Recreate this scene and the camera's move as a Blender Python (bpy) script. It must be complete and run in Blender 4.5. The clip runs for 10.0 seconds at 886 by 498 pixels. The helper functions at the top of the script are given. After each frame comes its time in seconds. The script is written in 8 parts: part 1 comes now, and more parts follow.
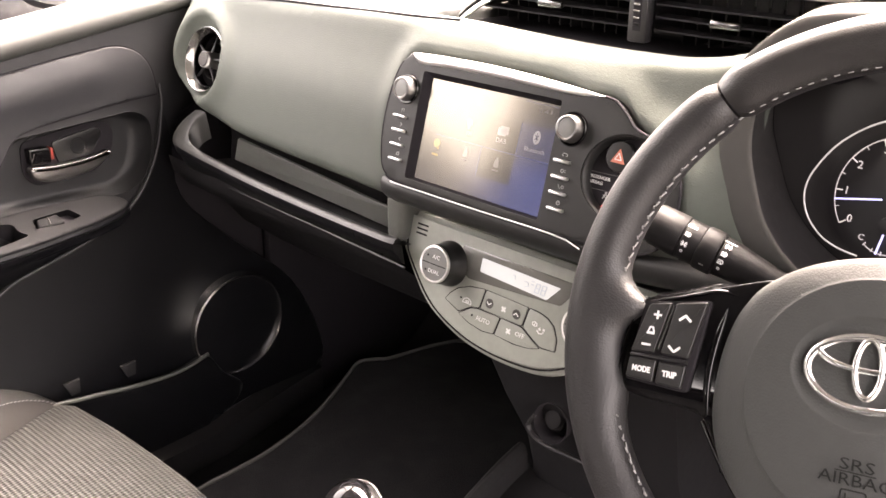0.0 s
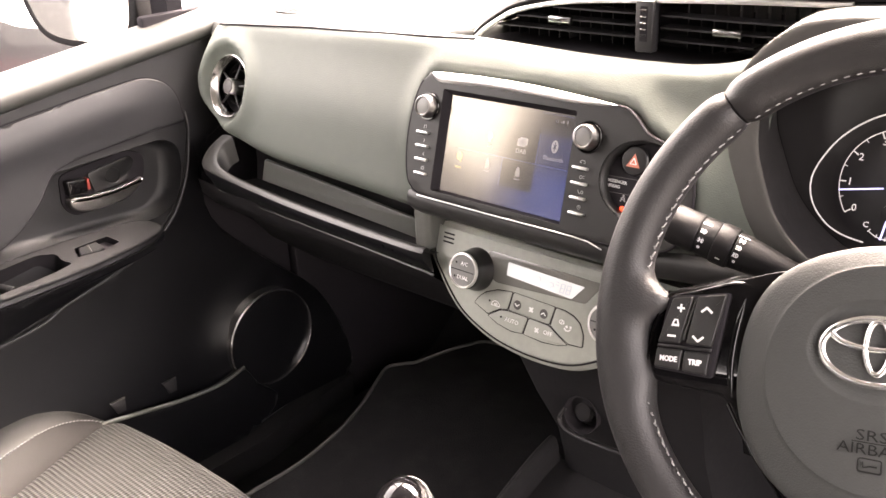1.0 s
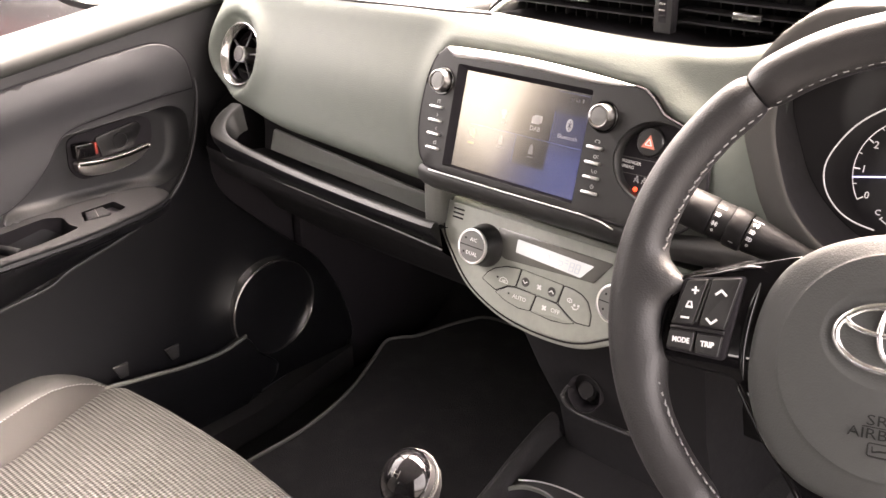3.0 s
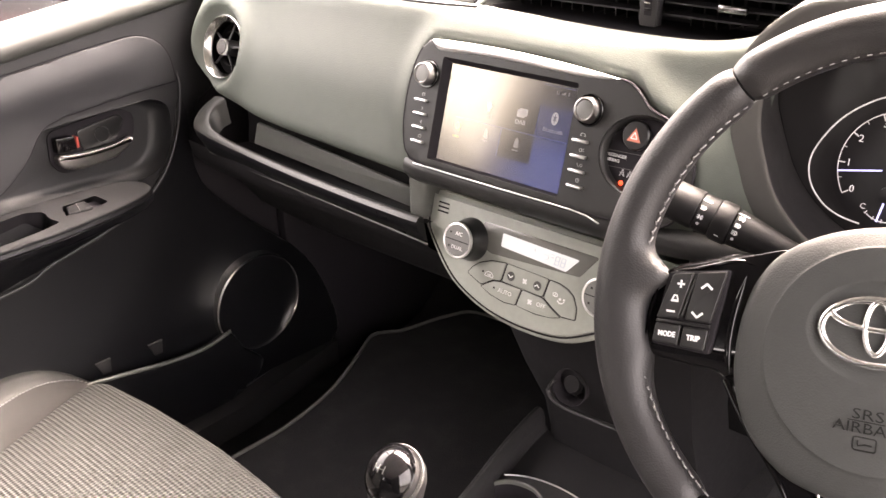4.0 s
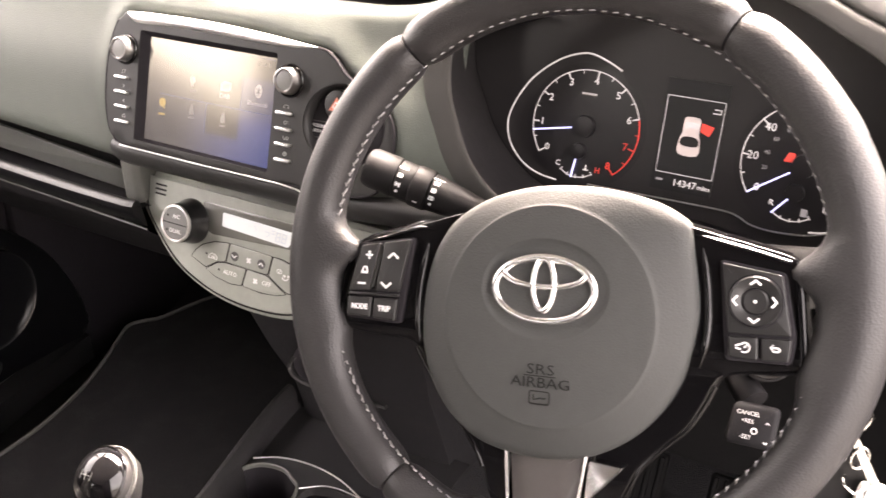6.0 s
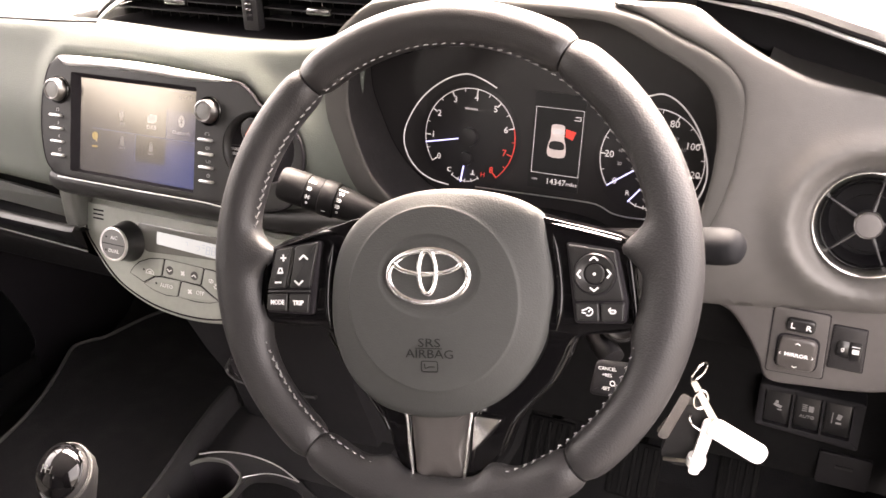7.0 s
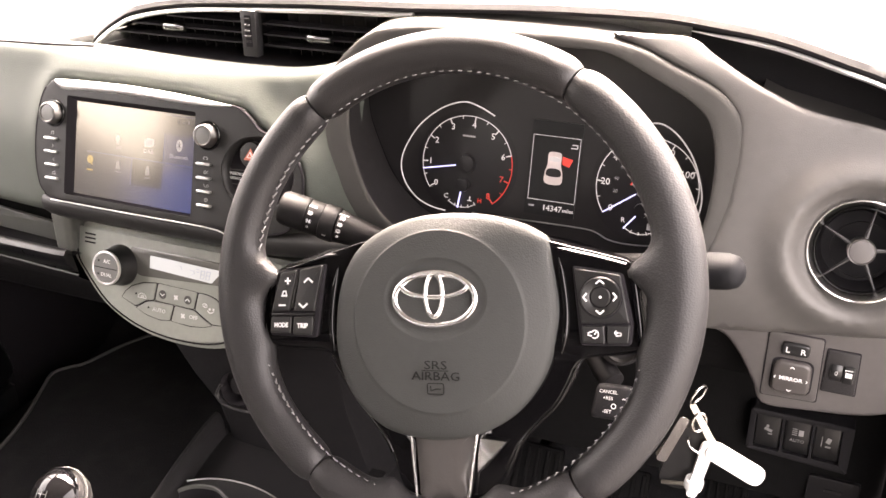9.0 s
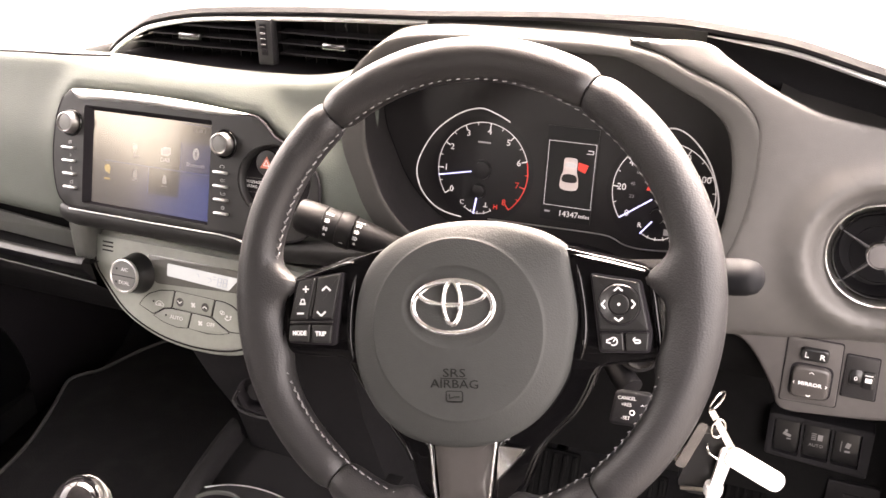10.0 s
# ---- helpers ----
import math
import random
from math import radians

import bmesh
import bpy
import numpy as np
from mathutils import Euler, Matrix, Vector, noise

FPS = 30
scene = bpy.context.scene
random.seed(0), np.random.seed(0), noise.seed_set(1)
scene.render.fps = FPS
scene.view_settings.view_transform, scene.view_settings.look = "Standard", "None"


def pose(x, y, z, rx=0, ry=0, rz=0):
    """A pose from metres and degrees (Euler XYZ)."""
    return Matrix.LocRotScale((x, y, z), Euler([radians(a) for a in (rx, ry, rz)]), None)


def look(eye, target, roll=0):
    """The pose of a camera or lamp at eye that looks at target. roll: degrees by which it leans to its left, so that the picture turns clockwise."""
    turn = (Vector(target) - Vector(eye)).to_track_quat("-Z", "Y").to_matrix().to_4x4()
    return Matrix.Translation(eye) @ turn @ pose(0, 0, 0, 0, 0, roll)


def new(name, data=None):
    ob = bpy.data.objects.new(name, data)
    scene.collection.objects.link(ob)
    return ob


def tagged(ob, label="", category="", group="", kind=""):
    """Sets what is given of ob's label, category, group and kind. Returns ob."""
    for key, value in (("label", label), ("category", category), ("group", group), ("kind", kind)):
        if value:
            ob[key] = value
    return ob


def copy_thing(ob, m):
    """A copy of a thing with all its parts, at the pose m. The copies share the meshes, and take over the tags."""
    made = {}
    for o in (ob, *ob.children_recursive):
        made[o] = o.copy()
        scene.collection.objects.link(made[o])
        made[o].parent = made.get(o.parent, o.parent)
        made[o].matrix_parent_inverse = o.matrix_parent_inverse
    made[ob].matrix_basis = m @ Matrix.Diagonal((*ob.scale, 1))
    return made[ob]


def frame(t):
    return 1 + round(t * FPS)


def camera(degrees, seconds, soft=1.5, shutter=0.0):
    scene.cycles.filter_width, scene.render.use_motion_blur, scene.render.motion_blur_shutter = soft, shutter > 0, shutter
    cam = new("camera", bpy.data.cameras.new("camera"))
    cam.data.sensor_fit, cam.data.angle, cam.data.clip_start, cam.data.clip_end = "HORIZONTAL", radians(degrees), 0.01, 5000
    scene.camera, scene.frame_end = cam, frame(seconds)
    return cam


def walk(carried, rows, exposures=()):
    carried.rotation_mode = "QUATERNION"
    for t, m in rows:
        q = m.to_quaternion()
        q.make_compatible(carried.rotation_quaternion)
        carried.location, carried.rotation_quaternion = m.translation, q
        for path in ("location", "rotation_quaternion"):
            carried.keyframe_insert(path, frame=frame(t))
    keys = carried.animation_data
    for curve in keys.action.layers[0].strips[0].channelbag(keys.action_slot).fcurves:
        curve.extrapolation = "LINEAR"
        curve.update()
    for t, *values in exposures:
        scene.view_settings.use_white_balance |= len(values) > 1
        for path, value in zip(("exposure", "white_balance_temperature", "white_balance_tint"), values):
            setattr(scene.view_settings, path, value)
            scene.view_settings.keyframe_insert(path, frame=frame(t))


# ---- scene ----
cam = camera(51.27, 10.0, shutter=0.3)
PATH = [
    (0, (0.4175, -0.4731, 1.1946), (-0.2071, 0.1987, 0.7965), 0.18),
    (0.5, (0.4240, -0.5051, 1.2131), (-0.1882, 0.1696, 0.8007), -1.96),
    (1, (0.4332, -0.5182, 1.2202), (-0.1985, 0.1483, 0.8243), -3.16),
    (1.5, (0.4382, -0.5187, 1.2257), (-0.1786, 0.1530, 0.8153), -3.45),
    (2, (0.4339, -0.5239, 1.2217), (-0.1878, 0.1374, 0.8020), -1.12),
    (2.5, (0.4271, -0.5308, 1.2226), (-0.1938, 0.1308, 0.8022), -1.26),
    (4, (0.4202, -0.5270, 1.2194), (-0.1867, 0.1437, 0.7928), -0.99),
    (4.5, (0.4245, -0.5061, 1.2175), (-0.1270, 0.2008, 0.7746), -0.16),
    (5, (0.4375, -0.4747, 1.2129), (-0.0398, 0.2746, 0.7538), 0.71),
    (5.5, (0.4495, -0.4658, 1.2113), (-0.0064, 0.2949, 0.7492), 0.53),
    (6, (0.4764, -0.4629, 1.2171), (0.0462, 0.3140, 0.7572), 0.29),
    (6.2, (0.4951, -0.4701, 1.2147), (0.0780, 0.3181, 0.7623), 0.44),
    (7.3, (0.5634, -0.5503, 1.2709), (0.1936, 0.2609, 0.8178), -1.64),
    (7.5, (0.5480, -0.5499, 1.2654), (0.1863, 0.2669, 0.8159), -0.96),
    (8, (0.5355, -0.5540, 1.2610), (0.1833, 0.2755, 0.8277), -0.07),
    (8.5, (0.5326, -0.5583, 1.2581), (0.1702, 0.2644, 0.8203), -0.22),
    (9, (0.5343, -0.5604, 1.2601), (0.1825, 0.2747, 0.8372), -0.25),
    (9.5, (0.5326, -0.5617, 1.2626), (0.1810, 0.2752, 0.8432), -0.52),
    (10, (0.5296, -0.5615, 1.2649), (0.1663, 0.2695, 0.8437), -0.97),
]
walk(cam, [(t, look(eye, target, roll)) for t, eye, target, roll in PATH], exposures=[(0.0, 4.93, 7820, 21.0), (0.5, 5.11, 7820, 21.0), (1.2, 5.02, 7820, 21.0), (4.0, 5.05, 7820, 21.0), (5.0, 5.12, 7820, 21.0), (6.0, 5.05, 7820, 21.0), (7.5, 4.83, 7820, 21.0), (8.5, 4.86, 7820, 21.0), (10.0, 4.91, 7820, 21.0)])

# ---- world and light: a bright overcast day, the driver's door stands open ----
world = bpy.data.worlds.new("overcast_sky")
scene.world = world
world.use_nodes = True
wn = world.node_tree
sky = wn.nodes.new("ShaderNodeTexSky")
sky.sky_type, sky.sun_disc = "NISHITA", False
sky.sun_elevation, sky.sun_rotation = radians(55), radians(-10)
sky.dust_density, sky.air_density, sky.ozone_density = 6.0, 1.0, 1.0
grey = wn.nodes.new("ShaderNodeHueSaturation")
grey.inputs["Saturation"].default_value = 0.25
wn.links.new(sky.outputs[0], grey.inputs["Color"])
wn.links.new(grey.outputs[0], wn.nodes["Background"].inputs[0])
wn.nodes["Background"].inputs[1].default_value = 0.15
sun = new("sun", bpy.data.lights.new("sun", "SUN"))
sun.data.energy, sun.data.angle, sun.data.color = 1.9, radians(50), (1.0, 0.97, 0.93)
sun.matrix_world = look((-0.5, 2.7, 5.0), (0, 0, 1))


# ---- materials ----
def mat(name, color, rough=0.5, metal=0.0, grain=0.0, scale=900.0, vary=0.12, big=6.0, coat=0.0, spec=0.5, emit=None, power=0.0, kind="noise", sheen=0.0):
    """A surface with colour and gloss that vary at two scales, and a fine relief of grain (metres) at that scale."""
    m = bpy.data.materials.new(name)
    m.use_nodes = True
    nt = m.node_tree
    b = nt.nodes["Principled BSDF"]
    b.inputs["Metallic"].default_value = metal
    b.inputs["Coat Weight"].default_value = coat
    b.inputs["Coat Roughness"].default_value = 0.06
    b.inputs["Specular IOR Level"].default_value = spec
    b.inputs["Sheen Weight"].default_value = sheen
    tc = nt.nodes.new("ShaderNodeTexCoord")
    n1 = nt.nodes.new("ShaderNodeTexNoise")
    n1.inputs["Scale"].default_value, n1.inputs["Detail"].default_value = big, 6
    n2 = nt.nodes.new("ShaderNodeTexNoise")
    n2.inputs["Scale"].default_value, n2.inputs["Detail"].default_value = big * 22, 3
    mix = nt.nodes.new("ShaderNodeMath")
    mix.operation = "MULTIPLY_ADD"
    mix.inputs[1].default_value = 0.6
    nt.links.new(tc.outputs["Object"], n1.inputs["Vector"])
    nt.links.new(tc.outputs["Object"], n2.inputs["Vector"])
    nt.links.new(n1.outputs["Fac"], mix.inputs[0])
    half = nt.nodes.new("ShaderNodeMath")
    half.operation = "MULTIPLY"
    half.inputs[1].default_value = 0.4
    nt.links.new(n2.outputs["Fac"], half.inputs[0])
    nt.links.new(half.outputs[0], mix.inputs[2])
    ramp = nt.nodes.new("ShaderNodeMapRange")
    ramp.inputs["From Min"].default_value, ramp.inputs["From Max"].default_value = 0.3, 0.7
    ramp.inputs["To Min"].default_value, ramp.inputs["To Max"].default_value = 1 - vary, 1 + vary
    nt.links.new(mix.outputs[0], ramp.inputs["Value"])
    col = nt.nodes.new("ShaderNodeVectorMath")
    col.operation = "SCALE"
    col.inputs[0].default_value = color
    nt.links.new(ramp.outputs[0], col.inputs["Scale"])
    nt.links.new(col.outputs[0], b.inputs["Base Color"])
    rr = nt.nodes.new("ShaderNodeMath")
    rr.operation = "MULTIPLY"
    rr.inputs[1].default_value = rough
    nt.links.new(ramp.outputs[0], rr.inputs[0])
    nt.links.new(rr.outputs[0], b.inputs["Roughness"])
    if grain:
        if kind == "voronoi":
            g = nt.nodes.new("ShaderNodeTexVoronoi")
            g.inputs["Scale"].default_value = scale
            out = g.outputs["Distance"]
        elif kind == "weave":
            g = nt.nodes.new("ShaderNodeTexWave")
            g.bands_direction = "X"
            g.inputs["Scale"].default_value, g.inputs["Distortion"].default_value = scale, 0.12
            g.inputs["Detail"].default_value = 1
            out = g.outputs["Fac"]
        else:
            g = nt.nodes.new("ShaderNodeTexNoise")
            g.inputs["Scale"].default_value, g.inputs["Detail"].default_value = scale, 3
            out = g.outputs["Fac"]
        nt.links.new(tc.outputs["Object"], g.inputs["Vector"])
        if kind == "weave":
            g.bands_direction = "Y"
            # groove shade put into the colour: the bump's wave darkens grooves, lightens ribs
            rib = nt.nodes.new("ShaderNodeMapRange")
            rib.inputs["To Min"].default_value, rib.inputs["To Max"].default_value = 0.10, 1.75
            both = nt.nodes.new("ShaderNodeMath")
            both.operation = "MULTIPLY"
            cross = nt.nodes.new("ShaderNodeTexWave")
            cross.bands_direction = "X"
            cross.inputs["Scale"].default_value, cross.inputs["Distortion"].default_value = scale * 1.3, 0.25
            nt.links.new(tc.outputs["Object"], cross.inputs["Vector"])
            knit = nt.nodes.new("ShaderNodeMath")
            knit.operation = "MULTIPLY_ADD"
            knit.inputs[1].default_value = 0.45
            nt.links.new(cross.outputs["Fac"], knit.inputs[0])
            scaled = nt.nodes.new("ShaderNodeMath")
            scaled.operation = "MULTIPLY"
            scaled.inputs[1].default_value = 0.6
            nt.links.new(out, scaled.inputs[0])
            nt.links.new(scaled.outputs[0], knit.inputs[2])
            out = knit.outputs[0]
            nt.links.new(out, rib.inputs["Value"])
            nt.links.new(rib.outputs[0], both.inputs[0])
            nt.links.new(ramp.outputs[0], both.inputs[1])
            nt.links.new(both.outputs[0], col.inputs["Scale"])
        bump = nt.nodes.new("ShaderNodeBump")
        bump.inputs["Distance"].default_value, bump.inputs["Strength"].default_value = grain, 1.0
        nt.links.new(out, bump.inputs["Height"])
        nt.links.new(bump.outputs[0], b.inputs["Normal"])
    if emit:
        b.inputs["Emission Color"].default_value = (*emit, 1)
        b.inputs["Emission Strength"].default_value = power
    return m


M_DASH = mat("dash_plastic", (0.0730, 0.0835, 0.0728), 0.54, grain=0.00026, scale=850, big=4)
# dash plastic darkened in colour to hold down the light on the hood
M_DASHDIM = mat("dash_plastic_dim", (0.050, 0.0485, 0.046), 0.74, spec=0.2, grain=0.00014, scale=1100, big=4)
M_LEDGE = mat("tray_ledge_plastic", (0.032, 0.0325, 0.031), 0.36, grain=0.0002, scale=1200)
M_LIP = mat("sill_trim_plastic", (0.014, 0.0135, 0.0145), 0.34, spec=0.5, grain=0.00012, scale=1200)
M_TOP = mat("dash_top_plastic", (0.034, 0.035, 0.034), 0.5, grain=0.0004, scale=1100)
M_DARK = mat("dark_plastic", (0.0092, 0.0086, 0.0098), 0.6, spec=0.24, grain=0.0003, scale=1200)
M_MATT = mat("matt_black", (0.0215, 0.0198, 0.0225), 0.85, spec=0.05)
M_GREY = mat("grey_panel_plastic", (0.290, 0.305, 0.276), 0.42, grain=0.0002, scale=1500)
M_SHELF = mat("shelf_plastic", (0.085, 0.088, 0.081), 0.38, grain=0.0003, scale=1200)
M_GLOSS = mat("gloss_black", (0.0035, 0.0033, 0.0037), 0.06, spec=0.38, vary=0.04)
M_BUTTON = mat("button_black", (0.013, 0.0128, 0.013), 0.36, spec=0.45, vary=0.08, grain=0.00006, scale=1500)
M_SPOKE = mat("spoke_grey", (0.055, 0.050, 0.048), 0.36, grain=0.00008, scale=900)
M_PIANO = mat("satin_black", (0.01, 0.01, 0.0105), 0.3, vary=0.06)
M_CHROME = mat("chrome", (0.92, 0.91, 0.90), 0.24, metal=1.0, vary=0.05)
M_SATIN = mat("satin_silver", (0.72, 0.72, 0.71), 0.38, metal=1.0, vary=0.06)
M_LEATHER = mat("grained_leather", (0.0240, 0.0230, 0.0238), 0.44, spec=0.33, grain=0.00016, scale=700, kind="voronoi", big=9)
M_SMOOTH = mat("smooth_leather", (0.019, 0.0177, 0.0180), 0.38, spec=0.55, grain=0.00015, scale=1000, kind="voronoi", big=9)
M_AIRBAG = mat("airbag_plastic", (0.0405, 0.0422, 0.0410), 0.64, spec=0.32, grain=0.00013, scale=800, kind="voronoi", big=7)
M_THREAD = mat("grey_thread", (0.21, 0.205, 0.205), 0.7, vary=0.2, big=60)
# trim plastic with the shade below armrest and tray put into the colour
M_TRIMSHADE = mat("shaded_trim_plastic", (0.0048, 0.0049, 0.0060), 0.31, spec=0.38, grain=0.00016, scale=1100)
M_ARM = mat("armrest_plastic", (0.0090, 0.0092, 0.0105), 0.66, spec=0.12, grain=0.00010, scale=1100)
M_DOOR = mat("door_plastic", (0.0094, 0.0096, 0.0113), 0.48, grain=0.0004, scale=1100)
M_SILL = mat("sill_plastic", (0.027, 0.028, 0.0265), 0.55, spec=0.35, grain=0.0003, scale=1100)
M_VENT = mat("vent_silver", (0.55, 0.55, 0.54), 0.20, metal=1.0, vary=0.06)
M_GUN = mat("dark_chrome", (0.33, 0.33, 0.33), 0.22, metal=1.0, vary=0.06)
M_DOORPAD = mat("door_soft_pad", (0.0158, 0.0160, 0.0183), 0.45, grain=0.0002, scale=800)
M_CARPET = mat("black_carpet", (0.0150, 0.0145, 0.0167), 0.95, grain=0.003, scale=600, big=20, vary=0.3)
M_SWITCH = mat("switch_panel_plastic", (0.068, 0.063, 0.062), 0.45, grain=0.0003, scale=1200)
M_STALK = mat("stalk_plastic", (0.0085, 0.0080, 0.0083), 0.5, spec=0.15, grain=0.0002, scale=1500)
M_CONSOLE = mat("console_plastic", (0.0185, 0.0178, 0.0190), 0.42, grain=0.0004, scale=1000)
M_INNER = mat("hood_inner_plastic", (0.0145, 0.0132, 0.0138), 0.6, spec=0.3, grain=0.0003, scale=1200)
# dash plastic again, the driver side's warmer light put into the colour
M_DASHWARM = mat("dash_plastic_warm", (0.069, 0.0660, 0.0635), 0.52, spec=0.4, grain=0.00014, scale=1100, big=4)
M_CAPGREY = mat("knob_cap_grey", (0.15, 0.152, 0.147), 0.42, grain=0.00004, scale=1500)
M_KNOB = mat("knob_grey", (0.065, 0.065, 0.063), 0.4)
M_WHITE = mat("white_print", (0.75, 0.75, 0.75), 0.6, emit=(1, 1, 1), power=0.0, vary=0.05)
# rubber; column and knee panels share it, footwell shade put into the colour
M_RUBBERSHADE = mat("rubber_shade_black", (0.0038, 0.0037, 0.0040), 0.8, spec=0.12, grain=0.0005)
M_KNEE = mat("knee_plastic", (0.0140, 0.0135, 0.0152), 0.7, spec=0.15, grain=0.0002, scale=1000)
M_KEYWHITE = mat("white_plastic_tag", (0.85, 0.85, 0.83), 0.35)
M_STEEL = mat("worn_steel", (0.68, 0.66, 0.62), 0.22, metal=1.0, vary=0.2, big=80)
M_BRASS = mat("brass_key", (0.50, 0.46, 0.40), 0.3, metal=1.0)
M_GROUND = mat("asphalt_ground", (0.06, 0.059, 0.057), 0.9, grain=0.004, scale=150, big=0.6, vary=0.25)
M_RED = mat("red_plastic", (0.26, 0.03, 0.02), 0.5)
M_LEVER = mat("lever_metal", (0.40, 0.39, 0.38), 0.33, metal=1.0, vary=0.06)
M_BEZEL = mat("bezel_black", (0.017, 0.0168, 0.0170), 0.46, spec=0.35, vary=0.08, grain=0.00004, scale=1500)
M_HEADLINER = mat("pale_headliner", (0.255, 0.243, 0.228), 0.95, grain=0.001, scale=900)
M_BODY = mat("car_body_paint", (0.09, 0.006, 0.008), 0.2, coat=1.0)


def glass(name, tint):
    m = bpy.data.materials.new(name)
    m.use_nodes = True
    b = m.node_tree.nodes["Principled BSDF"]
    b.inputs["Base Color"].default_value = (*tint, 1)
    b.inputs["Transmission Weight"].default_value, b.inputs["Roughness"].default_value, b.inputs["IOR"].default_value = 1.0, 0.0, 1.05
    return m


M_GLASS = glass("window_glass", (0.97, 0.985, 0.975))


# ---- geometry helpers ----
def part(name, bm, material, parent=None, label="", angle=38):
    me = bpy.data.meshes.new(name)
    bm.normal_update()
    bm.to_mesh(me)
    bm.free()
    me.materials.append(material)
    me.polygons.foreach_set("use_smooth", [True] * len(me.polygons))
    me.set_sharp_from_angle(angle=radians(angle))
    ob = new(name, me)
    if parent is not None:
        ob.parent = parent
    if label:
        ob["label"] = label
    return ob


def empty(name, label, category, m=None, group="", kind=""):
    ob = new(name)
    if m is not None:
        ob.matrix_world = m
    return tagged(ob, label, category, group, kind)


def plane_frame(y0, z0, deg, x0=0.0):
    """Local x across the car, local y up the slope, local z towards the seats; leans back by deg."""
    a = radians(deg)
    return Matrix(((1, 0, 0, x0), (0, math.sin(a), -math.cos(a), y0), (0, math.cos(a), math.sin(a), z0), (0, 0, 0, 1)))


def smooth_loop(pts, n=8, closed=True):
    """Catmull-Rom through the points."""
    out, k = [], len(pts)
    for i in range(k if closed else k - 1):
        p0, p1, p2, p3 = (pts[(i + j - 1) % k] if closed else pts[min(max(i + j - 1, 0), k - 1)] for j in range(4))
        for s in range(n):
            t = s / n
            out.append(tuple(0.5 * (2 * b + (c - a) * t + (2 * a - 5 * b + 4 * c - d) * t * t + (3 * b - a - 3 * c + d) * t ** 3) for a, b, c, d in zip(p0, p1, p2, p3)))
    if not closed:
        out.append(tuple(pts[-1]))
    return out


def round_poly(pts, r, n=5):
    """A polygon with its corners rounded; r is one radius or one a corner."""
    out, k = [], len(pts)
    for i in range(k):
        a, b, c = (Vector(pts[(i + j) % k]) for j in (-1, 0, 1))
        rr = r[i] if isinstance(r, (list, tuple)) else r
        u, v = (a - b), (c - b)
        d = min(rr, u.length * 0.49, v.length * 0.49)
        p, q = b + u.normalized() * d, b + v.normalized() * d
        for s in range(n + 1):
            t = s / n
            out.append(tuple((1 - t) ** 2 * p + 2 * t * (1 - t) * b + t * t * q))
    return out


def ellipse(cx, cy, a, b, n=40, t0=0.0, t1=2 * math.pi):
    full = abs(t1 - t0 - 2 * math.pi) < 1e-6
    return [(cx + a * math.cos(t0 + (t1 - t0) * i / (n if full else n - 1)), cy + b * math.sin(t0 + (t1 - t0) * i / (n if full else n - 1))) for i in range(n)]


def inside(px, py, poly):
    p = np.array(poly)
    x0, y0 = p[:, 0][:, None], p[:, 1][:, None]
    x1, y1 = np.roll(p[:, 0], -1)[:, None], np.roll(p[:, 1], -1)[:, None]
    with np.errstate(divide="ignore", invalid="ignore"):
        c = ((y0 > py) != (y1 > py)) & (px < (x1 - x0) * (py - y0) / (y1 - y0) + x0)
    return c.sum(0) % 2 == 1


def edge_distance(px, py, poly):
    p = np.array(poly)
    a, b = p, np.roll(p, -1, 0)
    q = np.stack([px, py], -1)[:, None]
    ab = (b - a)[None]
    t = np.clip(((q - a[None]) * ab).sum(-1) / np.maximum((ab ** 2).sum(-1), 1e-12), 0, 1)
    return np.sqrt((((a[None] + t[..., None] * ab) - q) ** 2).sum(-1)).min(1)


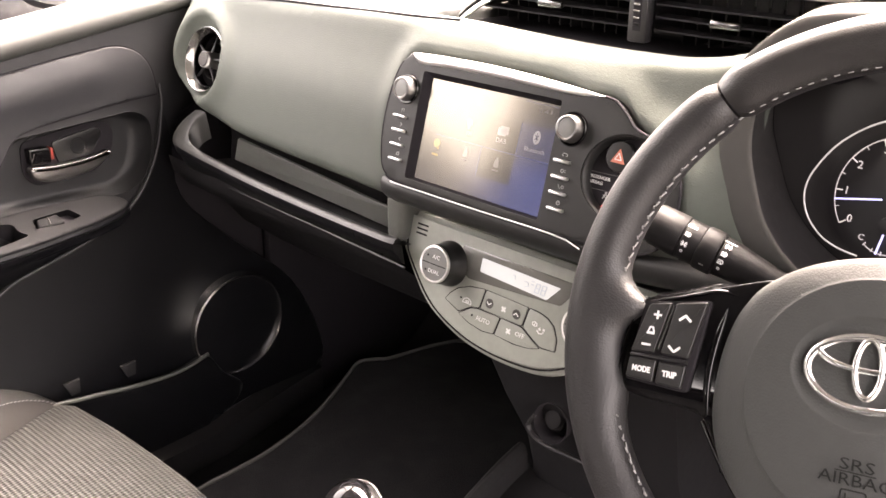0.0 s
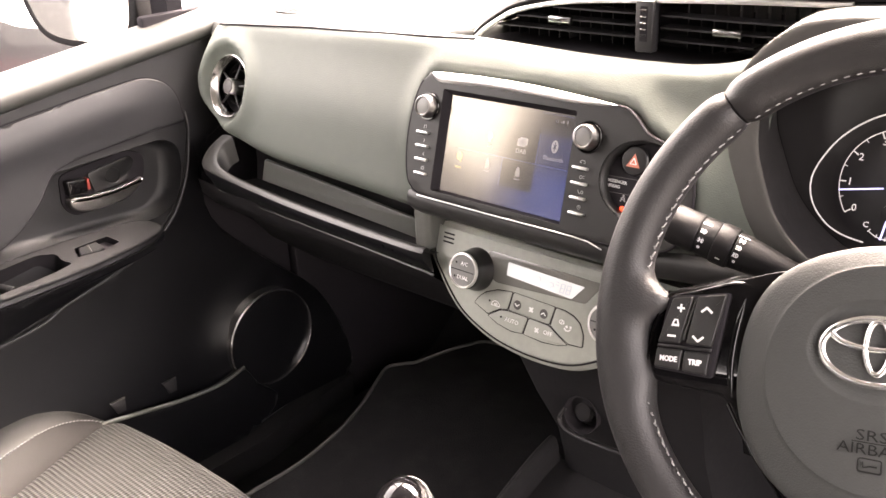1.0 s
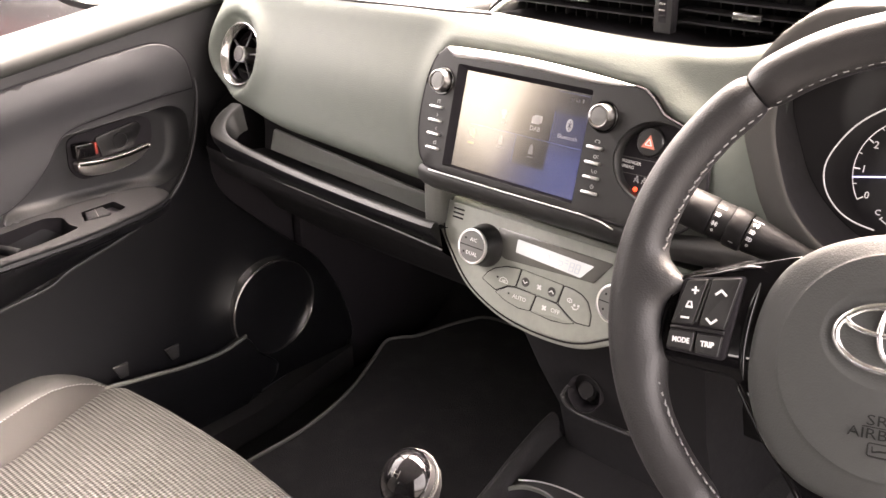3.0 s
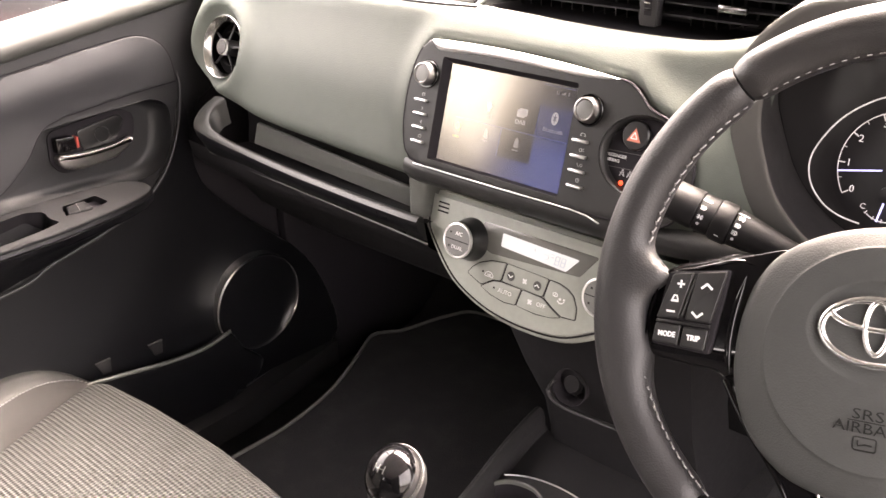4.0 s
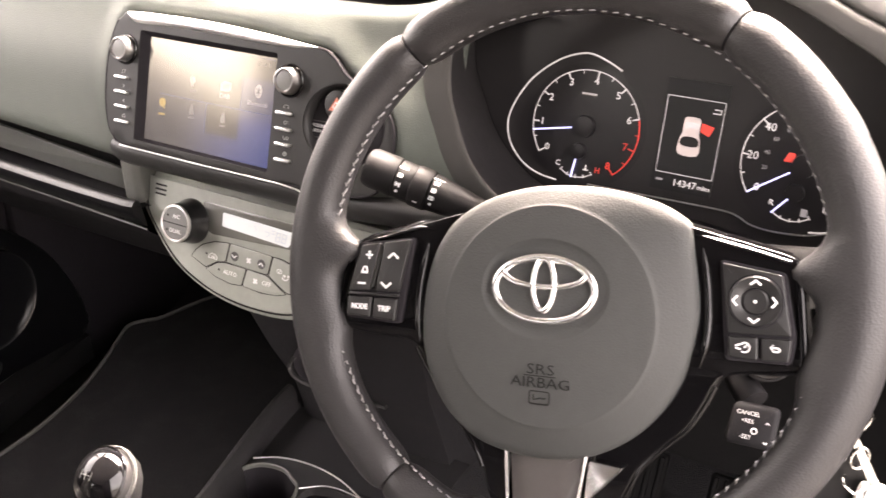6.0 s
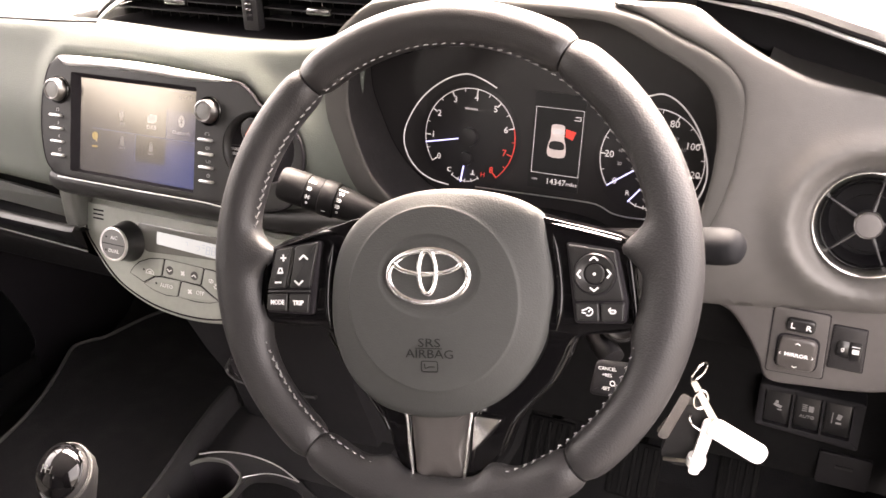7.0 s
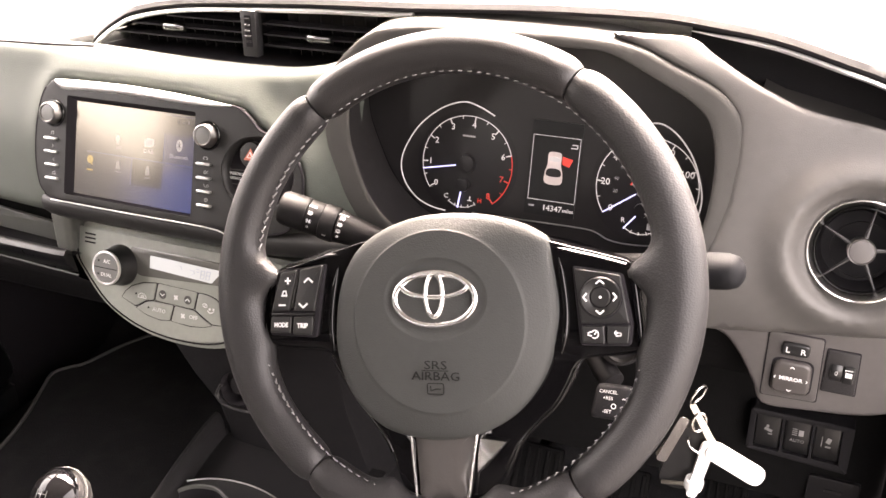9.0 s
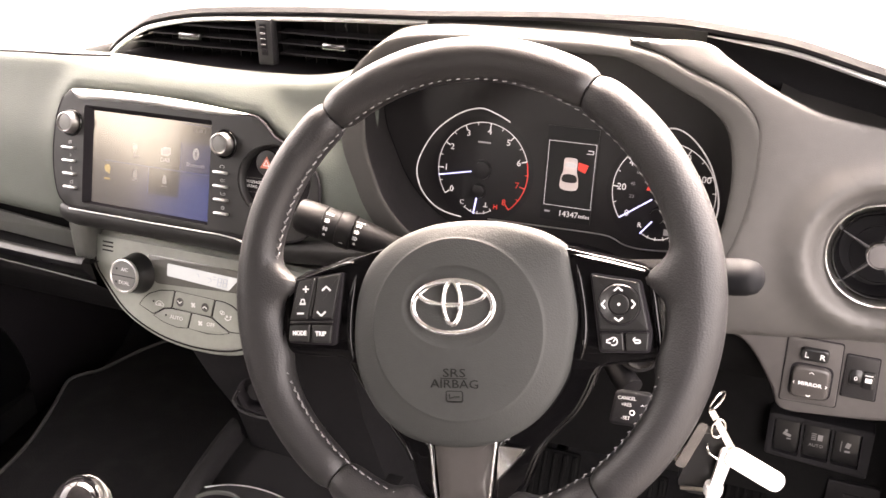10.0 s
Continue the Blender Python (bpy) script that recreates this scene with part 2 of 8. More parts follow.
def sheet(outline, holes=(), fn=None, step=0.012, depth=0.012, roll=0.0, hole_depth=None):
    """A moulded panel: the outline filled as a fine mesh with relief fn(x, y), rolled edges and a skirt going back by depth."""
    from mathutils.geometry import delaunay_2d_cdt
    loops = [list(outline)] + [list(h) for h in holes]
    pts, edges = [], []
    for lo in loops:
        s = len(pts)
        pts += lo
        edges += [(s + i, s + (i + 1) % len(lo)) for i in range(len(lo))]
    xs = np.array([p[0] for p in outline])
    ys = np.array([p[1] for p in outline])
    gx, gy = np.meshgrid(np.arange(xs.min(), xs.max(), step), np.arange(ys.min(), ys.max(), step))
    gx, gy = gx.ravel() + step * 0.37, gy.ravel() + step * 0.41
    if roll:
        far = edge_distance(gx, gy, outline) > roll * 1.3
        gx, gy = gx[far], gy[far]
    if roll:
        o = np.array(outline)
        tang = np.roll(o, -1, 0) - np.roll(o, 1, 0)
        nrm = np.stack([-tang[:, 1], tang[:, 0]], -1) / np.maximum(np.linalg.norm(tang, axis=1), 1e-9)[:, None]
        if (o[:, 0] * np.roll(o[:, 1], -1) - np.roll(o[:, 0], -1) * o[:, 1]).sum() < 0:
            nrm = -nrm
        for d in (0.06, 0.16, 0.3, 0.48, 0.72, 1.0):
            q = o + nrm * roll * d
            ok = edge_distance(q[:, 0], q[:, 1], outline) > roll * d * 0.97
            gx, gy = np.r_[gx, q[ok, 0]], np.r_[gy, q[ok, 1]]
    for h in holes:
        o = np.array(h)
        c = o.mean(0)
        for d in (0.0025, 0.006, 0.010, 0.015, 0.021, 0.028):
            ring = o + (o - c) / np.linalg.norm(o - c, axis=1)[:, None] * d
            gx, gy = np.r_[gx, ring[:, 0]], np.r_[gy, ring[:, 1]]
    ok = inside(gx, gy, outline)
    for lo in loops:
        ok &= edge_distance(gx, gy, lo) > min(step * 0.35, (roll or step) * 0.1)
    for h in holes:
        ok &= ~inside(gx, gy, h)
    pts += list(zip(gx[ok], gy[ok]))
    vs, es, fs = delaunay_2d_cdt([Vector((float(a), float(b))) for a, b in pts], edges, [], 1, 1e-7)[:3]
    vx, vy = np.array([v[0] for v in vs]), np.array([v[1] for v in vs])
    w = np.array([fn(a, b) for a, b in zip(vx, vy)]) if fn else np.zeros(len(vs))
    if roll:
        d = np.clip(1 - edge_distance(vx, vy, outline) / roll, 0, 1)
        w = w - roll * (1 - np.sqrt(np.clip(1 - d * d, 0, 1)))
    bm = bmesh.new()
    bv = [bm.verts.new((float(a), float(b), float(c))) for a, b, c in zip(vx, vy, w)]
    keep = np.array([[sum(vx[i] for i in f) / len(f), sum(vy[i] for i in f) / len(f)] for f in fs])
    good = inside(keep[:, 0], keep[:, 1], outline)
    for h in holes:
        good &= ~inside(keep[:, 0], keep[:, 1], h)
    for f, g in zip(fs, good):
        if not g:
            continue
        try:
            bm.faces.new([bv[i] for i in f])
        except ValueError:
            pass
    bmesh.ops.recalc_face_normals(bm, faces=bm.faces)
    if sum(f.normal.z for f in bm.faces) < 0:
        bmesh.ops.reverse_faces(bm, faces=bm.faces)
    rim = [e for e in bm.edges if len(e.link_faces) == 1]
    ext = bmesh.ops.extrude_edge_only(bm, edges=rim)["geom"]
    for v in ext:
        if isinstance(v, bmesh.types.BMVert):
            v.co.z -= depth
    loose = [v for v in bm.verts if not v.link_faces]
    bmesh.ops.delete(bm, geom=loose, context="VERTS")
    return bm


def prism(outline, h, bevel=0.0, seg=2, base=0.0):
    """The outline raised from base to base + h, its upper edge rounded."""
    bm = bmesh.new()
    vs = [bm.verts.new((x, y, base)) for x, y in outline]
    f = bm.faces.new(vs)
    if f.normal.z < 0 or (f.normal_update() or f.normal.z < 0):
        f.normal_flip()
    ext = bmesh.ops.extrude_face_region(bm, geom=[f])["geom"]
    top = [v for v in ext if isinstance(v, bmesh.types.BMVert)]
    for v in top:
        v.co.z += h
    bmesh.ops.recalc_face_normals(bm, faces=bm.faces)
    if bevel:
        es = [e for e in bm.edges if all(v in top for v in e.verts) and len(e.link_faces) == 2]
        bmesh.ops.bevel(bm, geom=es, offset=bevel, segments=seg, profile=0.5, affect="EDGES")
    return bm


def box(cx, cy, cz, sx, sy, sz, bevel=0.0, seg=2):
    bm = bmesh.new()
    bmesh.ops.create_cube(bm, size=1, matrix=Matrix.Translation((cx, cy, cz)) @ Matrix.Diagonal((sx, sy, sz, 1)))
    if bevel:
        bmesh.ops.bevel(bm, geom=list(bm.edges), offset=bevel, segments=seg, profile=0.5, affect="EDGES")
    return bm


def lathe(profile, n=48, cx=0.0, cy=0.0):
    """Turns (radius, height) about local z."""
    bm = bmesh.new()
    rows = []
    for r, z in profile:
        if r < 1e-6:
            rows.append([bm.verts.new((cx, cy, z))] * n)
        else:
            rows.append([bm.verts.new((cx + r * math.cos(2 * math.pi * i / n), cy + r * math.sin(2 * math.pi * i / n), z)) for i in range(n)])
    for a, b in zip(rows, rows[1:]):
        for i in range(n):
            q = []
            for v in (a[i], a[(i + 1) % n], b[(i + 1) % n], b[i]):
                if v not in q:
                    q.append(v)
            if len(q) > 2:
                try:
                    bm.faces.new(q)
                except ValueError:
                    pass
    bmesh.ops.recalc_face_normals(bm, faces=bm.faces)
    return bm


def loft(rows, closed=False, cap=False):
    """A skin over rows of equally many points."""
    bm = bmesh.new()
    vs = [[bm.verts.new(p) for p in r] for r in rows]
    for a, b in zip(vs, vs[1:]):
        k = len(a)
        for i in range(k if closed else k - 1):
            bm.faces.new((a[i], a[(i + 1) % k], b[(i + 1) % k], b[i]))
    if cap:
        bm.faces.new(vs[0])
        bm.faces.new(list(reversed(vs[-1])))
    bmesh.ops.recalc_face_normals(bm, faces=bm.faces)
    return bm


def sweep(path, section, closed=False, up=(0, 0, 1), cap=True, scale=None):
    """Carries a closed section (side, up) along a path."""
    P = [Vector(p) for p in path]
    k, rows = len(P), []
    for i in range(k):
        t = (P[(i + 1) % k] - P[i - 1]) if closed else (P[min(i + 1, k - 1)] - P[max(i - 1, 0)])
        t.normalize()
        side = t.cross(Vector(up)).normalized()
        u = side.cross(t)
        s = scale(i / (k - 1)) if scale else 1.0
        rows.append([tuple(P[i] + side * a * s + u * b * s) for a, b in section])
    if closed:
        rows.append(rows[0])
        bm = loft(rows, True)
        bmesh.ops.remove_doubles(bm, verts=bm.verts, dist=1e-6)
        return bm
    return loft(rows, True, cap)


def circle(r, n=10, squash=1.0):
    return [(r * math.cos(2 * math.pi * i / n), r * squash * math.sin(2 * math.pi * i / n)) for i in range(n)]


def place(ob, m):
    ob.matrix_world = m
    return ob


def merged(bms):
    out = bmesh.new()
    for b in bms:
        me = bpy.data.meshes.new("tmp")
        b.to_mesh(me)
        b.free()
        out.from_mesh(me)
        bpy.data.meshes.remove(me)
    return out


def moved(bm, m):
    bm.transform(m)
    return bm


def text(body, size, m, material, parent, name="lettering", depth=0.0002, bold=0.0):
    """Letters as a mesh of their own, centred at the pose m (reading along local x)."""
    cu = bpy.data.curves.new(name, "FONT")
    cu.body, cu.size, cu.extrude, cu.align_x, cu.align_y, cu.offset = body, size, depth, "CENTER", "CENTER", bold
    cu.resolution_u = 2
    tmp = bpy.data.objects.new(name, cu)
    scene.collection.objects.link(tmp)
    bpy.context.view_layer.update()
    me = bpy.data.meshes.new_from_object(tmp.evaluated_get(bpy.context.evaluated_depsgraph_get()))
    bpy.data.objects.remove(tmp)
    bpy.data.curves.remove(cu)
    me.materials.clear()
    me.materials.append(material)
    me.name = name
    ob = new(name, me)
    if parent is not None:
        ob.parent = parent
    ob.matrix_local = m
    return ob


def T(x, y, z=0.0, deg=0.0):
    return Matrix.Translation((x, y, z)) @ Matrix.Rotation(radians(deg), 4, "Z")


# ---- frames of the main surfaces ----
HU = plane_frame(0.150, 0.990, 17.94)
AC = plane_frame(0.145, 0.820, 16.26)
CL = plane_frame(0.232, 0.950, 12.0)
LP = plane_frame(0.148, 0.868, -5.8)
FACE = plane_frame(0.155, 0.960, 17.94)


def on_frame(pts, z0, deg):
    """World (x, z) pairs as local (x, y) of a leaning frame."""
    c = math.cos(radians(deg))
    return [(x, (z - z0) / c) for x, z in pts]


def face_xy(pts):
    return on_frame(pts, 0.960, 17.94)


def hu_xy(pts):
    return on_frame(pts, 0.990, 17.94)


def lp_xy(pts):
    return on_frame(pts, 0.868, -5.8)


# ---- shell of the car: ground, floor, roof, pillars, windscreen ----
def ground_sheet():
    bm = bmesh.new()
    bmesh.ops.create_grid(bm, x_segments=40, y_segments=40, size=400)
    return tagged(part("ground", bm, M_GROUND), "dark asphalt car park under a bright overcast sky", "ground", kind="structure")


ground_sheet()

floor = empty("floor", "black carpeted car floor with footwells", "car floor", kind="structure")
part("carpet", box(0, 0.0, 0.315, 1.42, 2.6, 0.03, 0.005), M_CARPET, floor)
# toe board rises at the front of the footwell
part("toe_board", loft([[(x, 0.55 + dy, 0.33 + dz) for x in (-0.70, -0.2, 0.2, 0.70)] for dy, dz in ((0, 0), (0.06, 0.02), (0.16, 0.10), (0.24, 0.22), (0.28, 0.40), (0.30, 0.62))]), M_CARPET, floor)
part("bulkhead", box(0, 0.88, 0.62, 1.42, 0.04, 0.86, 0.004), M_MATT, floor)
tunnel_rows = []
for y in np.linspace(-1.2, 0.80, 14):
    h = 0.47 + max(0.0, y - 0.3) * 0.25
    tunnel_rows.append([(-0.17, y, 0.33), (-0.15, y, h - 0.06), (-0.12, y, h - 0.015), (-0.06, y, h), (0.06, y, h), (0.12, y, h - 0.015), (0.15, y, h - 0.06), (0.17, y, 0.33)])
part("tunnel", loft(tunnel_rows), M_CARPET, floor)

body = empty("car_body", "dark car body shell around the cabin, driver side open", "car body", kind="structure")
part("roof_lining", loft([[(x, y, 1.50 - 0.04 * (x / 0.6) ** 2 - 0.10 * max(0.0, (y - 0.0)) ** 2) for x in np.linspace(-0.62, 0.62, 9)] for y in np.linspace(-1.6, 0.25, 10)]), M_HEADLINER, body)
part("roof_skin", loft([[(x, y, 1.53 - 0.04 * (x / 0.6) ** 2 - 0.10 * max(0.0, (y - 0.0)) ** 2) for x in np.linspace(-0.66, 0.66, 9)] for y in np.linspace(-1.65, 0.28, 10)]), M_BODY, body)
for s in (-1, 1):
    path = smooth_loop([(s * 0.60, 0.22, 1.49), (s * 0.65, 0.55, 1.27), (s * 0.70, 0.92, 1.03), (s * 0.71, 1.0, 0.98)], 6, False)
    part("windscreen_pillar", sweep(path, [(-0.035, -0.025), (0.035, -0.025), (0.035, 0.02), (-0.02, 0.03)]), M_DARK, body)
    part("centre_pillar", sweep([(s * 0.70, -0.75, 0.3), (s * 0.70, -0.72, 1.0), (s * 0.62, -0.62, 1.48)], [(-0.06, -0.03), (0.06, -0.03), (0.06, 0.03), (-0.06, 0.03)], up=(s, 0, 0)), M_DARK, body)
    part("roof_rail", sweep([(s * 0.62, -1.6, 1.44), (s * 0.63, -0.6, 1.47), (s * 0.60, 0.25, 1.48)], [(-0.03, -0.03), (0.03, -0.03), (0.03, 0.03), (-0.03, 0.03)]), M_DARK, body)
    part("sill", sweep([(s * 0.72, -0.8, 0.33), (s * 0.72, 0.85, 0.33)], [(-0.05, -0.06), (0.05, -0.06), (0.05, 0.05), (-0.03, 0.06)]), M_DARK, body)
# unseen rear, blanked off but for a small window, to shape reflections
part("rear_wall", box(0, -1.62, 0.77, 1.42, 0.04, 0.90, 0.01), M_DARK, body)
part("rear_header", box(0, -1.62, 1.45, 1.42, 0.04, 0.12, 0.01), M_DARK, body)
part("rear_blank", box(-0.61, -1.62, 1.30, 0.20, 0.04, 0.20, 0.01), M_DARK, body)
part("rear_blank", box(0.255, -1.62, 1.30, 0.91, 0.04, 0.20, 0.01), M_DARK, body)
pane = part("rear_window", loft([[(-0.52, -1.62, 1.21), (-0.19, -1.62, 1.21)], [(-0.52, -1.62, 1.40), (-0.19, -1.62, 1.40)]]), M_GLASS, body, "small unseen rear window, placed for reflections")
pane.visible_shadow = False
for s in (-1, 1):
    part("kick_panel", box(s * 0.676, 0.59, 0.66, 0.02, 0.58, 0.66, 0.006), M_MATT, body)
    part("front_wing", box(s * 0.74, 0.60, 0.62, 0.03, 0.60, 0.68, 0.01), M_BODY, body)
pane = part("windscreen", loft([[(-0.58, 0.24, 1.47), (0.0, 0.30, 1.485), (0.58, 0.24, 1.47)], [(-0.69, 0.92, 1.03), (0.0, 1.02, 1.03), (0.69, 0.92, 1.03)]]), M_GLASS, body, "clear windscreen")
pane.visible_shadow = False
# unseen rear sides closed up to the roof to darken reflections
for s in (-1, 1):
    part("rear_side", box(s * 0.69, -1.18, 0.92, 0.03, 0.90, 1.20, 0.01), M_DARK, body)
part("rear_bench", box(0, -1.35, 0.66, 1.2, 0.35, 0.6, 0.08, 4), M_DOORPAD, body)
bonnet_rows = []
for y in np.linspace(0.98, 1.75, 8):
    bonnet_rows.append([(x, y, 0.985 - 0.22 * (y - 0.95) ** 1.6 - 0.05 * (x / 0.7) ** 2) for x in np.linspace(-0.72, 0.72, 11)])
part("bonnet", loft(bonnet_rows), M_BODY, body)

# ---- steering wheel ----
TILT_W, TURN_W, WC = radians(25), radians(10.55), Vector((0.30, 0.0, 0.95))
wv = Vector((0, math.sin(TILT_W), math.cos(TILT_W)))
ww = Vector((0, -math.cos(TILT_W), math.sin(TILT_W)))
wu = Vector((1, 0, 0))
u2 = wu * math.cos(TURN_W) + wv * math.sin(TURN_W)
v2 = wv * math.cos(TURN_W) - wu * math.sin(TURN_W)
WC = WC - 0.0055 * u2 - 0.0145 * ww
WH = Matrix(((u2.x, v2.x, ww.x, WC.x), (u2.y, v2.y, ww.y, WC.y), (u2.z, v2.z, ww.z, WC.z), (0, 0, 0, 1))) @ Matrix.Scale(1.023, 4)
wheel_ob = empty("steering_wheel", "black leather three-spoke steering wheel with grey stitching and gloss black spokes", "steering wheel", WH)
RIM_R, RIM_A, RIM_B, RIM_X, RIM_Y = 0.1735, 0.0164, 0.0170, -0.0027, -0.0025


def rim_grip(deg):
    """The rim swells where the thumbs rest."""
    d = deg % 360
    return 1 + 0.04 * math.exp(-((abs(d - 188) / 24) ** 2)) + 0.03 * math.exp(-((min(abs(d - 352), abs(d + 8)) / 24) ** 2))


def rim_arc(a0, a1, n):
    rows = []
    for i in range(n + 1):
        a = radians(a0 + (a1 - a0) * i / n)
        edge = min(i, n - i)
        k = (0.80, 0.93, 0.985)[edge] if edge < 3 else 1.0
        deg = math.degrees(a) % 360
        grip = rim_grip(deg)
        row = []
        for j in range(22):
            b = 2 * math.pi * j / 22
            r = RIM_R + RIM_A * k * grip * math.cos(b) - (0.019 * math.exp(-((min(abs(deg - 176.5), abs(deg - 3.5), abs(deg - 363.5)) / 4.5) ** 2)) + 0.003 * math.exp(-((min(abs(deg - 201), abs(deg - 339)) / 6.0) ** 2)) + 0.008 * math.exp(-((min(abs(deg - 254), abs(deg - 286)) / 4.0) ** 2)) + 0.006 * math.exp(-((abs(deg - 188) / 12.5) ** 6)) + 0.0060 * math.exp(-((abs((deg - 351 + 180) % 360 - 180) / 12.5) ** 6))) * max(0.0, -math.cos(b)) ** 2
            row.append((RIM_X + r * math.cos(a), RIM_Y + r * math.sin(a), RIM_B * k * grip * math.sin(b)))
        rows.append(row)
    return loft(rows, True, True)


part("rim_top", rim_arc(54.25, 125.75, 44), M_SMOOTH, wheel_ob, "smooth black leather")
part("rim_grip", rim_arc(126.25, 233.75, 60), M_LEATHER, wheel_ob, "grained black leather")
part("rim_grip", rim_arc(-53.75, 53.75, 60), M_LEATHER, wheel_ob, "grained black leather")
part("rim_bottom", rim_arc(234.25, 305.75, 44), M_LEATHER, wheel_ob, "smooth black leather")
core = []
for i in range(120):
    a = 2 * math.pi * i / 120
    core.append([(RIM_X + (RIM_R + 0.0015 + 0.0065 * math.cos(b)) * math.cos(a), RIM_Y + (RIM_R + 0.0015 + 0.0065 * math.cos(b)) * math.sin(a), 0.0120 * math.sin(b)) for b in [2 * math.pi * j / 12 for j in range(12)]])
core.append(core[0])
part("rim_core", loft(core, True), M_MATT, wheel_ob)
st = []
ang = -150.0
while ang < 214:
    a = radians(ang)
    d = ang % 360
    spoke = 172.5 < d < 198 or d > 338 or d < 7 or 251 < d < 288
    if not spoke:
        lean = 21 - 14 * math.exp(-(((d - 175) / 45) ** 2))
        b = radians(180 - lean)
        r = RIM_R + (RIM_A * rim_grip(ang) + 0.0006) * math.cos(b)
        zz = (RIM_B * rim_grip(ang) + 0.0006) * math.sin(b)
        m = Matrix.Translation((RIM_X, RIM_Y, 0)) @ Matrix.Rotation(a, 4, "Z") @ Matrix.Translation((r, 0, zz)) @ Matrix.Rotation(radians(-lean), 4, "Y")
        fine = 0.95 if 130 < d < 240 else 0.72
        st.append(moved(box(0, 0, 0, 0.0011 * fine, 0.0052 * fine, 0.0012 * fine, 0.0003, 1), m @ Matrix.Rotation(radians(38), 4, "X")))
        if d > 140:
            st.append(moved(box(0, 0, 0, 0.0011 * fine, 0.0040 * fine, 0.0011 * fine, 0.0003, 1), m @ Matrix.Translation((0, 0.0026, 0.0026)) @ Matrix.Rotation(radians(-58), 4, "X")))
    ang += 2.65
tagged(part("stitching", merged(st), M_THREAD, wheel_ob, "light grey thread stitches"), kind="stuff")

# spoke covers: a pod for the buttons and a leg that follows the airbag cover down
COVER_L = [(-0.060, 0.0315), (-0.0888, 0.0253), (-0.1234, 0.0166), (-0.1355, 0.0134), (-0.1440, 0.0083), (-0.1495, -0.0037), (-0.1525, -0.0172), (-0.1540, -0.0306), (-0.1540, -0.0405), (-0.1505, -0.0460), (-0.1427, -0.0494), (-0.1336, -0.0507), (-0.1185, -0.0517), (-0.1026, -0.0527), (-0.0958, -0.0569), (-0.0890, -0.0679), (-0.0822, -0.0781), (-0.0737, -0.0898), (-0.0623, -0.1029), (-0.0511, -0.1176), (-0.0456, -0.1282), (-0.0429, -0.1390), (-0.0383, -0.1512), (-0.0320, -0.1599), (-0.0245, -0.1640), (-0.0262, -0.1379), (-0.0275, -0.1150), (-0.0480, -0.0960), (-0.0640, -0.0760), (-0.0735, -0.0450), (-0.0720, -0.0100), (-0.0600, 0.0150)]
COVER_R = [(0.066, 0.0300), (0.0998, 0.0229), (0.1193, 0.0179), (0.1335, 0.0137), (0.1390, 0.0085), (0.1412, -0.0042), (0.1428, -0.0195), (0.1443, -0.0347), (0.1445, -0.0455), (0.1402, -0.0505), (0.1265, -0.0527), (0.1111, -0.0539), (0.1008, -0.0561), (0.0953, -0.0621), (0.0904, -0.0729), (0.0815, -0.0878), (0.0688, -0.1003), (0.0552, -0.1150), (0.0484, -0.1286), (0.0425, -0.1419), (0.0331, -0.1539), (0.0237, -0.1603), (0.0150, -0.1610), (0.0190, -0.1346), (0.0225, -0.1130), (0.0400, -0.0950), (0.0590, -0.0730), (0.0680, -0.0430), (0.0690, -0.0120), (0.0640, 0.0140)]


def cover_relief(x, y):
    """The pod falls away below its buttons, the leg dips towards the rim."""
    k = min(1.0, max(0.0, (-0.0425 - y) / 0.013))
    return 0.0025 - 0.0062 * k * k * (3 - 2 * k) - 0.05 * max(0.0, -0.125 - y)


for o, edge in ((COVER_L, COVER_L[14:21]), (COVER_R, COVER_R[13:20])):
    cov = part("spoke_cover", sheet(smooth_loop(o, 5), fn=cover_relief, step=0.006, depth=0.020, roll=0.0025), M_GLOSS, wheel_ob, "gloss black spoke trim")
    # bead added so a bright line shows along the leg's edge
    part("highlight_bead", sweep([(x, y, cover_relief(x, y) - 0.0014) for x, y in smooth_loop(edge, 6, False)], circle(0.0017, 10)), M_GLOSS, cov)
    side = 1 if o is COVER_R else -1
    top = sorted((x, y) for x, y in o if y > 0.0133 and abs(x) > 0.055)
    ledge = smooth_loop(top, 6, False)
    part("cover_ledge", loft([[(x, y + dy, w - 0.006 * max(0.0, (0.095 - abs(x)) / 0.035)) for x, y in ledge] for dy, w in ((-0.0048, 0.0046), (-0.0040, 0.0048), (-0.0030, 0.0038), (0.0018, -0.0048), (0.0016, -0.0090))]), M_GLOSS, cov, "gloss black upper face of the spoke", 60)
    flank = smooth_loop([(x, y) for x, y in o if -0.047 < y < 0.0100 and abs(x) > 0.13], 6, False)
    part("cover_flank", loft([[(x - side * 0.0042, y, 0.0044) for x, y in flank], [(x - side * 0.0034, y, 0.0046) for x, y in flank], [(x - side * 0.0022, y, 0.0030) for x, y in flank], [(x + side * 0.0006, y, -0.0060) for x, y in flank]]), M_GLOSS, cov, "gloss black flank of the pod", 60)
# ribs added to draw highlight streaks on the gloss beside the pad
for rib in ([(-0.0868, 0.0120), (-0.0905, -0.0050), (-0.0926, -0.0220), (-0.0928, -0.0380), (-0.0905, -0.0520)], [(0.0862, 0.0160), (0.0890, 0.0), (0.0910, -0.0180), (0.0904, -0.0360), (0.0872, -0.0520)]):
    part("highlight_rib", sweep([(x, y, 0.0024) for x, y in smooth_loop(rib, 6, False)], [(a, b * 0.8) for a, b in circle(0.0024, 12)], scale=lambda t: max(0.15, min(1.0, 5 * t, 5 * (1 - t)))), M_GLOSS, wheel_ob, "gloss black rib added beside the pad for its highlight")
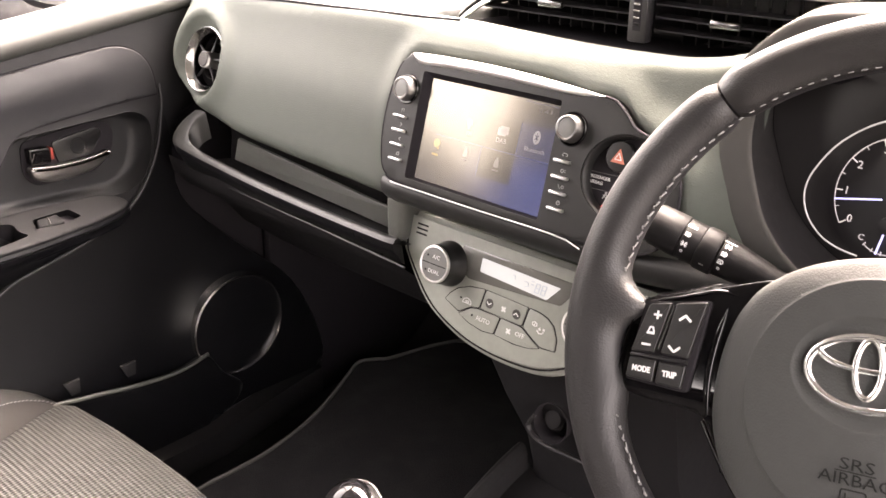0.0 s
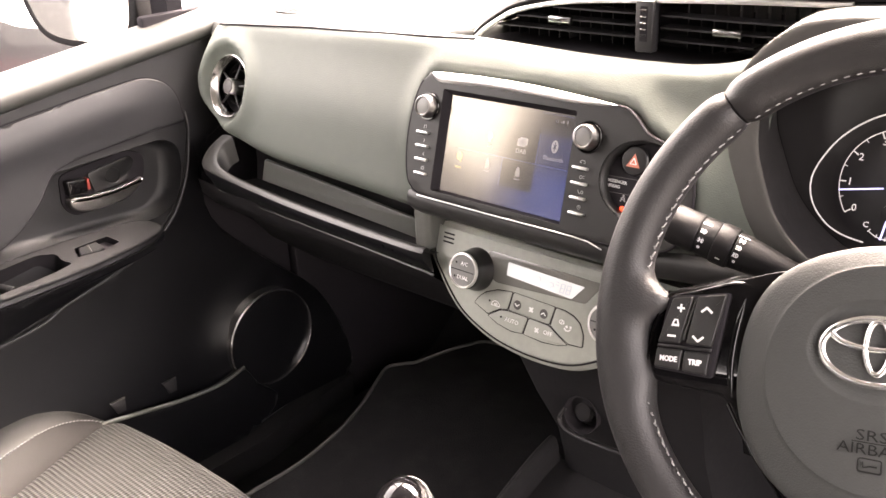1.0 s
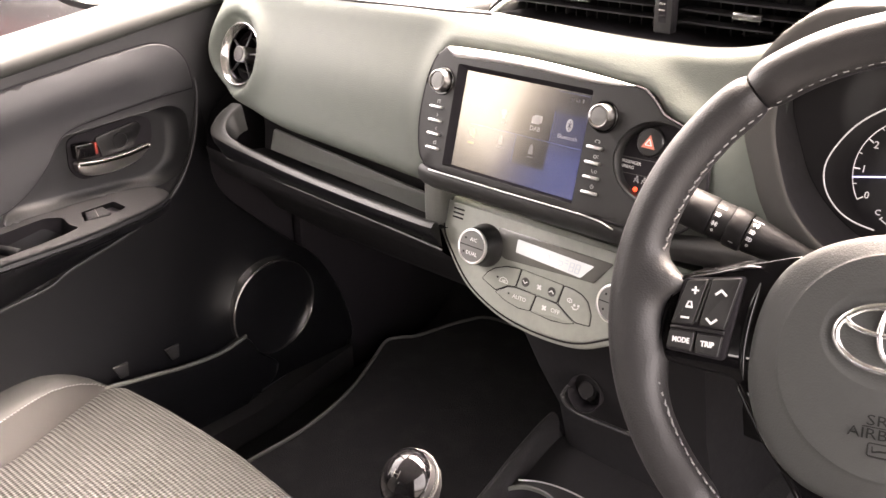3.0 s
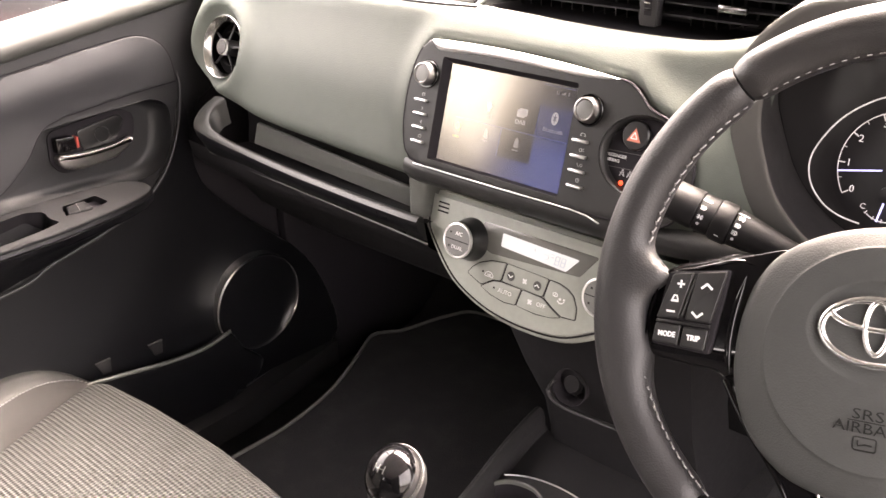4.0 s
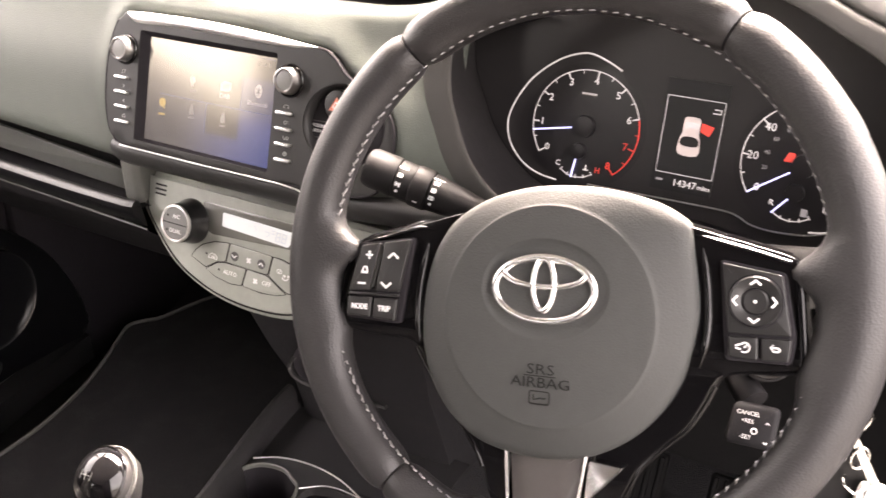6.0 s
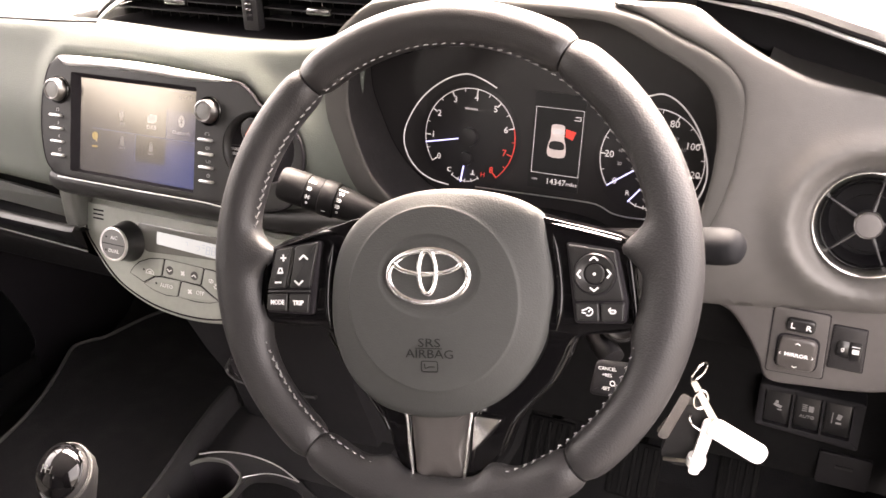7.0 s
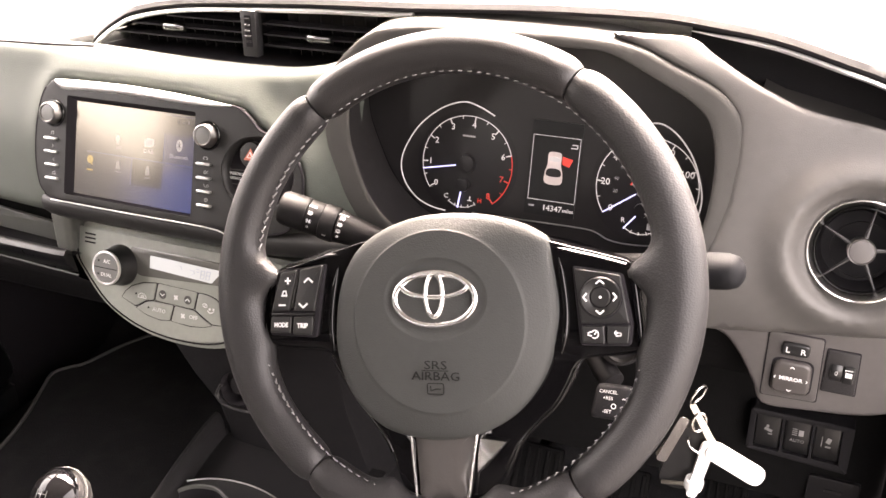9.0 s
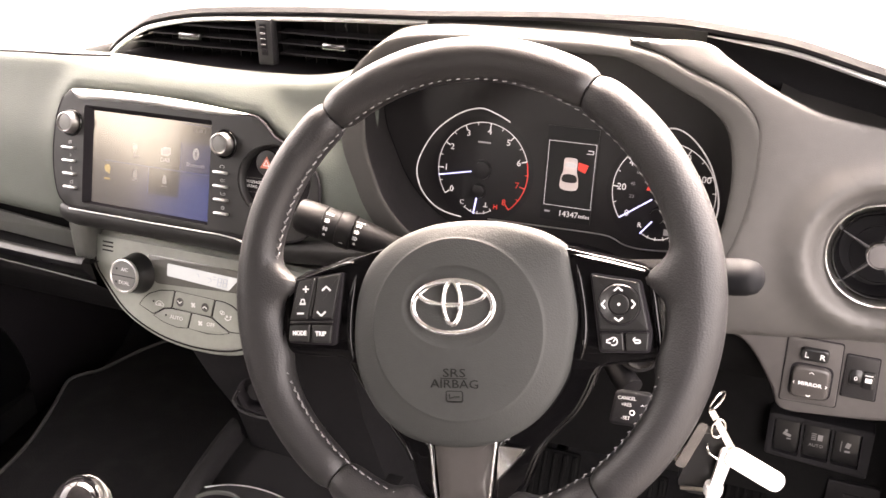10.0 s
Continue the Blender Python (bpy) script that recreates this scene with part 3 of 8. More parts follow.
part("lower_spoke", sheet(round_poly([(-0.0255, -0.106), (0.0245, -0.106), (0.0160, -0.1605), (-0.0220, -0.1620)], [0.002, 0.002, 0.008, 0.008]), fn=lambda x, y: 0.0035 + 0.05 * (y + 0.108), step=0.006, depth=0.02, roll=0.004), M_SPOKE, wheel_ob, "dark grey satin lower spoke")
for s, x0, x1 in ((-1, -0.0268, -0.0232), (1, 0.0250, 0.0166)):
    part("spoke_strip", sweep([(x0, -0.108, 0.0046), ((x0 + x1) / 2, -0.135, 0.0036), (x1, -0.1615, 0.0014)], circle(0.0010, 8)), M_CHROME, wheel_ob, "thin bright strip")
part("spoke_inlay", prism(round_poly([(0.0262, -0.1130), (0.0470, -0.1145), (0.0360, -0.1271), (0.0240, -0.1395)], 0.002), 0.003, 0.001, base=0.001), M_CHROME, wheel_ob, "bright silver inlay")

# airbag cover: a dished badge field, a flat disc and a band that falls away to the rim of the pad
PADO = smooth_loop([(-0.0027, 0.0500), (0.0191, 0.0497), (0.0403, 0.0468), (0.0611, 0.0405), (0.0750, 0.0325), (0.0795, 0.0270), (0.0822, 0.0116), (0.0853, -0.0080), (0.0862, -0.0217), (0.0845, -0.0354), (0.0808, -0.0511), (0.0747, -0.0670), (0.0644, -0.0831), (0.0500, -0.0976), (0.0311, -0.1086), (0.0140, -0.1136), (-0.0034, -0.1155), (-0.0234, -0.1146), (-0.0438, -0.1099), (-0.0576, -0.1018), (-0.0693, -0.0910), (-0.0787, -0.0765), (-0.0849, -0.0596), (-0.0873, -0.0446), (-0.0872, -0.0296), (-0.0858, -0.0145), (-0.0824, 0.0005), (-0.0771, 0.0133), (-0.0666, 0.0273), (-0.0479, 0.0396), (-0.0250, 0.0472)], 4)
BX, BY = -0.0018, -0.0124
DISC = (-0.0006, -0.0288, 0.0657, 0.0662)


def reach(poly, a):
    """How far a ray from the badge's centre goes before it meets the outline."""
    dx, dy, best = math.cos(a), math.sin(a), 0.0
    for (x0, y0), (x1, y1) in zip(poly, poly[1:] + poly[:1]):
        ex, ey = x1 - x0, y1 - y0
        den = dx * ey - dy * ex
        if abs(den) < 1e-12:
            continue
        t = ((x0 - BX) * ey - (y0 - BY) * ex) / den
        u = ((x0 - BX) * dy - (y0 - BY) * dx) / den
        if t > 0 and -1e-6 <= u <= 1 + 1e-6:
            best = max(best, t)
    return best


def hub_relief(x, y):
    q = ((x - DISC[0]) / DISC[2]) ** 2 + ((y - DISC[1]) / DISC[3]) ** 2
    return 0.0195 - 0.0030 * q


disc_line = ellipse(*DISC, 120)
hub_rows = [[] for _ in range(23)]
for i in range(144):
    a = 2 * math.pi * i / 144
    e = 1 / math.hypot(math.cos(a) / 0.0400, math.sin(a) / 0.0300)
    d, o = reach(disc_line, a), reach(PADO, a)
    steps = [(e * 0.4, -0.0024), (e * 0.8, -0.0024), (e * 0.90, -0.0021), (e * 0.96, -0.0010), (e * 0.985, -0.0003), (e, 0.0), (e * 1.02, 0.0)]
    steps += [(e + (d - e) * k, 0.0) for k in (0.2, 0.4, 0.6, 0.8, 0.94, 0.985)]
    steps += [(d, -0.0001)]
    row = [(BX + r * math.cos(a), BY + r * math.sin(a), hub_relief(BX + r * math.cos(a), BY + r * math.sin(a)) + w) for r, w in steps]
    z1 = row[-1][2]
    for k in (0.03, 0.12, 0.3, 0.5, 0.7, 0.86, 0.95, 1.0):
        r = d + (o - d) * k
        row.append((BX + r * math.cos(a), BY + r * math.sin(a), z1 - 0.0006 * min(1.0, k / 0.03) - 0.0088 * k ** 1.1 - 0.0026 * max(0.0, (k - 0.8) / 0.2) ** 2))
    row.append((row[-1][0], row[-1][1], -0.008))
    for k, p in enumerate(row):
        hub_rows[k].append(p)
hub_bm = loft([r for r in hub_rows if r], True)
centre = hub_bm.verts.new((BX, BY, hub_relief(BX, BY) - 0.0024))
hub_bm.verts.ensure_lookup_table()
for i in range(144):
    hub_bm.faces.new((hub_bm.verts[i], hub_bm.verts[(i + 1) % 144], centre))
bmesh.ops.recalc_face_normals(hub_bm, faces=hub_bm.faces)
part("hub_pad", hub_bm, M_AIRBAG, wheel_ob, "grey grained airbag cover", 50)


def oval(a, b, cx, cy, w, t, n=64, thick=None):
    path = [(cx + a * math.cos(2 * math.pi * i / n), cy + b * math.sin(2 * math.pi * i / n), w) for i in range(n)]
    h = thick or 0.0016
    return sweep(path, [(x * t, y * h) for x, y in ((1, -1), (0.95, 0.1), (0.45, 0.85), (0.0, 1.0), (-0.45, 0.85), (-0.95, 0.1), (-1, -1))], closed=True)


BW = 0.0188
badge = part("badge", oval(0.0310, 0.0192, BX, BY, BW, 0.0024), M_CHROME, wheel_ob, "chrome oval badge of three rings", 60)
part("badge_ring", oval(0.0255, 0.0082, BX, -0.0028, BW, 0.0019), M_CHROME, badge, "", 60)
part("badge_ring", oval(0.0066, 0.0152, BX, BY + 0.0026, BW + 0.0003, 0.0019), M_CHROME, badge, "", 60)
# cover plastic darkened for the lettering, relief shade put into the colour
M_EMBOSS = mat("emboss_shade", (0.013, 0.013, 0.0128), 0.6, spec=0.15)
for word, y, k in (("SRS", -0.0601, 1.35), ("AIRBAG", -0.0680, 1.22)):
    text(word, 0.0088, T(-0.0012, y, hub_relief(0, y) - 0.0002) @ Matrix.Diagonal((k, 1, 1, 1)), M_EMBOSS, wheel_ob, depth=0.0006)
part("emboss_line", box(-0.0018, -0.0638, hub_relief(0, -0.0638), 0.0205, 0.0006, 0.0006), M_EMBOSS, wheel_ob)
part("emboss_sign", sweep([(x, y, hub_relief(0, -0.0766)) for x, y in round_poly([(-0.0080, -0.0806), (0.0046, -0.0806), (0.0046, -0.0730), (-0.0080, -0.0730)], 0.0016)], circle(0.0005, 6), closed=True), M_EMBOSS, wheel_ob)
part("emboss_sign", sweep([(x, y, hub_relief(0, -0.0766)) for x, y in ((-0.0056, -0.0748), (-0.0052, -0.0782), (-0.0015, -0.0770), (0.0024, -0.0770))], circle(0.0005, 6)), M_EMBOSS, wheel_ob)

WB = 0.0070


def button(name, pts, parent, h=0.0026, base=WB, r=0.0016, material=None):
    return part(name, prism(round_poly(pts, r), h, 0.0008, 3, base=base - 0.001), material or M_BUTTON, parent)


def bar(x, y, sx, sy, w, deg=0.0, h=0.0003):
    return moved(box(0, 0, 0, sx, sy, h), Matrix.Translation((x, y, w)) @ Matrix.Rotation(radians(deg), 4, "Z"))


def chevron(x, y, size, w, deg):
    m = Matrix.Translation((x, y, w)) @ Matrix.Rotation(radians(deg), 4, "Z")
    return merged([moved(bar(-size * 0.45, 0, size * 1.3, size * 0.36, 0, 40), m), moved(bar(size * 0.45, 0, size * 1.3, size * 0.36, 0, -40), m)])


def stroke(pts, w, t=0.0007):
    """A printed line through the points."""
    return merged([bar((p[0] + q[0]) / 2, (p[1] + q[1]) / 2, math.dist(p, q) + t * 0.5, t, w, math.degrees(math.atan2(q[1] - p[1], q[0] - p[0]))) for p, q in zip(pts, pts[1:])])


part("button_bed", prism(round_poly([(-0.1385, 0.0092), (-0.0962, 0.0150), (-0.1040, -0.0420), (-0.1455, -0.0400)], 0.003), 0.004, 0.0006, base=WB - 0.0055), M_MATT, wheel_ob)
button("volume_button", [(-0.1338, 0.0082), (-0.1196, 0.0103), (-0.1269, -0.0212), (-0.1425, -0.0222)], wheel_ob)
part("button_groove", prism([(-0.1184, 0.0090), (-0.1172, 0.0092), (-0.1236, -0.0190), (-0.1252, -0.0190)], 0.002, base=WB - 0.0005), M_BUTTON, wheel_ob)
button("seek_button", [(-0.1166, 0.0107), (-0.0972, 0.0136), (-0.1048, -0.0215), (-0.1226, -0.0212)], wheel_ob)
button("mode_button", [(-0.1425, -0.0258), (-0.1246, -0.0256), (-0.1257, -0.0391), (-0.1435, -0.0383)], wheel_ob)
button("trip_button", [(-0.1228, -0.0260), (-0.1054, -0.0258), (-0.1069, -0.0401), (-0.1236, -0.0393)], wheel_ob)
part("button_line", prism([(-0.1425, -0.0232), (-0.1050, -0.0226), (-0.1052, -0.0246), (-0.1430, -0.0248)], 0.002, 0.0005, base=WB - 0.001), M_BUTTON, wheel_ob)
WP = WB + 0.0017
part("print", merged([bar(-0.1275, 0.0020, 0.0052, 0.0013, WP), bar(-0.1275, 0.0020, 0.0013, 0.0052, WP), bar(-0.1326, -0.0169, 0.0060, 0.0014, WP),
                      stroke([(-0.1325, -0.0092), (-0.1285, -0.0092), (-0.1293, -0.0060), (-0.1313, -0.0060), (-0.1325, -0.0092)], WP, 0.0010), bar(-0.1306, -0.0098, 0.0052, 0.0010, WP),
                      chevron(-0.1095, 0.0023, 0.0040, WP, 0), chevron(-0.1141, -0.0172, 0.0040, WP, 180)]), M_WHITE, wheel_ob)
text("MODE", 0.0050, T(-0.1336, -0.0324, WP) @ Matrix.Diagonal((0.86, 1, 1, 1)), M_WHITE, wheel_ob, bold=0.00018)
text("TRIP", 0.0050, T(-0.1149, -0.0328, WP) @ Matrix.Diagonal((0.95, 1, 1, 1)), M_WHITE, wheel_ob, bold=0.00018)
part("button_bed", prism(round_poly([(0.0962, 0.0104), (0.1314, 0.0045), (0.1380, -0.0308), (0.1362, -0.0453), (0.1014, -0.0453)], 0.003), 0.004, 0.0006, base=WB - 0.0055), M_MATT, wheel_ob)
button("pad_plate", [(0.0981, 0.0086), (0.1300, 0.0030), (0.1358, -0.0296), (0.1025, -0.0300)], wheel_ob, h=0.0020)
PADC = (0.1166, -0.0118)
part("pad_gap", lathe([(0.0, 0.0), (0.0150, 0.0), (0.0150, 0.0012), (0.0, 0.0012)], 40), M_MATT, wheel_ob).location = (*PADC, WB)
part("pad_ring", lathe([(0.0, 0.0), (0.0141, 0.0), (0.0141, 0.0024), (0.0132, 0.0036), (0.0085, 0.0026), (0.0078, 0.0022), (0.0076, 0.0006), (0.0, 0.0006)], 48), M_BUTTON, wheel_ob).location = (*PADC, WB)
part("pad_centre", lathe([(0.0, 0.0), (0.0068, 0.0), (0.0068, 0.0026), (0.0062, 0.0032), (0.003, 0.0028), (0.0, 0.0026)], 36), M_BUTTON, wheel_ob).location = (*PADC, WB)
button("cruise_button", [(0.1029, -0.0315), (0.1184, -0.0313), (0.1190, -0.0437), (0.1036, -0.0432)], wheel_ob)
button("back_button", [(0.1203, -0.0313), (0.1362, -0.0311), (0.1350, -0.0434), (0.1206, -0.0437)], wheel_ob)
PZ = WB + 0.0034
arc3 = lambda cx, cy_, r, a0, a1, n=10: [(cx + r * math.cos(radians(a0 + (a1 - a0) * i / n)), cy_ + r * math.sin(radians(a0 + (a1 - a0) * i / n))) for i in range(n + 1)]
part("print", merged([chevron(0.1165, -0.0014, 0.003, PZ, 0), chevron(0.1163, -0.0221, 0.003, PZ, 180), chevron(0.1060, -0.0118, 0.003, PZ, 90), chevron(0.1266, -0.0117, 0.003, PZ, -90), moved(lathe([(0.0, 0.0003), (0.0010, 0.0003), (0.0010, 0.0)], 12), Matrix.Translation((*PADC, WB + 0.0028))),
                      stroke(arc3(0.1120, -0.0372, 0.0027, -120, 110), WP, 0.0008), stroke([(0.1120, -0.0372), (0.1134, -0.0356)], WP, 0.0008), bar(0.1092, -0.0358, 0.0042, 0.0009, WP, 20), bar(0.1086, -0.0380, 0.0030, 0.0009, WP, -15),
                      stroke([(0.1264, -0.0362), (0.1292, -0.0362)] + arc3(0.1292, -0.0372, 0.0010, 90, -90, 5) + [(0.1268, -0.0382)], WP, 0.0009), chevron(0.1262, -0.0362, 0.0018, WP, 90)]), M_WHITE, wheel_ob)
part("hub_back", lathe([(0.0, -0.06), (0.045, -0.06), (0.055, -0.03), (0.062, -0.012), (0.0, -0.010)], 40), M_DARK, wheel_ob).location = (0, -0.03, 0)

# ---- steering column with its stalks ----
column = empty("steering_column", "black plastic steering column cover", "steering column")
col_rows = []
for t in np.linspace(0, 1, 6):
    c = Vector((0.30, 0.055, 0.893)).lerp(Vector((0.305, 0.26, 0.825)), float(t))
    col_rows.append([(c.x + (0.070 + 0.02 * t) * math.copysign(abs(math.cos(a)) ** 0.6, math.cos(a)), c.y, c.z + (0.048 + 0.015 * t) * math.copysign(abs(math.sin(a)) ** 0.6, math.sin(a))) for a in [2 * math.pi * i / 28 for i in range(28)]])
part("shroud", loft(col_rows, True, True), M_RUBBERSHADE, column)


def along(p, q):
    return Matrix.Translation(p) @ (Vector(q) - Vector(p)).to_track_quat("Z", "Y").to_matrix().to_4x4()


STALK_A, STALK_B = Vector((0.262, 0.1334, 0.892)), Vector((0.111, 0.1052, 0.9349))
stalk_m = along(STALK_A, STALK_B)
stalk_ob = empty("indicator_stalk", "black indicator and headlamp stalk with white symbols", "stalk", stalk_m)
SL = (STALK_A - STALK_B).length
part("arm", lathe([(0.0, 0.0), (0.0058, 0.0), (0.0066, 0.045), (0.0100, 0.080), (0.0140, 0.108), (0.0152, 0.1205), (0.0, 0.1215)], 36), M_STALK, stalk_ob)
part("ring", lathe([(0.0, 0.1218), (0.0160, 0.1218), (0.0166, 0.1228), (0.0166, 0.1345), (0.0160, 0.1355), (0.0, 0.1355)], 40), M_STALK, stalk_ob)
part("collar", lathe([(0.0, 0.1360), (0.0153, 0.1360), (0.0156, 0.1370), (0.0156, 0.1490), (0.0, 0.1495)], 40), M_STALK, stalk_ob)
part("knob", lathe([(0.0, 0.1499), (0.0156, 0.1499), (0.0162, 0.1512), (0.0158, SL + 0.012), (0.0142, SL + 0.016), (0.0, SL + 0.017)], 40), M_STALK, stalk_ob)
# white symbols face the driver's eyes
_e = stalk_m.inverted() @ Vector((0.49, -0.545, 1.245))
SIGN_A = math.degrees(math.atan2(_e.y, _e.x))
def stalk_print(ob, zpos, r, da, strokes, t=0.0007):
    """Printed strokes (across, along) wrapped round the stalk."""
    bms = []
    for pts in strokes:
        for p, q in zip(pts, pts[1:]):
            a = radians(SIGN_A) - (da + (p[0] + q[0]) / 2) / r
            flat = bar(0, 0, math.dist(p, q) + t * 0.5, t, 0, -math.degrees(math.atan2(q[1] - p[1], q[0] - p[0])), 0.0004)
            bms.append(moved(flat, Matrix.Translation((r * math.cos(a), r * math.sin(a), zpos + (p[1] + q[1]) / 2)) @ Matrix.Rotation(a, 4, "Z") @ Matrix.Rotation(radians(90), 4, "Y") @ Matrix.Rotation(radians(90), 4, "Z")))
    part("sign", merged(bms), M_WHITE, ob)


def lamp_sign(w=0.0024):
    """A lamp: a half-round lens and three rays."""
    lens = [(0.0, -0.0015), (0.0, 0.0015)] + [(0.0016 * math.cos(radians(a)), 0.0015 * math.sin(radians(a))) for a in (70, 35, 0, -35, -70)] + [(0.0, -0.0015)]
    return [lens] + [[(-w, y), (-0.0008, y)] for y in (-0.0012, 0.0, 0.0012)]


def turned_sign(strokes):
    return [[(y, -x) for x, y in pts] for pts in strokes]


ringo = [[(0.0009 * math.cos(radians(a)), 0.0009 * math.sin(radians(a))) for a in range(0, 361, 60)]]
rays = [[(0.0006 * math.cos(radians(a)), 0.0006 * math.sin(radians(a))), (0.0024 * math.cos(radians(a)), 0.0024 * math.sin(radians(a)))] for a in (20, 50, -20, -50, 160, 130, 200, 230)]
for da, sg in ((-0.0105, [[(0.0, -0.0035), (0.0, 0.0035)], [(0.0011, -0.0035), (0.0011, 0.0035)]]), (-0.0030, turned_sign(lamp_sign())), (0.0045, turned_sign(rays)), (0.0105, ringo)):
    stalk_print(stalk_ob, 0.1452, 0.0157, da, sg, 0.0006)
for da, sg in ((-0.0120, [[(0.0, -0.0045), (0.0, 0.0045)]]), (-0.0080, turned_sign(rays)), (-0.0015, turned_sign(lamp_sign())), (0.0045, turned_sign(lamp_sign())), (0.0100, ringo)):
    stalk_print(stalk_ob, 0.1165, 0.0152, da, sg, 0.0006)
stalk_print(stalk_ob, 0.1285, 0.0167, 0.0135, [[(0.0, -0.0016), (0.0, 0.0016)]])
stalk2_m = along((0.36, 0.135, 0.915), (0.503, 0.076, 0.961))
stalk2_ob = empty("wiper_stalk", "black wiper stalk with a rounded dark grey end", "stalk", stalk2_m)
S2 = (Vector((0.36, 0.135, 0.915)) - Vector((0.503, 0.076, 0.961))).length
part("arm", lathe([(0.0, 0.0), (0.009, 0.0), (0.0115, 0.08), (0.0125, 0.10), (0.0125, S2 - 0.034), (0.0, S2 - 0.034)], 28), M_STALK, stalk2_ob)
part("knob", lathe([(0.0, S2 - 0.037), (0.0130, S2 - 0.037), (0.0136, S2 - 0.034), (0.0140, S2 - 0.022), (0.0136, S2 - 0.013), (0.0120, S2 - 0.0065), (0.0085, S2 - 0.003), (0.0, S2 - 0.0015)], 32), M_ARM, stalk2_ob, "dark grey end knob")

# ---- dashboard ----
dash = empty("dashboard", "dark grey moulded plastic car dashboard", "dashboard")
VL, VR, VZ = -0.571, 0.582, 0.957
vent_y = (VZ - 0.96) / math.cos(radians(17.94))


def vent_pod(x, y, cx):
    r = math.hypot(x - cx, y - vent_y)
    w = 0.0070 * math.exp(-(((r - 0.056) / 0.014) ** 2))
    if r < 0.055:
        k = min(1.0, (0.055 - r) / 0.0145)
        w -= 0.013 * k * k * (3 - 2 * k)
    return w


A_OUT = [(-0.60, 1.037), (-0.56, 1.040), (-0.46, 1.044), (-0.36, 1.047), (-0.26, 1.049), (-0.17, 1.050), (-0.05, 1.0465), (0.02, 1.0465), (0.066, 1.0485), (0.104, 1.056), (0.138, 1.0715), (0.150, 1.0765), (0.143, 1.060), (0.133, 1.043), (0.127, 1.028), (0.129, 0.996), (0.141, 0.966), (0.157, 0.940), (0.185, 0.916), (0.205, 0.902), (0.18, 0.885), (0.12, 0.875), (0.0, 0.872), (-0.215, 0.873), (-0.30, 0.876), (-0.40, 0.880), (-0.479, 0.884), (-0.53, 0.893), (-0.575, 0.905), (-0.61, 0.922), (-0.634, 0.946), (-0.643, 0.975), (-0.640, 1.005), (-0.625, 1.028)]
A_LOOP = smooth_loop(face_xy(A_OUT), 5)


# outline of the touchscreen unit, in its own frame
U_OUT = hu_xy([(-0.2145, 1.0100), (-0.203, 1.0150), (-0.128, 1.0168), (-0.061, 1.0152), (0.012, 1.0100), (0.026, 1.0060), (0.036, 0.999), (0.046, 0.991), (0.070, 0.983), (0.092, 0.965), (0.098, 0.94), (0.092, 0.912), (0.07, 0.899), (0.013, 0.8955), (-0.094, 0.8945), (-0.197, 0.8965), (-0.214, 0.902), (-0.222, 0.912), (-0.228, 0.934), (-0.2295, 0.960), (-0.2270, 0.985), (-0.2215, 1.002)])
U_LOOP = smooth_loop(U_OUT, 5)


def ease(v):
    v = min(1.0, max(0.0, v))
    return v * v * (3 - 2 * v)


def face_relief(x, y):
    w = vent_pod(x, y, VL) - 0.010 * max(0.0, (-0.56 - x) / 0.08) ** 2 + 0.006 * math.exp(-((y + 0.005) / 0.05) ** 2)
    if -0.28 < x < 0.15:
        # the panel rises to the radio and leaves a hollow for it
        yr = y - 0.0315
        px, py = np.array([x]), np.array([yr])
        d = float(edge_distance(px, py, U_LOOP)[0])
        w += 0.0055 - 0.016 * ease((d - 0.001) / 0.009) if inside(px, py, U_LOOP)[0] else 0.0055 * (1 - ease(d / 0.030))
    return w


place(part("upper_panel", sheet(A_LOOP, [ellipse(VL, vent_y, 0.0405, 0.0405, 48)[::-1]], face_relief, 0.0065, 0.022, 0.017), M_DASH, dash, "grey moulded upper panel", 85), FACE)

# top pad, from the crease to the windscreen
def top_edge(x):
    """Height of the upper panel's top edge."""
    return float(np.interp(x, [-0.70, -0.60, -0.56, -0.46, -0.36, -0.26, -0.17, 0.7], [1.022, 1.035, 1.038, 1.042, 1.045, 1.047, 1.048, 1.046]))


top_rows = []
for y, dz in ((0.190, -0.020), (0.197, -0.006), (0.204, -0.002), (0.215, 0.0005), (0.24, 0.004), (0.30, 0.008), (0.45, 0.010), (0.65, 0.008), (0.90, 0.0), (0.93, -0.02)):
    top_rows.append([(x, y + 0.02 * max(0, -0.55 - x) * 5 if x < -0.20 or y > 0.29 else 0.29 + 0.1 * (y - 0.19), top_edge(x) + dz) for x in np.linspace(-0.70, 0.70, 57)])
part("top_pad", loft(top_rows), M_TOP, dash, "grey dashboard top")

# demister slots in the dashboard top
DEM_X, DEM_Y = -0.545, 0.222
demist = part("demister_grille", prism(round_poly([(DEM_X, DEM_Y), (DEM_X + 0.11, DEM_Y), (DEM_X + 0.11, DEM_Y + 0.03), (DEM_X, DEM_Y + 0.03)], 0.006), 0.002, 0.0008, base=top_edge(DEM_X) + 0.003), M_TOP, dash)
for k in range(9):
    part("slot", box(DEM_X + 0.011 + 0.011 * k, DEM_Y + 0.015, top_edge(DEM_X) + 0.0053, 0.006, 0.022, 0.0008), M_MATT, demist)

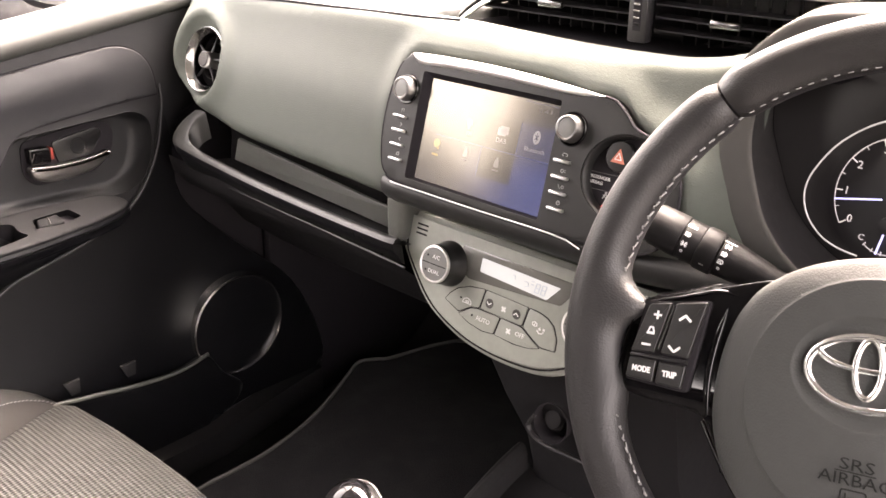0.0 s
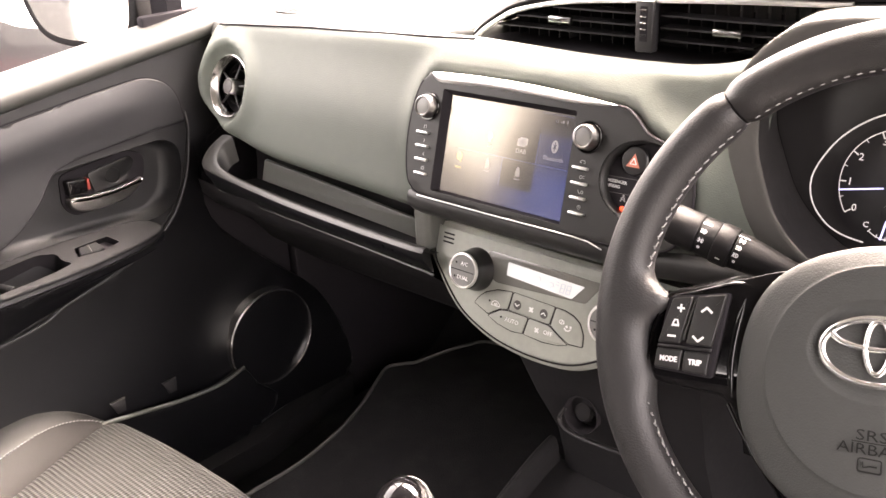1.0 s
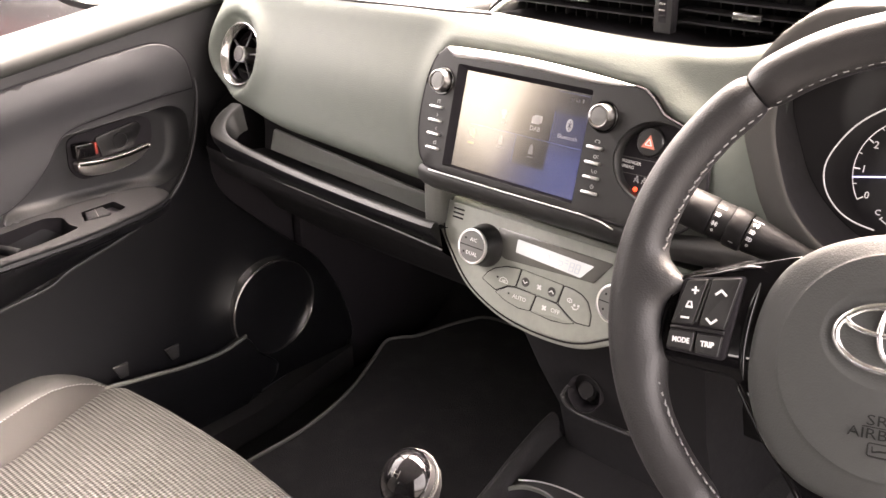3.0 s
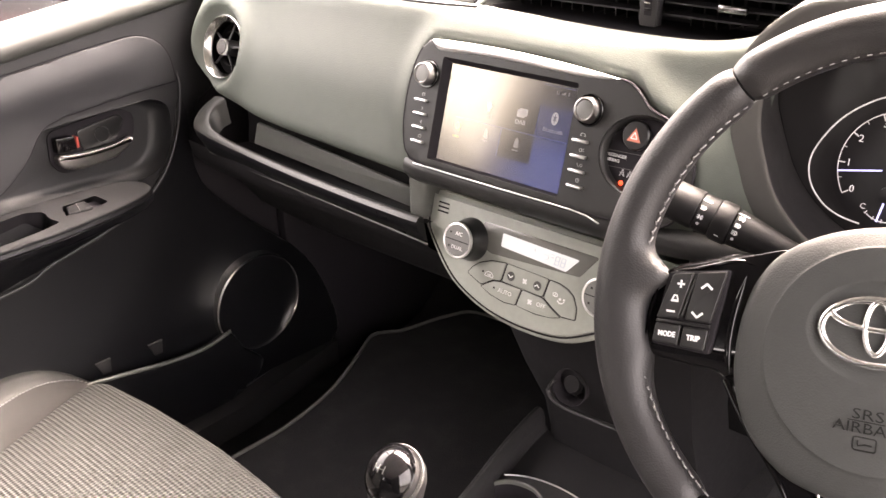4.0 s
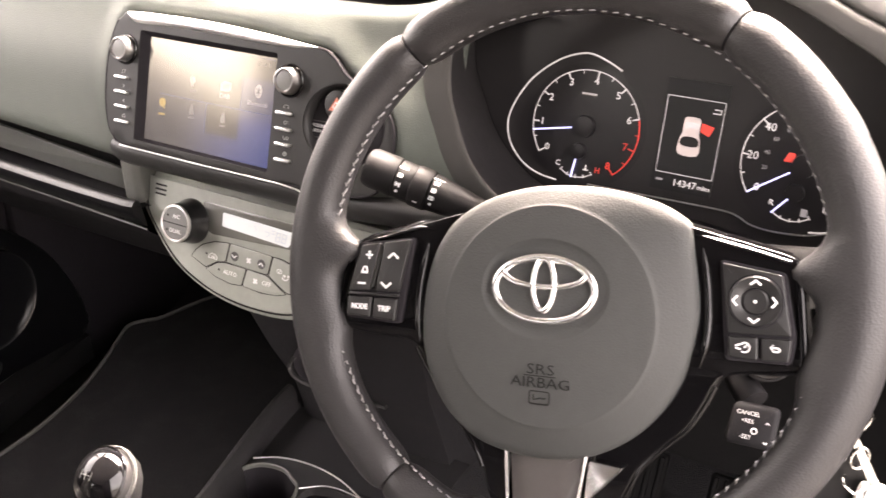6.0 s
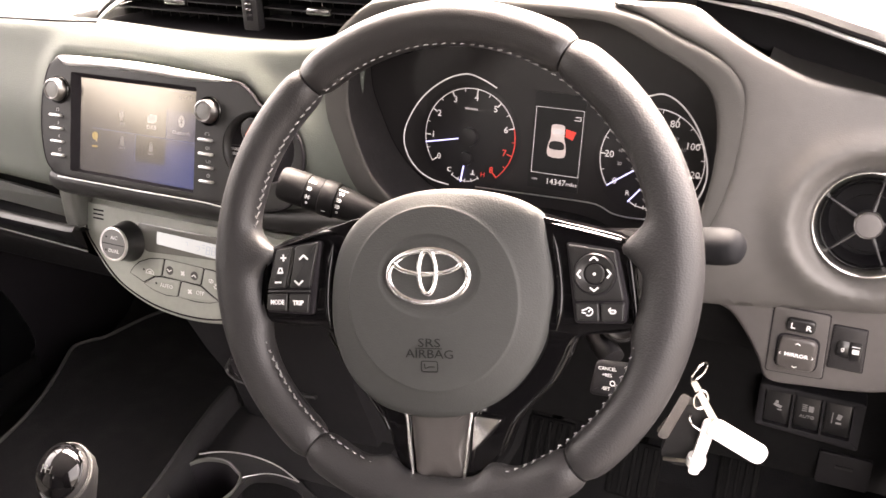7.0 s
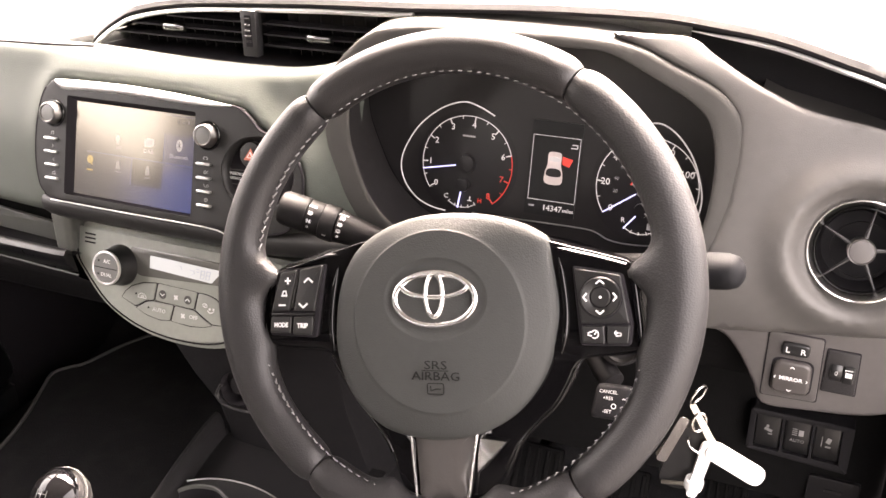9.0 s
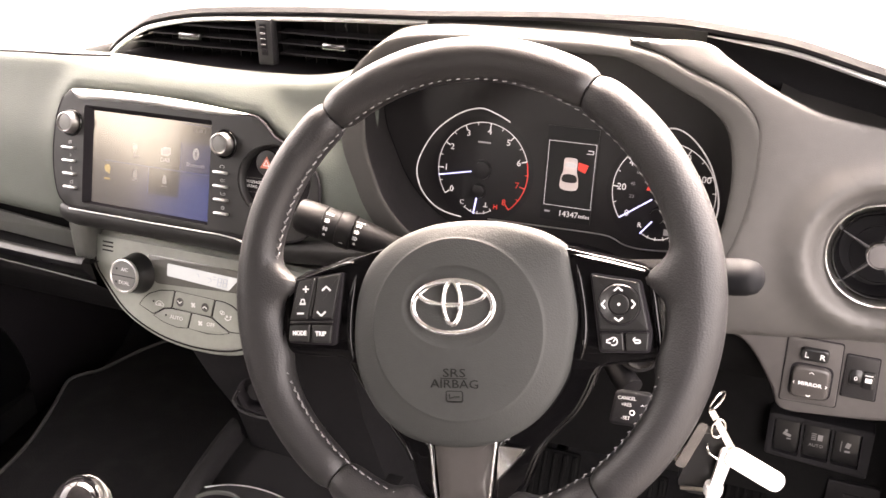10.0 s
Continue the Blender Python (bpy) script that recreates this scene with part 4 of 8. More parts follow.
# visor that runs over the centre vents, the instruments and the driver's cubby
ARC = smooth_loop([(-0.205, 1.036), (-0.190, 1.048), (-0.168, 1.061), (-0.142, 1.072), (-0.083, 1.083), (0.0, 1.089), (0.083, 1.093), (0.178, 1.096), (0.30, 1.102), (0.40, 1.103), (0.45, 1.1005), (0.494, 1.0965), (0.536, 1.0875), (0.575, 1.0770), (0.62, 1.0590), (0.66, 1.033), (0.69, 1.0)], 6, False)


def arc_y(x):
    return 0.222 if x < 0.4 else 0.222 - 0.03 * min(1.0, (x - 0.4) / 0.15)


vis = []
for dy, dz in ((0.006, 0.002), (-0.002, 0.0035), (-0.004, 0.007), (0.0, 0.0115), (0.012, 0.0135), (0.05, 0.012), (0.12, 0.004), (0.22, -0.012), (0.36, -0.035)):
    vis.append([(x, arc_y(x) + dy, z + dz) for x, z in ARC])
part("visor", loft(vis), M_DARK, dash, "dark visor edge")
part("chrome_strip", sweep([(x, arc_y(x) - 0.003, z + 0.0005) for x, z in ARC if x < 0.185], circle(0.0026, 8)), M_SATIN, dash, "bright trim over the centre vents")
part("chrome_strip", sweep([(x, arc_y(x) - 0.0035, z + 0.0008) for x, z in ARC if 0.428 < x < 0.68], circle(0.0021, 8), scale=lambda t: min(1.0, 0.25 + 4 * t)), M_SATIN, dash, "bright trim over the cubby")

# right face with the driver's side vent
R_OUT = [(0.368, 1.0985), (0.400, 1.1000), (0.4318, 1.0995), (0.452, 1.0880), (0.4794, 1.0732), (0.505, 1.062), (0.5304, 1.0540), (0.583, 1.0465), (0.62, 1.038), (0.665, 1.02), (0.672, 0.96), (0.668, 0.900), (0.60, 0.893), (0.54, 0.885), (0.47, 0.877), (0.435, 0.878), (0.455, 0.91), (0.472, 0.95), (0.480, 0.995), (0.4785, 1.037), (0.470, 1.0515), (0.456, 1.0635), (0.4406, 1.071), (0.4194, 1.0795), (0.393, 1.0900)]
R_LOOP = smooth_loop(face_xy(R_OUT), 5)


def right_relief(x, y):
    """The panel rises to meet the hood along a crease."""
    z = 0.96 + y * math.cos(radians(17.94))
    crease = float(np.interp(z, [0.88, 0.90, 0.95, 1.0, 1.037, 1.0515, 1.064, 1.0719, 1.08, 1.098], [0.44, 0.46, 0.482, 0.487, 0.482, 0.473, 0.459, 0.4436, 0.4224, 0.376]))
    return vent_pod(x, y, VR) - 0.020 * (max(0.0, 0.942 - z) / 0.06) ** 2 + (0.0118 - 0.002 * ease((z - 1.078) / 0.02)) * math.exp(-((0.6 * max(0.0, x - crease) / 0.050) ** 2))


place(part("driver_panel", sheet(R_LOOP, [ellipse(VR, vent_y, 0.0405, 0.0405, 48)[::-1]], right_relief, 0.0050, 0.05, 0.0048), M_DASHWARM, dash, "grey moulded panel round the driver's vent", 85), FACE)
part("cubby_floor", loft([[(0.488, y, 1.062 - dz), (0.505, y, 1.055 - dz), (0.56, y, 1.043 - dz), (0.67, y, 1.013 - dz)] for y, dz in ((0.195, 0.004), (0.215, 0.008), (0.245, 0.009), (0.268, 0.006))]), M_DASHWARM, dash)
part("cubby_back", loft([[(0.42, y, 1.080 + dz * 0.5), (0.50, y, 1.050 + dz), (0.56, y, 1.036 + dz), (0.67, y, 1.006 + dz)] for y, dz in ((0.267, -0.004), (0.274, 0.006), (0.278, 0.020), (0.280, 0.034))]), M_KNEE, dash)

# instrument hood
RIMH = smooth_loop([(0.138, 1.030), (0.140, 0.998), (0.152, 0.970), (0.168, 0.945), (0.195, 0.924), (0.235, 0.910), (0.31, 0.903), (0.39, 0.906), (0.44, 0.922), (0.461, 0.955), (0.4655, 1.0), (0.459, 1.034), (0.445, 1.0514), (0.4144, 1.0668), (0.3706, 1.0848), (0.3367, 1.087), (0.29, 1.088), (0.23, 1.082), (0.175, 1.066), (0.150, 1.05)], 5)



def hood_y(z):
    return 0.145 + 0.324 * (z - 0.96)


def grown(d):
    o = np.array(RIMH)
    tang = np.roll(o, -1, 0) - np.roll(o, 1, 0)
    nrm = np.stack([tang[:, 1], -tang[:, 0]], -1) / np.linalg.norm(tang, axis=1)[:, None]
    return [tuple(p) for p in o + nrm * d]


GLASSO = [(x, z if z < 0.975 else 0.975 + (z - 0.975) * 0.78) for x, z in grown(0.022)]
hood = []
hood.append([(x, 0.2325 + 0.2126 * (z - 0.95), z) for x, z in GLASSO])
for k, oy in ((0.35, 0.0), (0.75, 0.0), (0.95, 0.0)):
    hood.append([(gx + (x - gx) * k, (0.2325 + 0.2126 * (gz - 0.95)) * (1 - k) + hood_y(z) * k, gz + (z - gz) * k) for (x, z), (gx, gz) in zip(RIMH, GLASSO)])


inner_rows = [list(r) for r in hood]
inner_rows.append([(x, hood_y(z) - 0.001, z) for x, z in RIMH])
part("hood_inside", loft(inner_rows, True), M_INNER, dash, "black inside of the instrument hood", 85)
def hood_top(z, rz, back):
    """The lip flattens out below the visor."""
    top = 1.0985 + 0.05 * max(back, 0.0)
    return z if z < top - 0.012 else top - 0.012 * math.exp(-(z - top + 0.012) / 0.012)


outer_rows = [[(x, hood_y(z) - 0.001, z) for x, z in RIMH]]
for d, back in ((0.0005, -0.0018), (0.0015, -0.0028), (0.004, -0.0032), (0.009, -0.0028), (0.015, -0.0016), (0.021, -0.0006), (0.0255, 0.0006), (0.0275, 0.0022), (0.0285, 0.008), (0.033, 0.05)):
    row = []
    for (x, z), (rx, rz) in zip(grown(d), RIMH):
        k = 1 - ease((rx - 0.33) / 0.05) * (0.13 + 0.33 * ease((rz - 1.03) / 0.04))
        x, z = rx + (x - rx) * k, rz + (z - rz) * k
        row.append((x, hood_y(rz) + back, hood_top(z, rz, back)))
    outer_rows.append(row)
part("hood", loft(outer_rows, True), M_DASHDIM, dash, "grey instrument hood")

# lower passenger side: tray with its lip
LIP_OUT = smooth_loop([(-0.587, 0.1466, 0.8907), (-0.597, 0.1381, 0.8808), (-0.603, 0.129, 0.870), (-0.601, 0.1205, 0.860), (-0.591, 0.1165, 0.8535), (-0.565, 0.1165, 0.8490), (-0.525, 0.1165, 0.8455), (-0.42, 0.1165, 0.8375), (-0.305, 0.1175, 0.8325), (-0.225, 0.1190, 0.8305), (-0.203, 0.121, 0.830)], 6, False)
LIP_IN = smooth_loop([(-0.557, 0.1490, 0.8930), (-0.566, 0.1424, 0.8860), (-0.5665, 0.1345, 0.8760), (-0.563, 0.1290, 0.8680), (-0.555, 0.1270, 0.8600), (-0.543, 0.1275, 0.8540), (-0.517, 0.1280, 0.8490), (-0.42, 0.1285, 0.8410), (-0.305, 0.1295, 0.8360), (-0.225, 0.1310, 0.8340), (-0.203, 0.133, 0.8335)], 6, False)
lip_rows = []
for o, q in zip(LIP_OUT, LIP_IN):
    o = Vector(o)
    q = Vector(q).lerp(o, 0.35)
    side = (o - q).normalized()
    lip_rows.append([tuple(v) for v in (q - side * 0.006 + Vector((0, 0.002, -0.034)), q - side * 0.003 + Vector((0, 0, -0.006)), q - side * 0.0012 + Vector((0, 0, -0.0012)), q + side * 0.0008, q.lerp(o, 0.35) + Vector((0, 0, 0.0008)), q.lerp(o, 0.7) + Vector((0, 0, 0.0006)), o - side * 0.0008, o + side * 0.0012 + Vector((0, 0, -0.0020)), o + side * 0.0018 + Vector((0, 0, -0.006)), o + side * 0.0005 + Vector((0, 0.001, -0.013)), o - side * 0.003 + Vector((0, 0.004, -0.021)), o - side * 0.006 + Vector((0, 0.006, -0.030)))])
part("tray_lip", loft([r[:8] for r in lip_rows]), M_LEDGE, dash, "grey tray ledge", 60)
# front of the same lip, its shade put into the colour
part("lip_front_shade", loft([[r[7]] + [(x, y + 0.0012, z) for x, y, z in r[8:]] for r in lip_rows]), M_TRIMSHADE, dash, "near-black front of the tray lip, shaded in colour", 60)
part("top_crease", sweep(smooth_loop([(-0.60, 0.1778, 1.0290), (-0.564, 0.179, 1.031), (-0.498, 0.181, 1.034), (-0.437, 0.183, 1.037), (-0.365, 0.184, 1.039), (-0.299, 0.186, 1.041), (-0.231, 0.187, 1.043), (-0.177, 0.190, 1.045)], 5, False), circle(0.0016, 8)), M_MATT, dash, "thin dark seam")
part("tray_floor", loft([[(x, 0.130, 0.824), (x, 0.16, 0.818), (x, 0.202, 0.812), (x, 0.206, 0.84), (x, 0.206, 0.90)] for x in np.linspace(-0.60, -0.20, 6)]), M_DARK, dash)
part("tray_plate", moved(prism(round_poly([(-0.537, 0.832), (-0.2545, 0.817), (-0.2535, 0.841), (-0.5255, 0.8630)], 0.003), 0.004, 0.0015), Matrix(((1, 0, 0, 0), (0, 0, -1, 0.169), (0, 1, 0, 0), (0, 0, 0, 1)))), M_SHELF, dash, "grey plate in the tray")
part("tray_end", box(-0.2165, 0.168, 0.848, 0.024, 0.068, 0.05, 0.007, 4), M_SHELF, dash)
part("tray_seam", sweep([(-0.588, 0.130, 0.819), (-0.499, 0.129, 0.8135), (-0.345, 0.129, 0.8075), (-0.196, 0.129, 0.8012)], circle(0.0011, 6)), M_SHELF, dash)
low = []
for y, z in ((0.126, 0.824), (0.130, 0.803), (0.150, 0.780), (0.20, 0.745), (0.235, 0.70), (0.27, 0.672), (0.34, 0.66), (0.58, 0.665)):
    low.append([(x, y + 0.02 * max(0, -0.55 - x) * 4, z) for x in np.linspace(-0.64, float(np.interp(z, [0.72, 0.76, 0.78, 0.803], [-0.13, -0.155, -0.187, -0.228])), 12)])
part("glovebox", loft(low), M_KNEE, dash, "dark glovebox underside")
part("dash_end", box(-0.700, 0.53, 0.69, 0.016, 0.82, 0.70, 0.005), M_MATT, dash)
part("dash_core", box(0.0, 0.56, 0.93, 1.28, 0.50, 0.16, 0.02), M_MATT, dash)

# lower driver's side
L_OUT = [(0.474, 0.8765), (0.54, 0.8845), (0.60, 0.8925), (0.668, 0.8995), (0.672, 0.87), (0.665, 0.845), (0.640, 0.826), (0.608, 0.811), (0.56, 0.804), (0.5285, 0.803), (0.518, 0.824), (0.505, 0.848), (0.492, 0.865)]
place(part("switch_panel", sheet(smooth_loop(lp_xy(L_OUT), 5), fn=lambda x, y: 0.0, step=0.012, depth=0.05, roll=0.005), M_SWITCH, dash, "grey panel that holds the switches"), LP)
knee = []
for y, z in ((0.165, 0.880), (0.175, 0.86), (0.185, 0.83), (0.205, 0.80), (0.245, 0.79), (0.262, 0.74), (0.262, 0.66), (0.275, 0.62), (0.36, 0.60), (0.6, 0.60)):
    knee.append([(x, y, z) for x in np.linspace(0.10, 0.672, 12)])
part("knee_panel", loft(knee), M_RUBBERSHADE, dash, "dark lower panel")
part("side_trim", loft([[(0.672, 0.10, z), (0.668, 0.13, z), (0.652, 0.16, z), (0.650, 0.26, z)] for z in (0.45, 0.6, 0.75, 0.83, 0.845)]), M_DARK, dash)

# ---- round side vents ----
def round_vent():
    v = empty("round_air_vent", "round black air vent with a silver ring and five spokes", "air vent", group="round side vents")
    part("chrome_ring", lathe([(0.0405, -0.006), (0.0405, 0.0016), (0.0400, 0.0030), (0.0392, 0.0034), (0.0386, 0.0028)], 72), M_CHROME, v, "chrome ring")
    part("throat", lathe([(0.0387, 0.0028), (0.0374, 0.0010), (0.0355, -0.0022), (0.0342, -0.0048), (0.0337, -0.0060)], 72), M_VENT, v, "satin silver cone")
    part("inner_ring", lathe([(0.0338, -0.0060), (0.0332, -0.0058), (0.0329, -0.0070), (0.0328, -0.016)], 64), M_GLOSS, v)
    part("bowl", lathe([(0.0330, -0.010), (0.0330, -0.03), (0.029, -0.05), (0.0, -0.052)], 48), M_KNEE, v)
    part("middle_ring", lathe([(0.0218, -0.016), (0.0218, -0.0105), (0.0222, -0.0100), (0.0226, -0.0105), (0.0226, -0.016)], 48), M_STALK, v)
    for k in range(5):
        m = Matrix.Rotation(radians(80 + 72 * k), 4, "Z")
        part("spoke", moved(loft([[(x, b - w / 2, zt - 0.003), (x, b - w / 2, zt - 0.0006), (x, b, zt), (x, b + w / 2, zt - 0.0006), (x, b + w / 2, zt - 0.003)] for x, b, w, zt in ((0.0095, 0.0, 0.0030, -0.004), (0.016, 0.0, 0.0024, -0.0055), (0.024, 0.0, 0.0018, -0.0065), (0.0334, 0.0, 0.0013, -0.0072))], True, True), m), M_CONSOLE, v)
    part("knob_ring", lathe([(0.0, -0.02), (0.0100, -0.02), (0.0104, 0.001), (0.0100, 0.0034), (0.0096, 0.0038), (0.0090, 0.0032)], 40), M_LEVER, v, "silver knob ring")
    part("knob", lathe([(0.0, -0.001), (0.0092, 0.0034), (0.0088, 0.0046), (0.0, 0.0056)], 40), M_SWITCH, v)
    return v


vent_ob = round_vent()
vent_ob.matrix_world = FACE @ T(VR, vent_y, -0.006)
copy_thing(vent_ob, FACE @ T(VL, vent_y, -0.006))

# ---- centre air vents ----
cvent = empty("centre_air_vents", "pair of black slatted air vents under a chrome arc", "air vent")
part("cavity", loft([[(x, 0.198, 1.040) for x in np.linspace(-0.2, 0.18, 12)], [(x, 0.29, 1.035) for x in np.linspace(-0.2, 0.18, 12)], [(x, 0.296, 1.072) for x in np.linspace(-0.2, 0.18, 12)]]), M_MATT, cvent)


def arc_z(x):
    for (xa, za), (xb, zb) in zip(ARC, ARC[1:]):
        if xa <= x <= xb:
            return za + (zb - za) * (x - xa) / (xb - xa)
    return 1.03


def sill_z(x):
    return 1.046 if x < 0.05 else 1.046 + 0.048 * ((x - 0.05) / 0.12) ** 1.5


for x0, x1 in ((-0.19, -0.011), (0.014, 0.165)):
    for k, h in enumerate((0.010, 0.0205, 0.031)):
        z = 1.046 + h
        xs = [x for x in np.linspace(x0, x1, 60) if arc_z(x) - 0.003 > z > sill_z(x) - 0.004]
        if len(xs) > 2:
            part("slat", sweep([(xs[0], 0.228, z), ((xs[0] + xs[-1]) / 2, 0.2265, z), (xs[-1], 0.228, z)], [(0.009, -0.0007), (0.009, 0.0007), (-0.009, 0.0009), (-0.0095, 0.0), (-0.009, -0.0009)]), M_DARK, cvent)
    for x in np.arange(x0 + 0.012, x1 - 0.004, 0.0125):
        zt, zb = arc_z(x) - 0.002, sill_z(x) - 0.004
        if zt - zb > 0.008:
            part("fin", box(x, 0.258, (zt + zb) / 2, 0.0012, 0.022, zt - zb), M_DARK, cvent)
for x in (-0.092, 0.079):
    part("slider", box(x, 0.2165, 1.0665 if x < 0 else 1.0675, 0.026, 0.006, 0.0062, 0.0015, 2), M_GUN, cvent, "silver slider tab")
part("divider", box(0.0015, 0.2175, 1.0675, 0.018, 0.012, 0.046, 0.002, 2), M_CONSOLE, cvent, "grey post between the vents")
for k in range(5):
    part("wheel_rib", box(0.0015, 0.2105, 1.060 + 0.0055 * k, 0.006, 0.003, 0.0022, 0.0006, 1), M_GUN if k in (1, 2, 3) else M_DARK, cvent)
part("wheel_slot", box(0.0015, 0.2120, 1.0700, 0.0075, 0.0012, 0.031), M_MATT, cvent)

# ---- touchscreen unit ----
unit = empty("touchscreen_unit", "black car radio with a lit touchscreen, two knobs and silver keys", "car radio", HU)
SCR = hu_xy([(-0.190, 1.0005), (-0.0285, 1.0005), (-0.0255, 0.9015), (-0.187, 0.9025)])
HAZ = ellipse(0.0475, (0.952 - 0.990) / math.cos(radians(17.94)), 0.0415, 0.036, 48)
part("bezel", sheet(U_LOOP, [round_poly(SCR, 0.0025)[::-1], HAZ[::-1]], None, 0.012, 0.012, 0.0014), M_BEZEL, unit, "satin black bezel")
part("gap", sweep([(x, y, -0.0014) for x, y in U_LOOP if not (y > 0.018 and x < 0.012)], [(a, b * 1.3) for a, b in circle(0.0013, 8)]), M_MATT, unit)
sc = hu_xy([(-0.1825, 0.996), (-0.0325, 0.996), (-0.0305, 0.9035), (-0.1805, 0.9045)])
M_SCREEN = mat("screen_glass", (0.02, 0.022, 0.03), 0.17, vary=0.05, spec=1.0, coat=0.15, emit=(0.05, 0.08, 0.2), power=0.012)
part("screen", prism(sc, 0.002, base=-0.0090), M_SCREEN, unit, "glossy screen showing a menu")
fr_in = [[(x, y, -0.0078) for x, y in sc], [(x, y, -0.0005) for x, y in SCR]]
part("screen_frame", loft(fr_in, True), M_MATT, unit)
M_TILE = mat("menu_tile", (0.014, 0.018, 0.034), 0.17, spec=1.0, coat=0.15, emit=(0.05, 0.07, 0.20), power=0.016)
M_TILE2 = mat("menu_tile_dark", (0.008, 0.009, 0.013), 0.17, spec=1.0, coat=0.15, emit=(0.03, 0.035, 0.06), power=0.014)
M_EDGE = mat("menu_line", (0.06, 0.07, 0.12), 0.17, spec=1.0, coat=0.15, emit=(0.10, 0.14, 0.34), power=0.022)
M_ICON = mat("menu_icon", (0.20, 0.20, 0.21), 0.17, spec=1.0, coat=0.15, emit=(0.5, 0.5, 0.55), power=0.012)
M_FAINT = mat("menu_icon_faint", (0.10, 0.10, 0.11), 0.17, spec=1.0, coat=0.15, emit=(0.3, 0.3, 0.33), power=0.010)
M_AMBER = mat("menu_amber", (0.16, 0.12, 0.05), 0.17, spec=1.0, coat=0.15, emit=(0.8, 0.6, 0.2), power=0.012)
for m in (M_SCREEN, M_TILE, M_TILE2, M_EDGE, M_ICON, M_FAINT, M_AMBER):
    m.node_tree.nodes["Principled BSDF"].inputs["Specular Tint"].default_value = (1.0, 0.89, 0.70, 1)  # warm tint put on the reflections so the glare looks yellow
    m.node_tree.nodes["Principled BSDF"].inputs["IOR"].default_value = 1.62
# the lit picture turns blue towards one lower corner
nt = M_SCREEN.node_tree
tc = nt.nodes.new("ShaderNodeTexCoord")
axes = nt.nodes.new("ShaderNodeSeparateXYZ")
nt.links.new(tc.outputs["Object"], axes.inputs[0])
fades = []
for axis, a, b in (("X", -0.150, -0.045), ("Y", -0.028, -0.062)):
    fade = nt.nodes.new("ShaderNodeMapRange")
    fade.interpolation_type = "SMOOTHSTEP"
    fade.inputs["From Min"].default_value, fade.inputs["From Max"].default_value = a, b
    nt.links.new(axes.outputs[axis], fade.inputs["Value"])
    fades.append(fade)
blue = nt.nodes.new("ShaderNodeMath")
blue.operation = "MULTIPLY"
nt.links.new(fades[0].outputs[0], blue.inputs[0])
nt.links.new(fades[1].outputs[0], blue.inputs[1])
tint = nt.nodes.new("ShaderNodeMix")
tint.data_type = "RGBA"
tint.inputs["A"].default_value, tint.inputs["B"].default_value = (0.05, 0.055, 0.08, 1), (0.09, 0.16, 0.62, 1)
nt.links.new(blue.outputs[0], tint.inputs["Factor"])
nt.links.new(tint.outputs["Result"], nt.nodes["Principled BSDF"].inputs["Emission Color"])
SZ = -0.00696
for x0, x1, y0, y1, mm in ((-0.1135, -0.0690, -0.0165, -0.0438, M_TILE2), (-0.0680, -0.0320, -0.0150, -0.0440, M_TILE), (-0.1070, -0.0685, -0.0446, -0.0715, M_TILE2), (-0.0695, -0.0345, 0.0040, -0.0060, M_TILE2)):
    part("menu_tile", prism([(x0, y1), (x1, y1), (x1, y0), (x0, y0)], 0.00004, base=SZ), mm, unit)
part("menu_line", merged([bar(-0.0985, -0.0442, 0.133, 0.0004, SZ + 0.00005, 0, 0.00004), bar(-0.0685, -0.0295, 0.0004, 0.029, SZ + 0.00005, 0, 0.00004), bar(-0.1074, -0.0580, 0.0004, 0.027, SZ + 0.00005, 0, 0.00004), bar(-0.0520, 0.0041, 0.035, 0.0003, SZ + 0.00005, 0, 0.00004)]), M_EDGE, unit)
IZ = SZ + 0.00008


def flat(pts, r=0.0012):
    return prism(round_poly(pts, r), 0.00006, base=IZ)


part("menu_icon", merged([prism(ellipse(-0.1268, -0.0262, 0.0034, 0.0036, 20), 0.00006, base=IZ), bar(-0.1268, -0.0305, 0.0030, 0.0040, IZ, 0, 0.00006)]), M_FAINT, unit)
part("menu_icon", merged([flat([(-0.0930, -0.0305), (-0.0835, -0.0305), (-0.0835, -0.0235), (-0.0930, -0.0235)]), flat([(-0.0905, -0.0290), (-0.0812, -0.0290), (-0.0812, -0.0220), (-0.0905, -0.0220)])]), M_ICON, unit)
part("menu_icon", prism(ellipse(-0.0500, -0.0248, 0.0038, 0.0060, 28), 0.00006, base=IZ), M_ICON, unit)
part("menu_icon_mark", merged([bar(-0.0500, -0.0248, 0.0008, 0.0085, IZ + 0.00008, 0, 0.00004), bar(-0.0500, -0.0248, 0.0008, 0.0058, IZ + 0.00008, 42, 0.00004), bar(-0.0500, -0.0248, 0.0008, 0.0058, IZ + 0.00008, -42, 0.00004)]), M_TILE, unit)
part("menu_icon", merged([prism(ellipse(-0.1611, -0.0520, 0.0040, 0.0042, 20), 0.00006, base=IZ), bar(-0.1590, -0.0562, 0.0016, 0.0030, IZ, 30, 0.00006), bar(-0.1611, -0.0630, 0.0075, 0.0018, IZ, 0, 0.00006)]), M_AMBER, unit)
for x, y in ((-0.1247, -0.0540), (-0.0870, -0.0555)):
    part("menu_icon", merged([flat([(x - 0.0028, y - 0.0040), (x + 0.0028, y - 0.0040), (x + 0.0022, y + 0.0030), (x, y + 0.0062), (x - 0.0022, y + 0.0030)]), bar(x, y - 0.0066, 0.0070, 0.0008, IZ, 0, 0.00006)]), M_FAINT, unit)
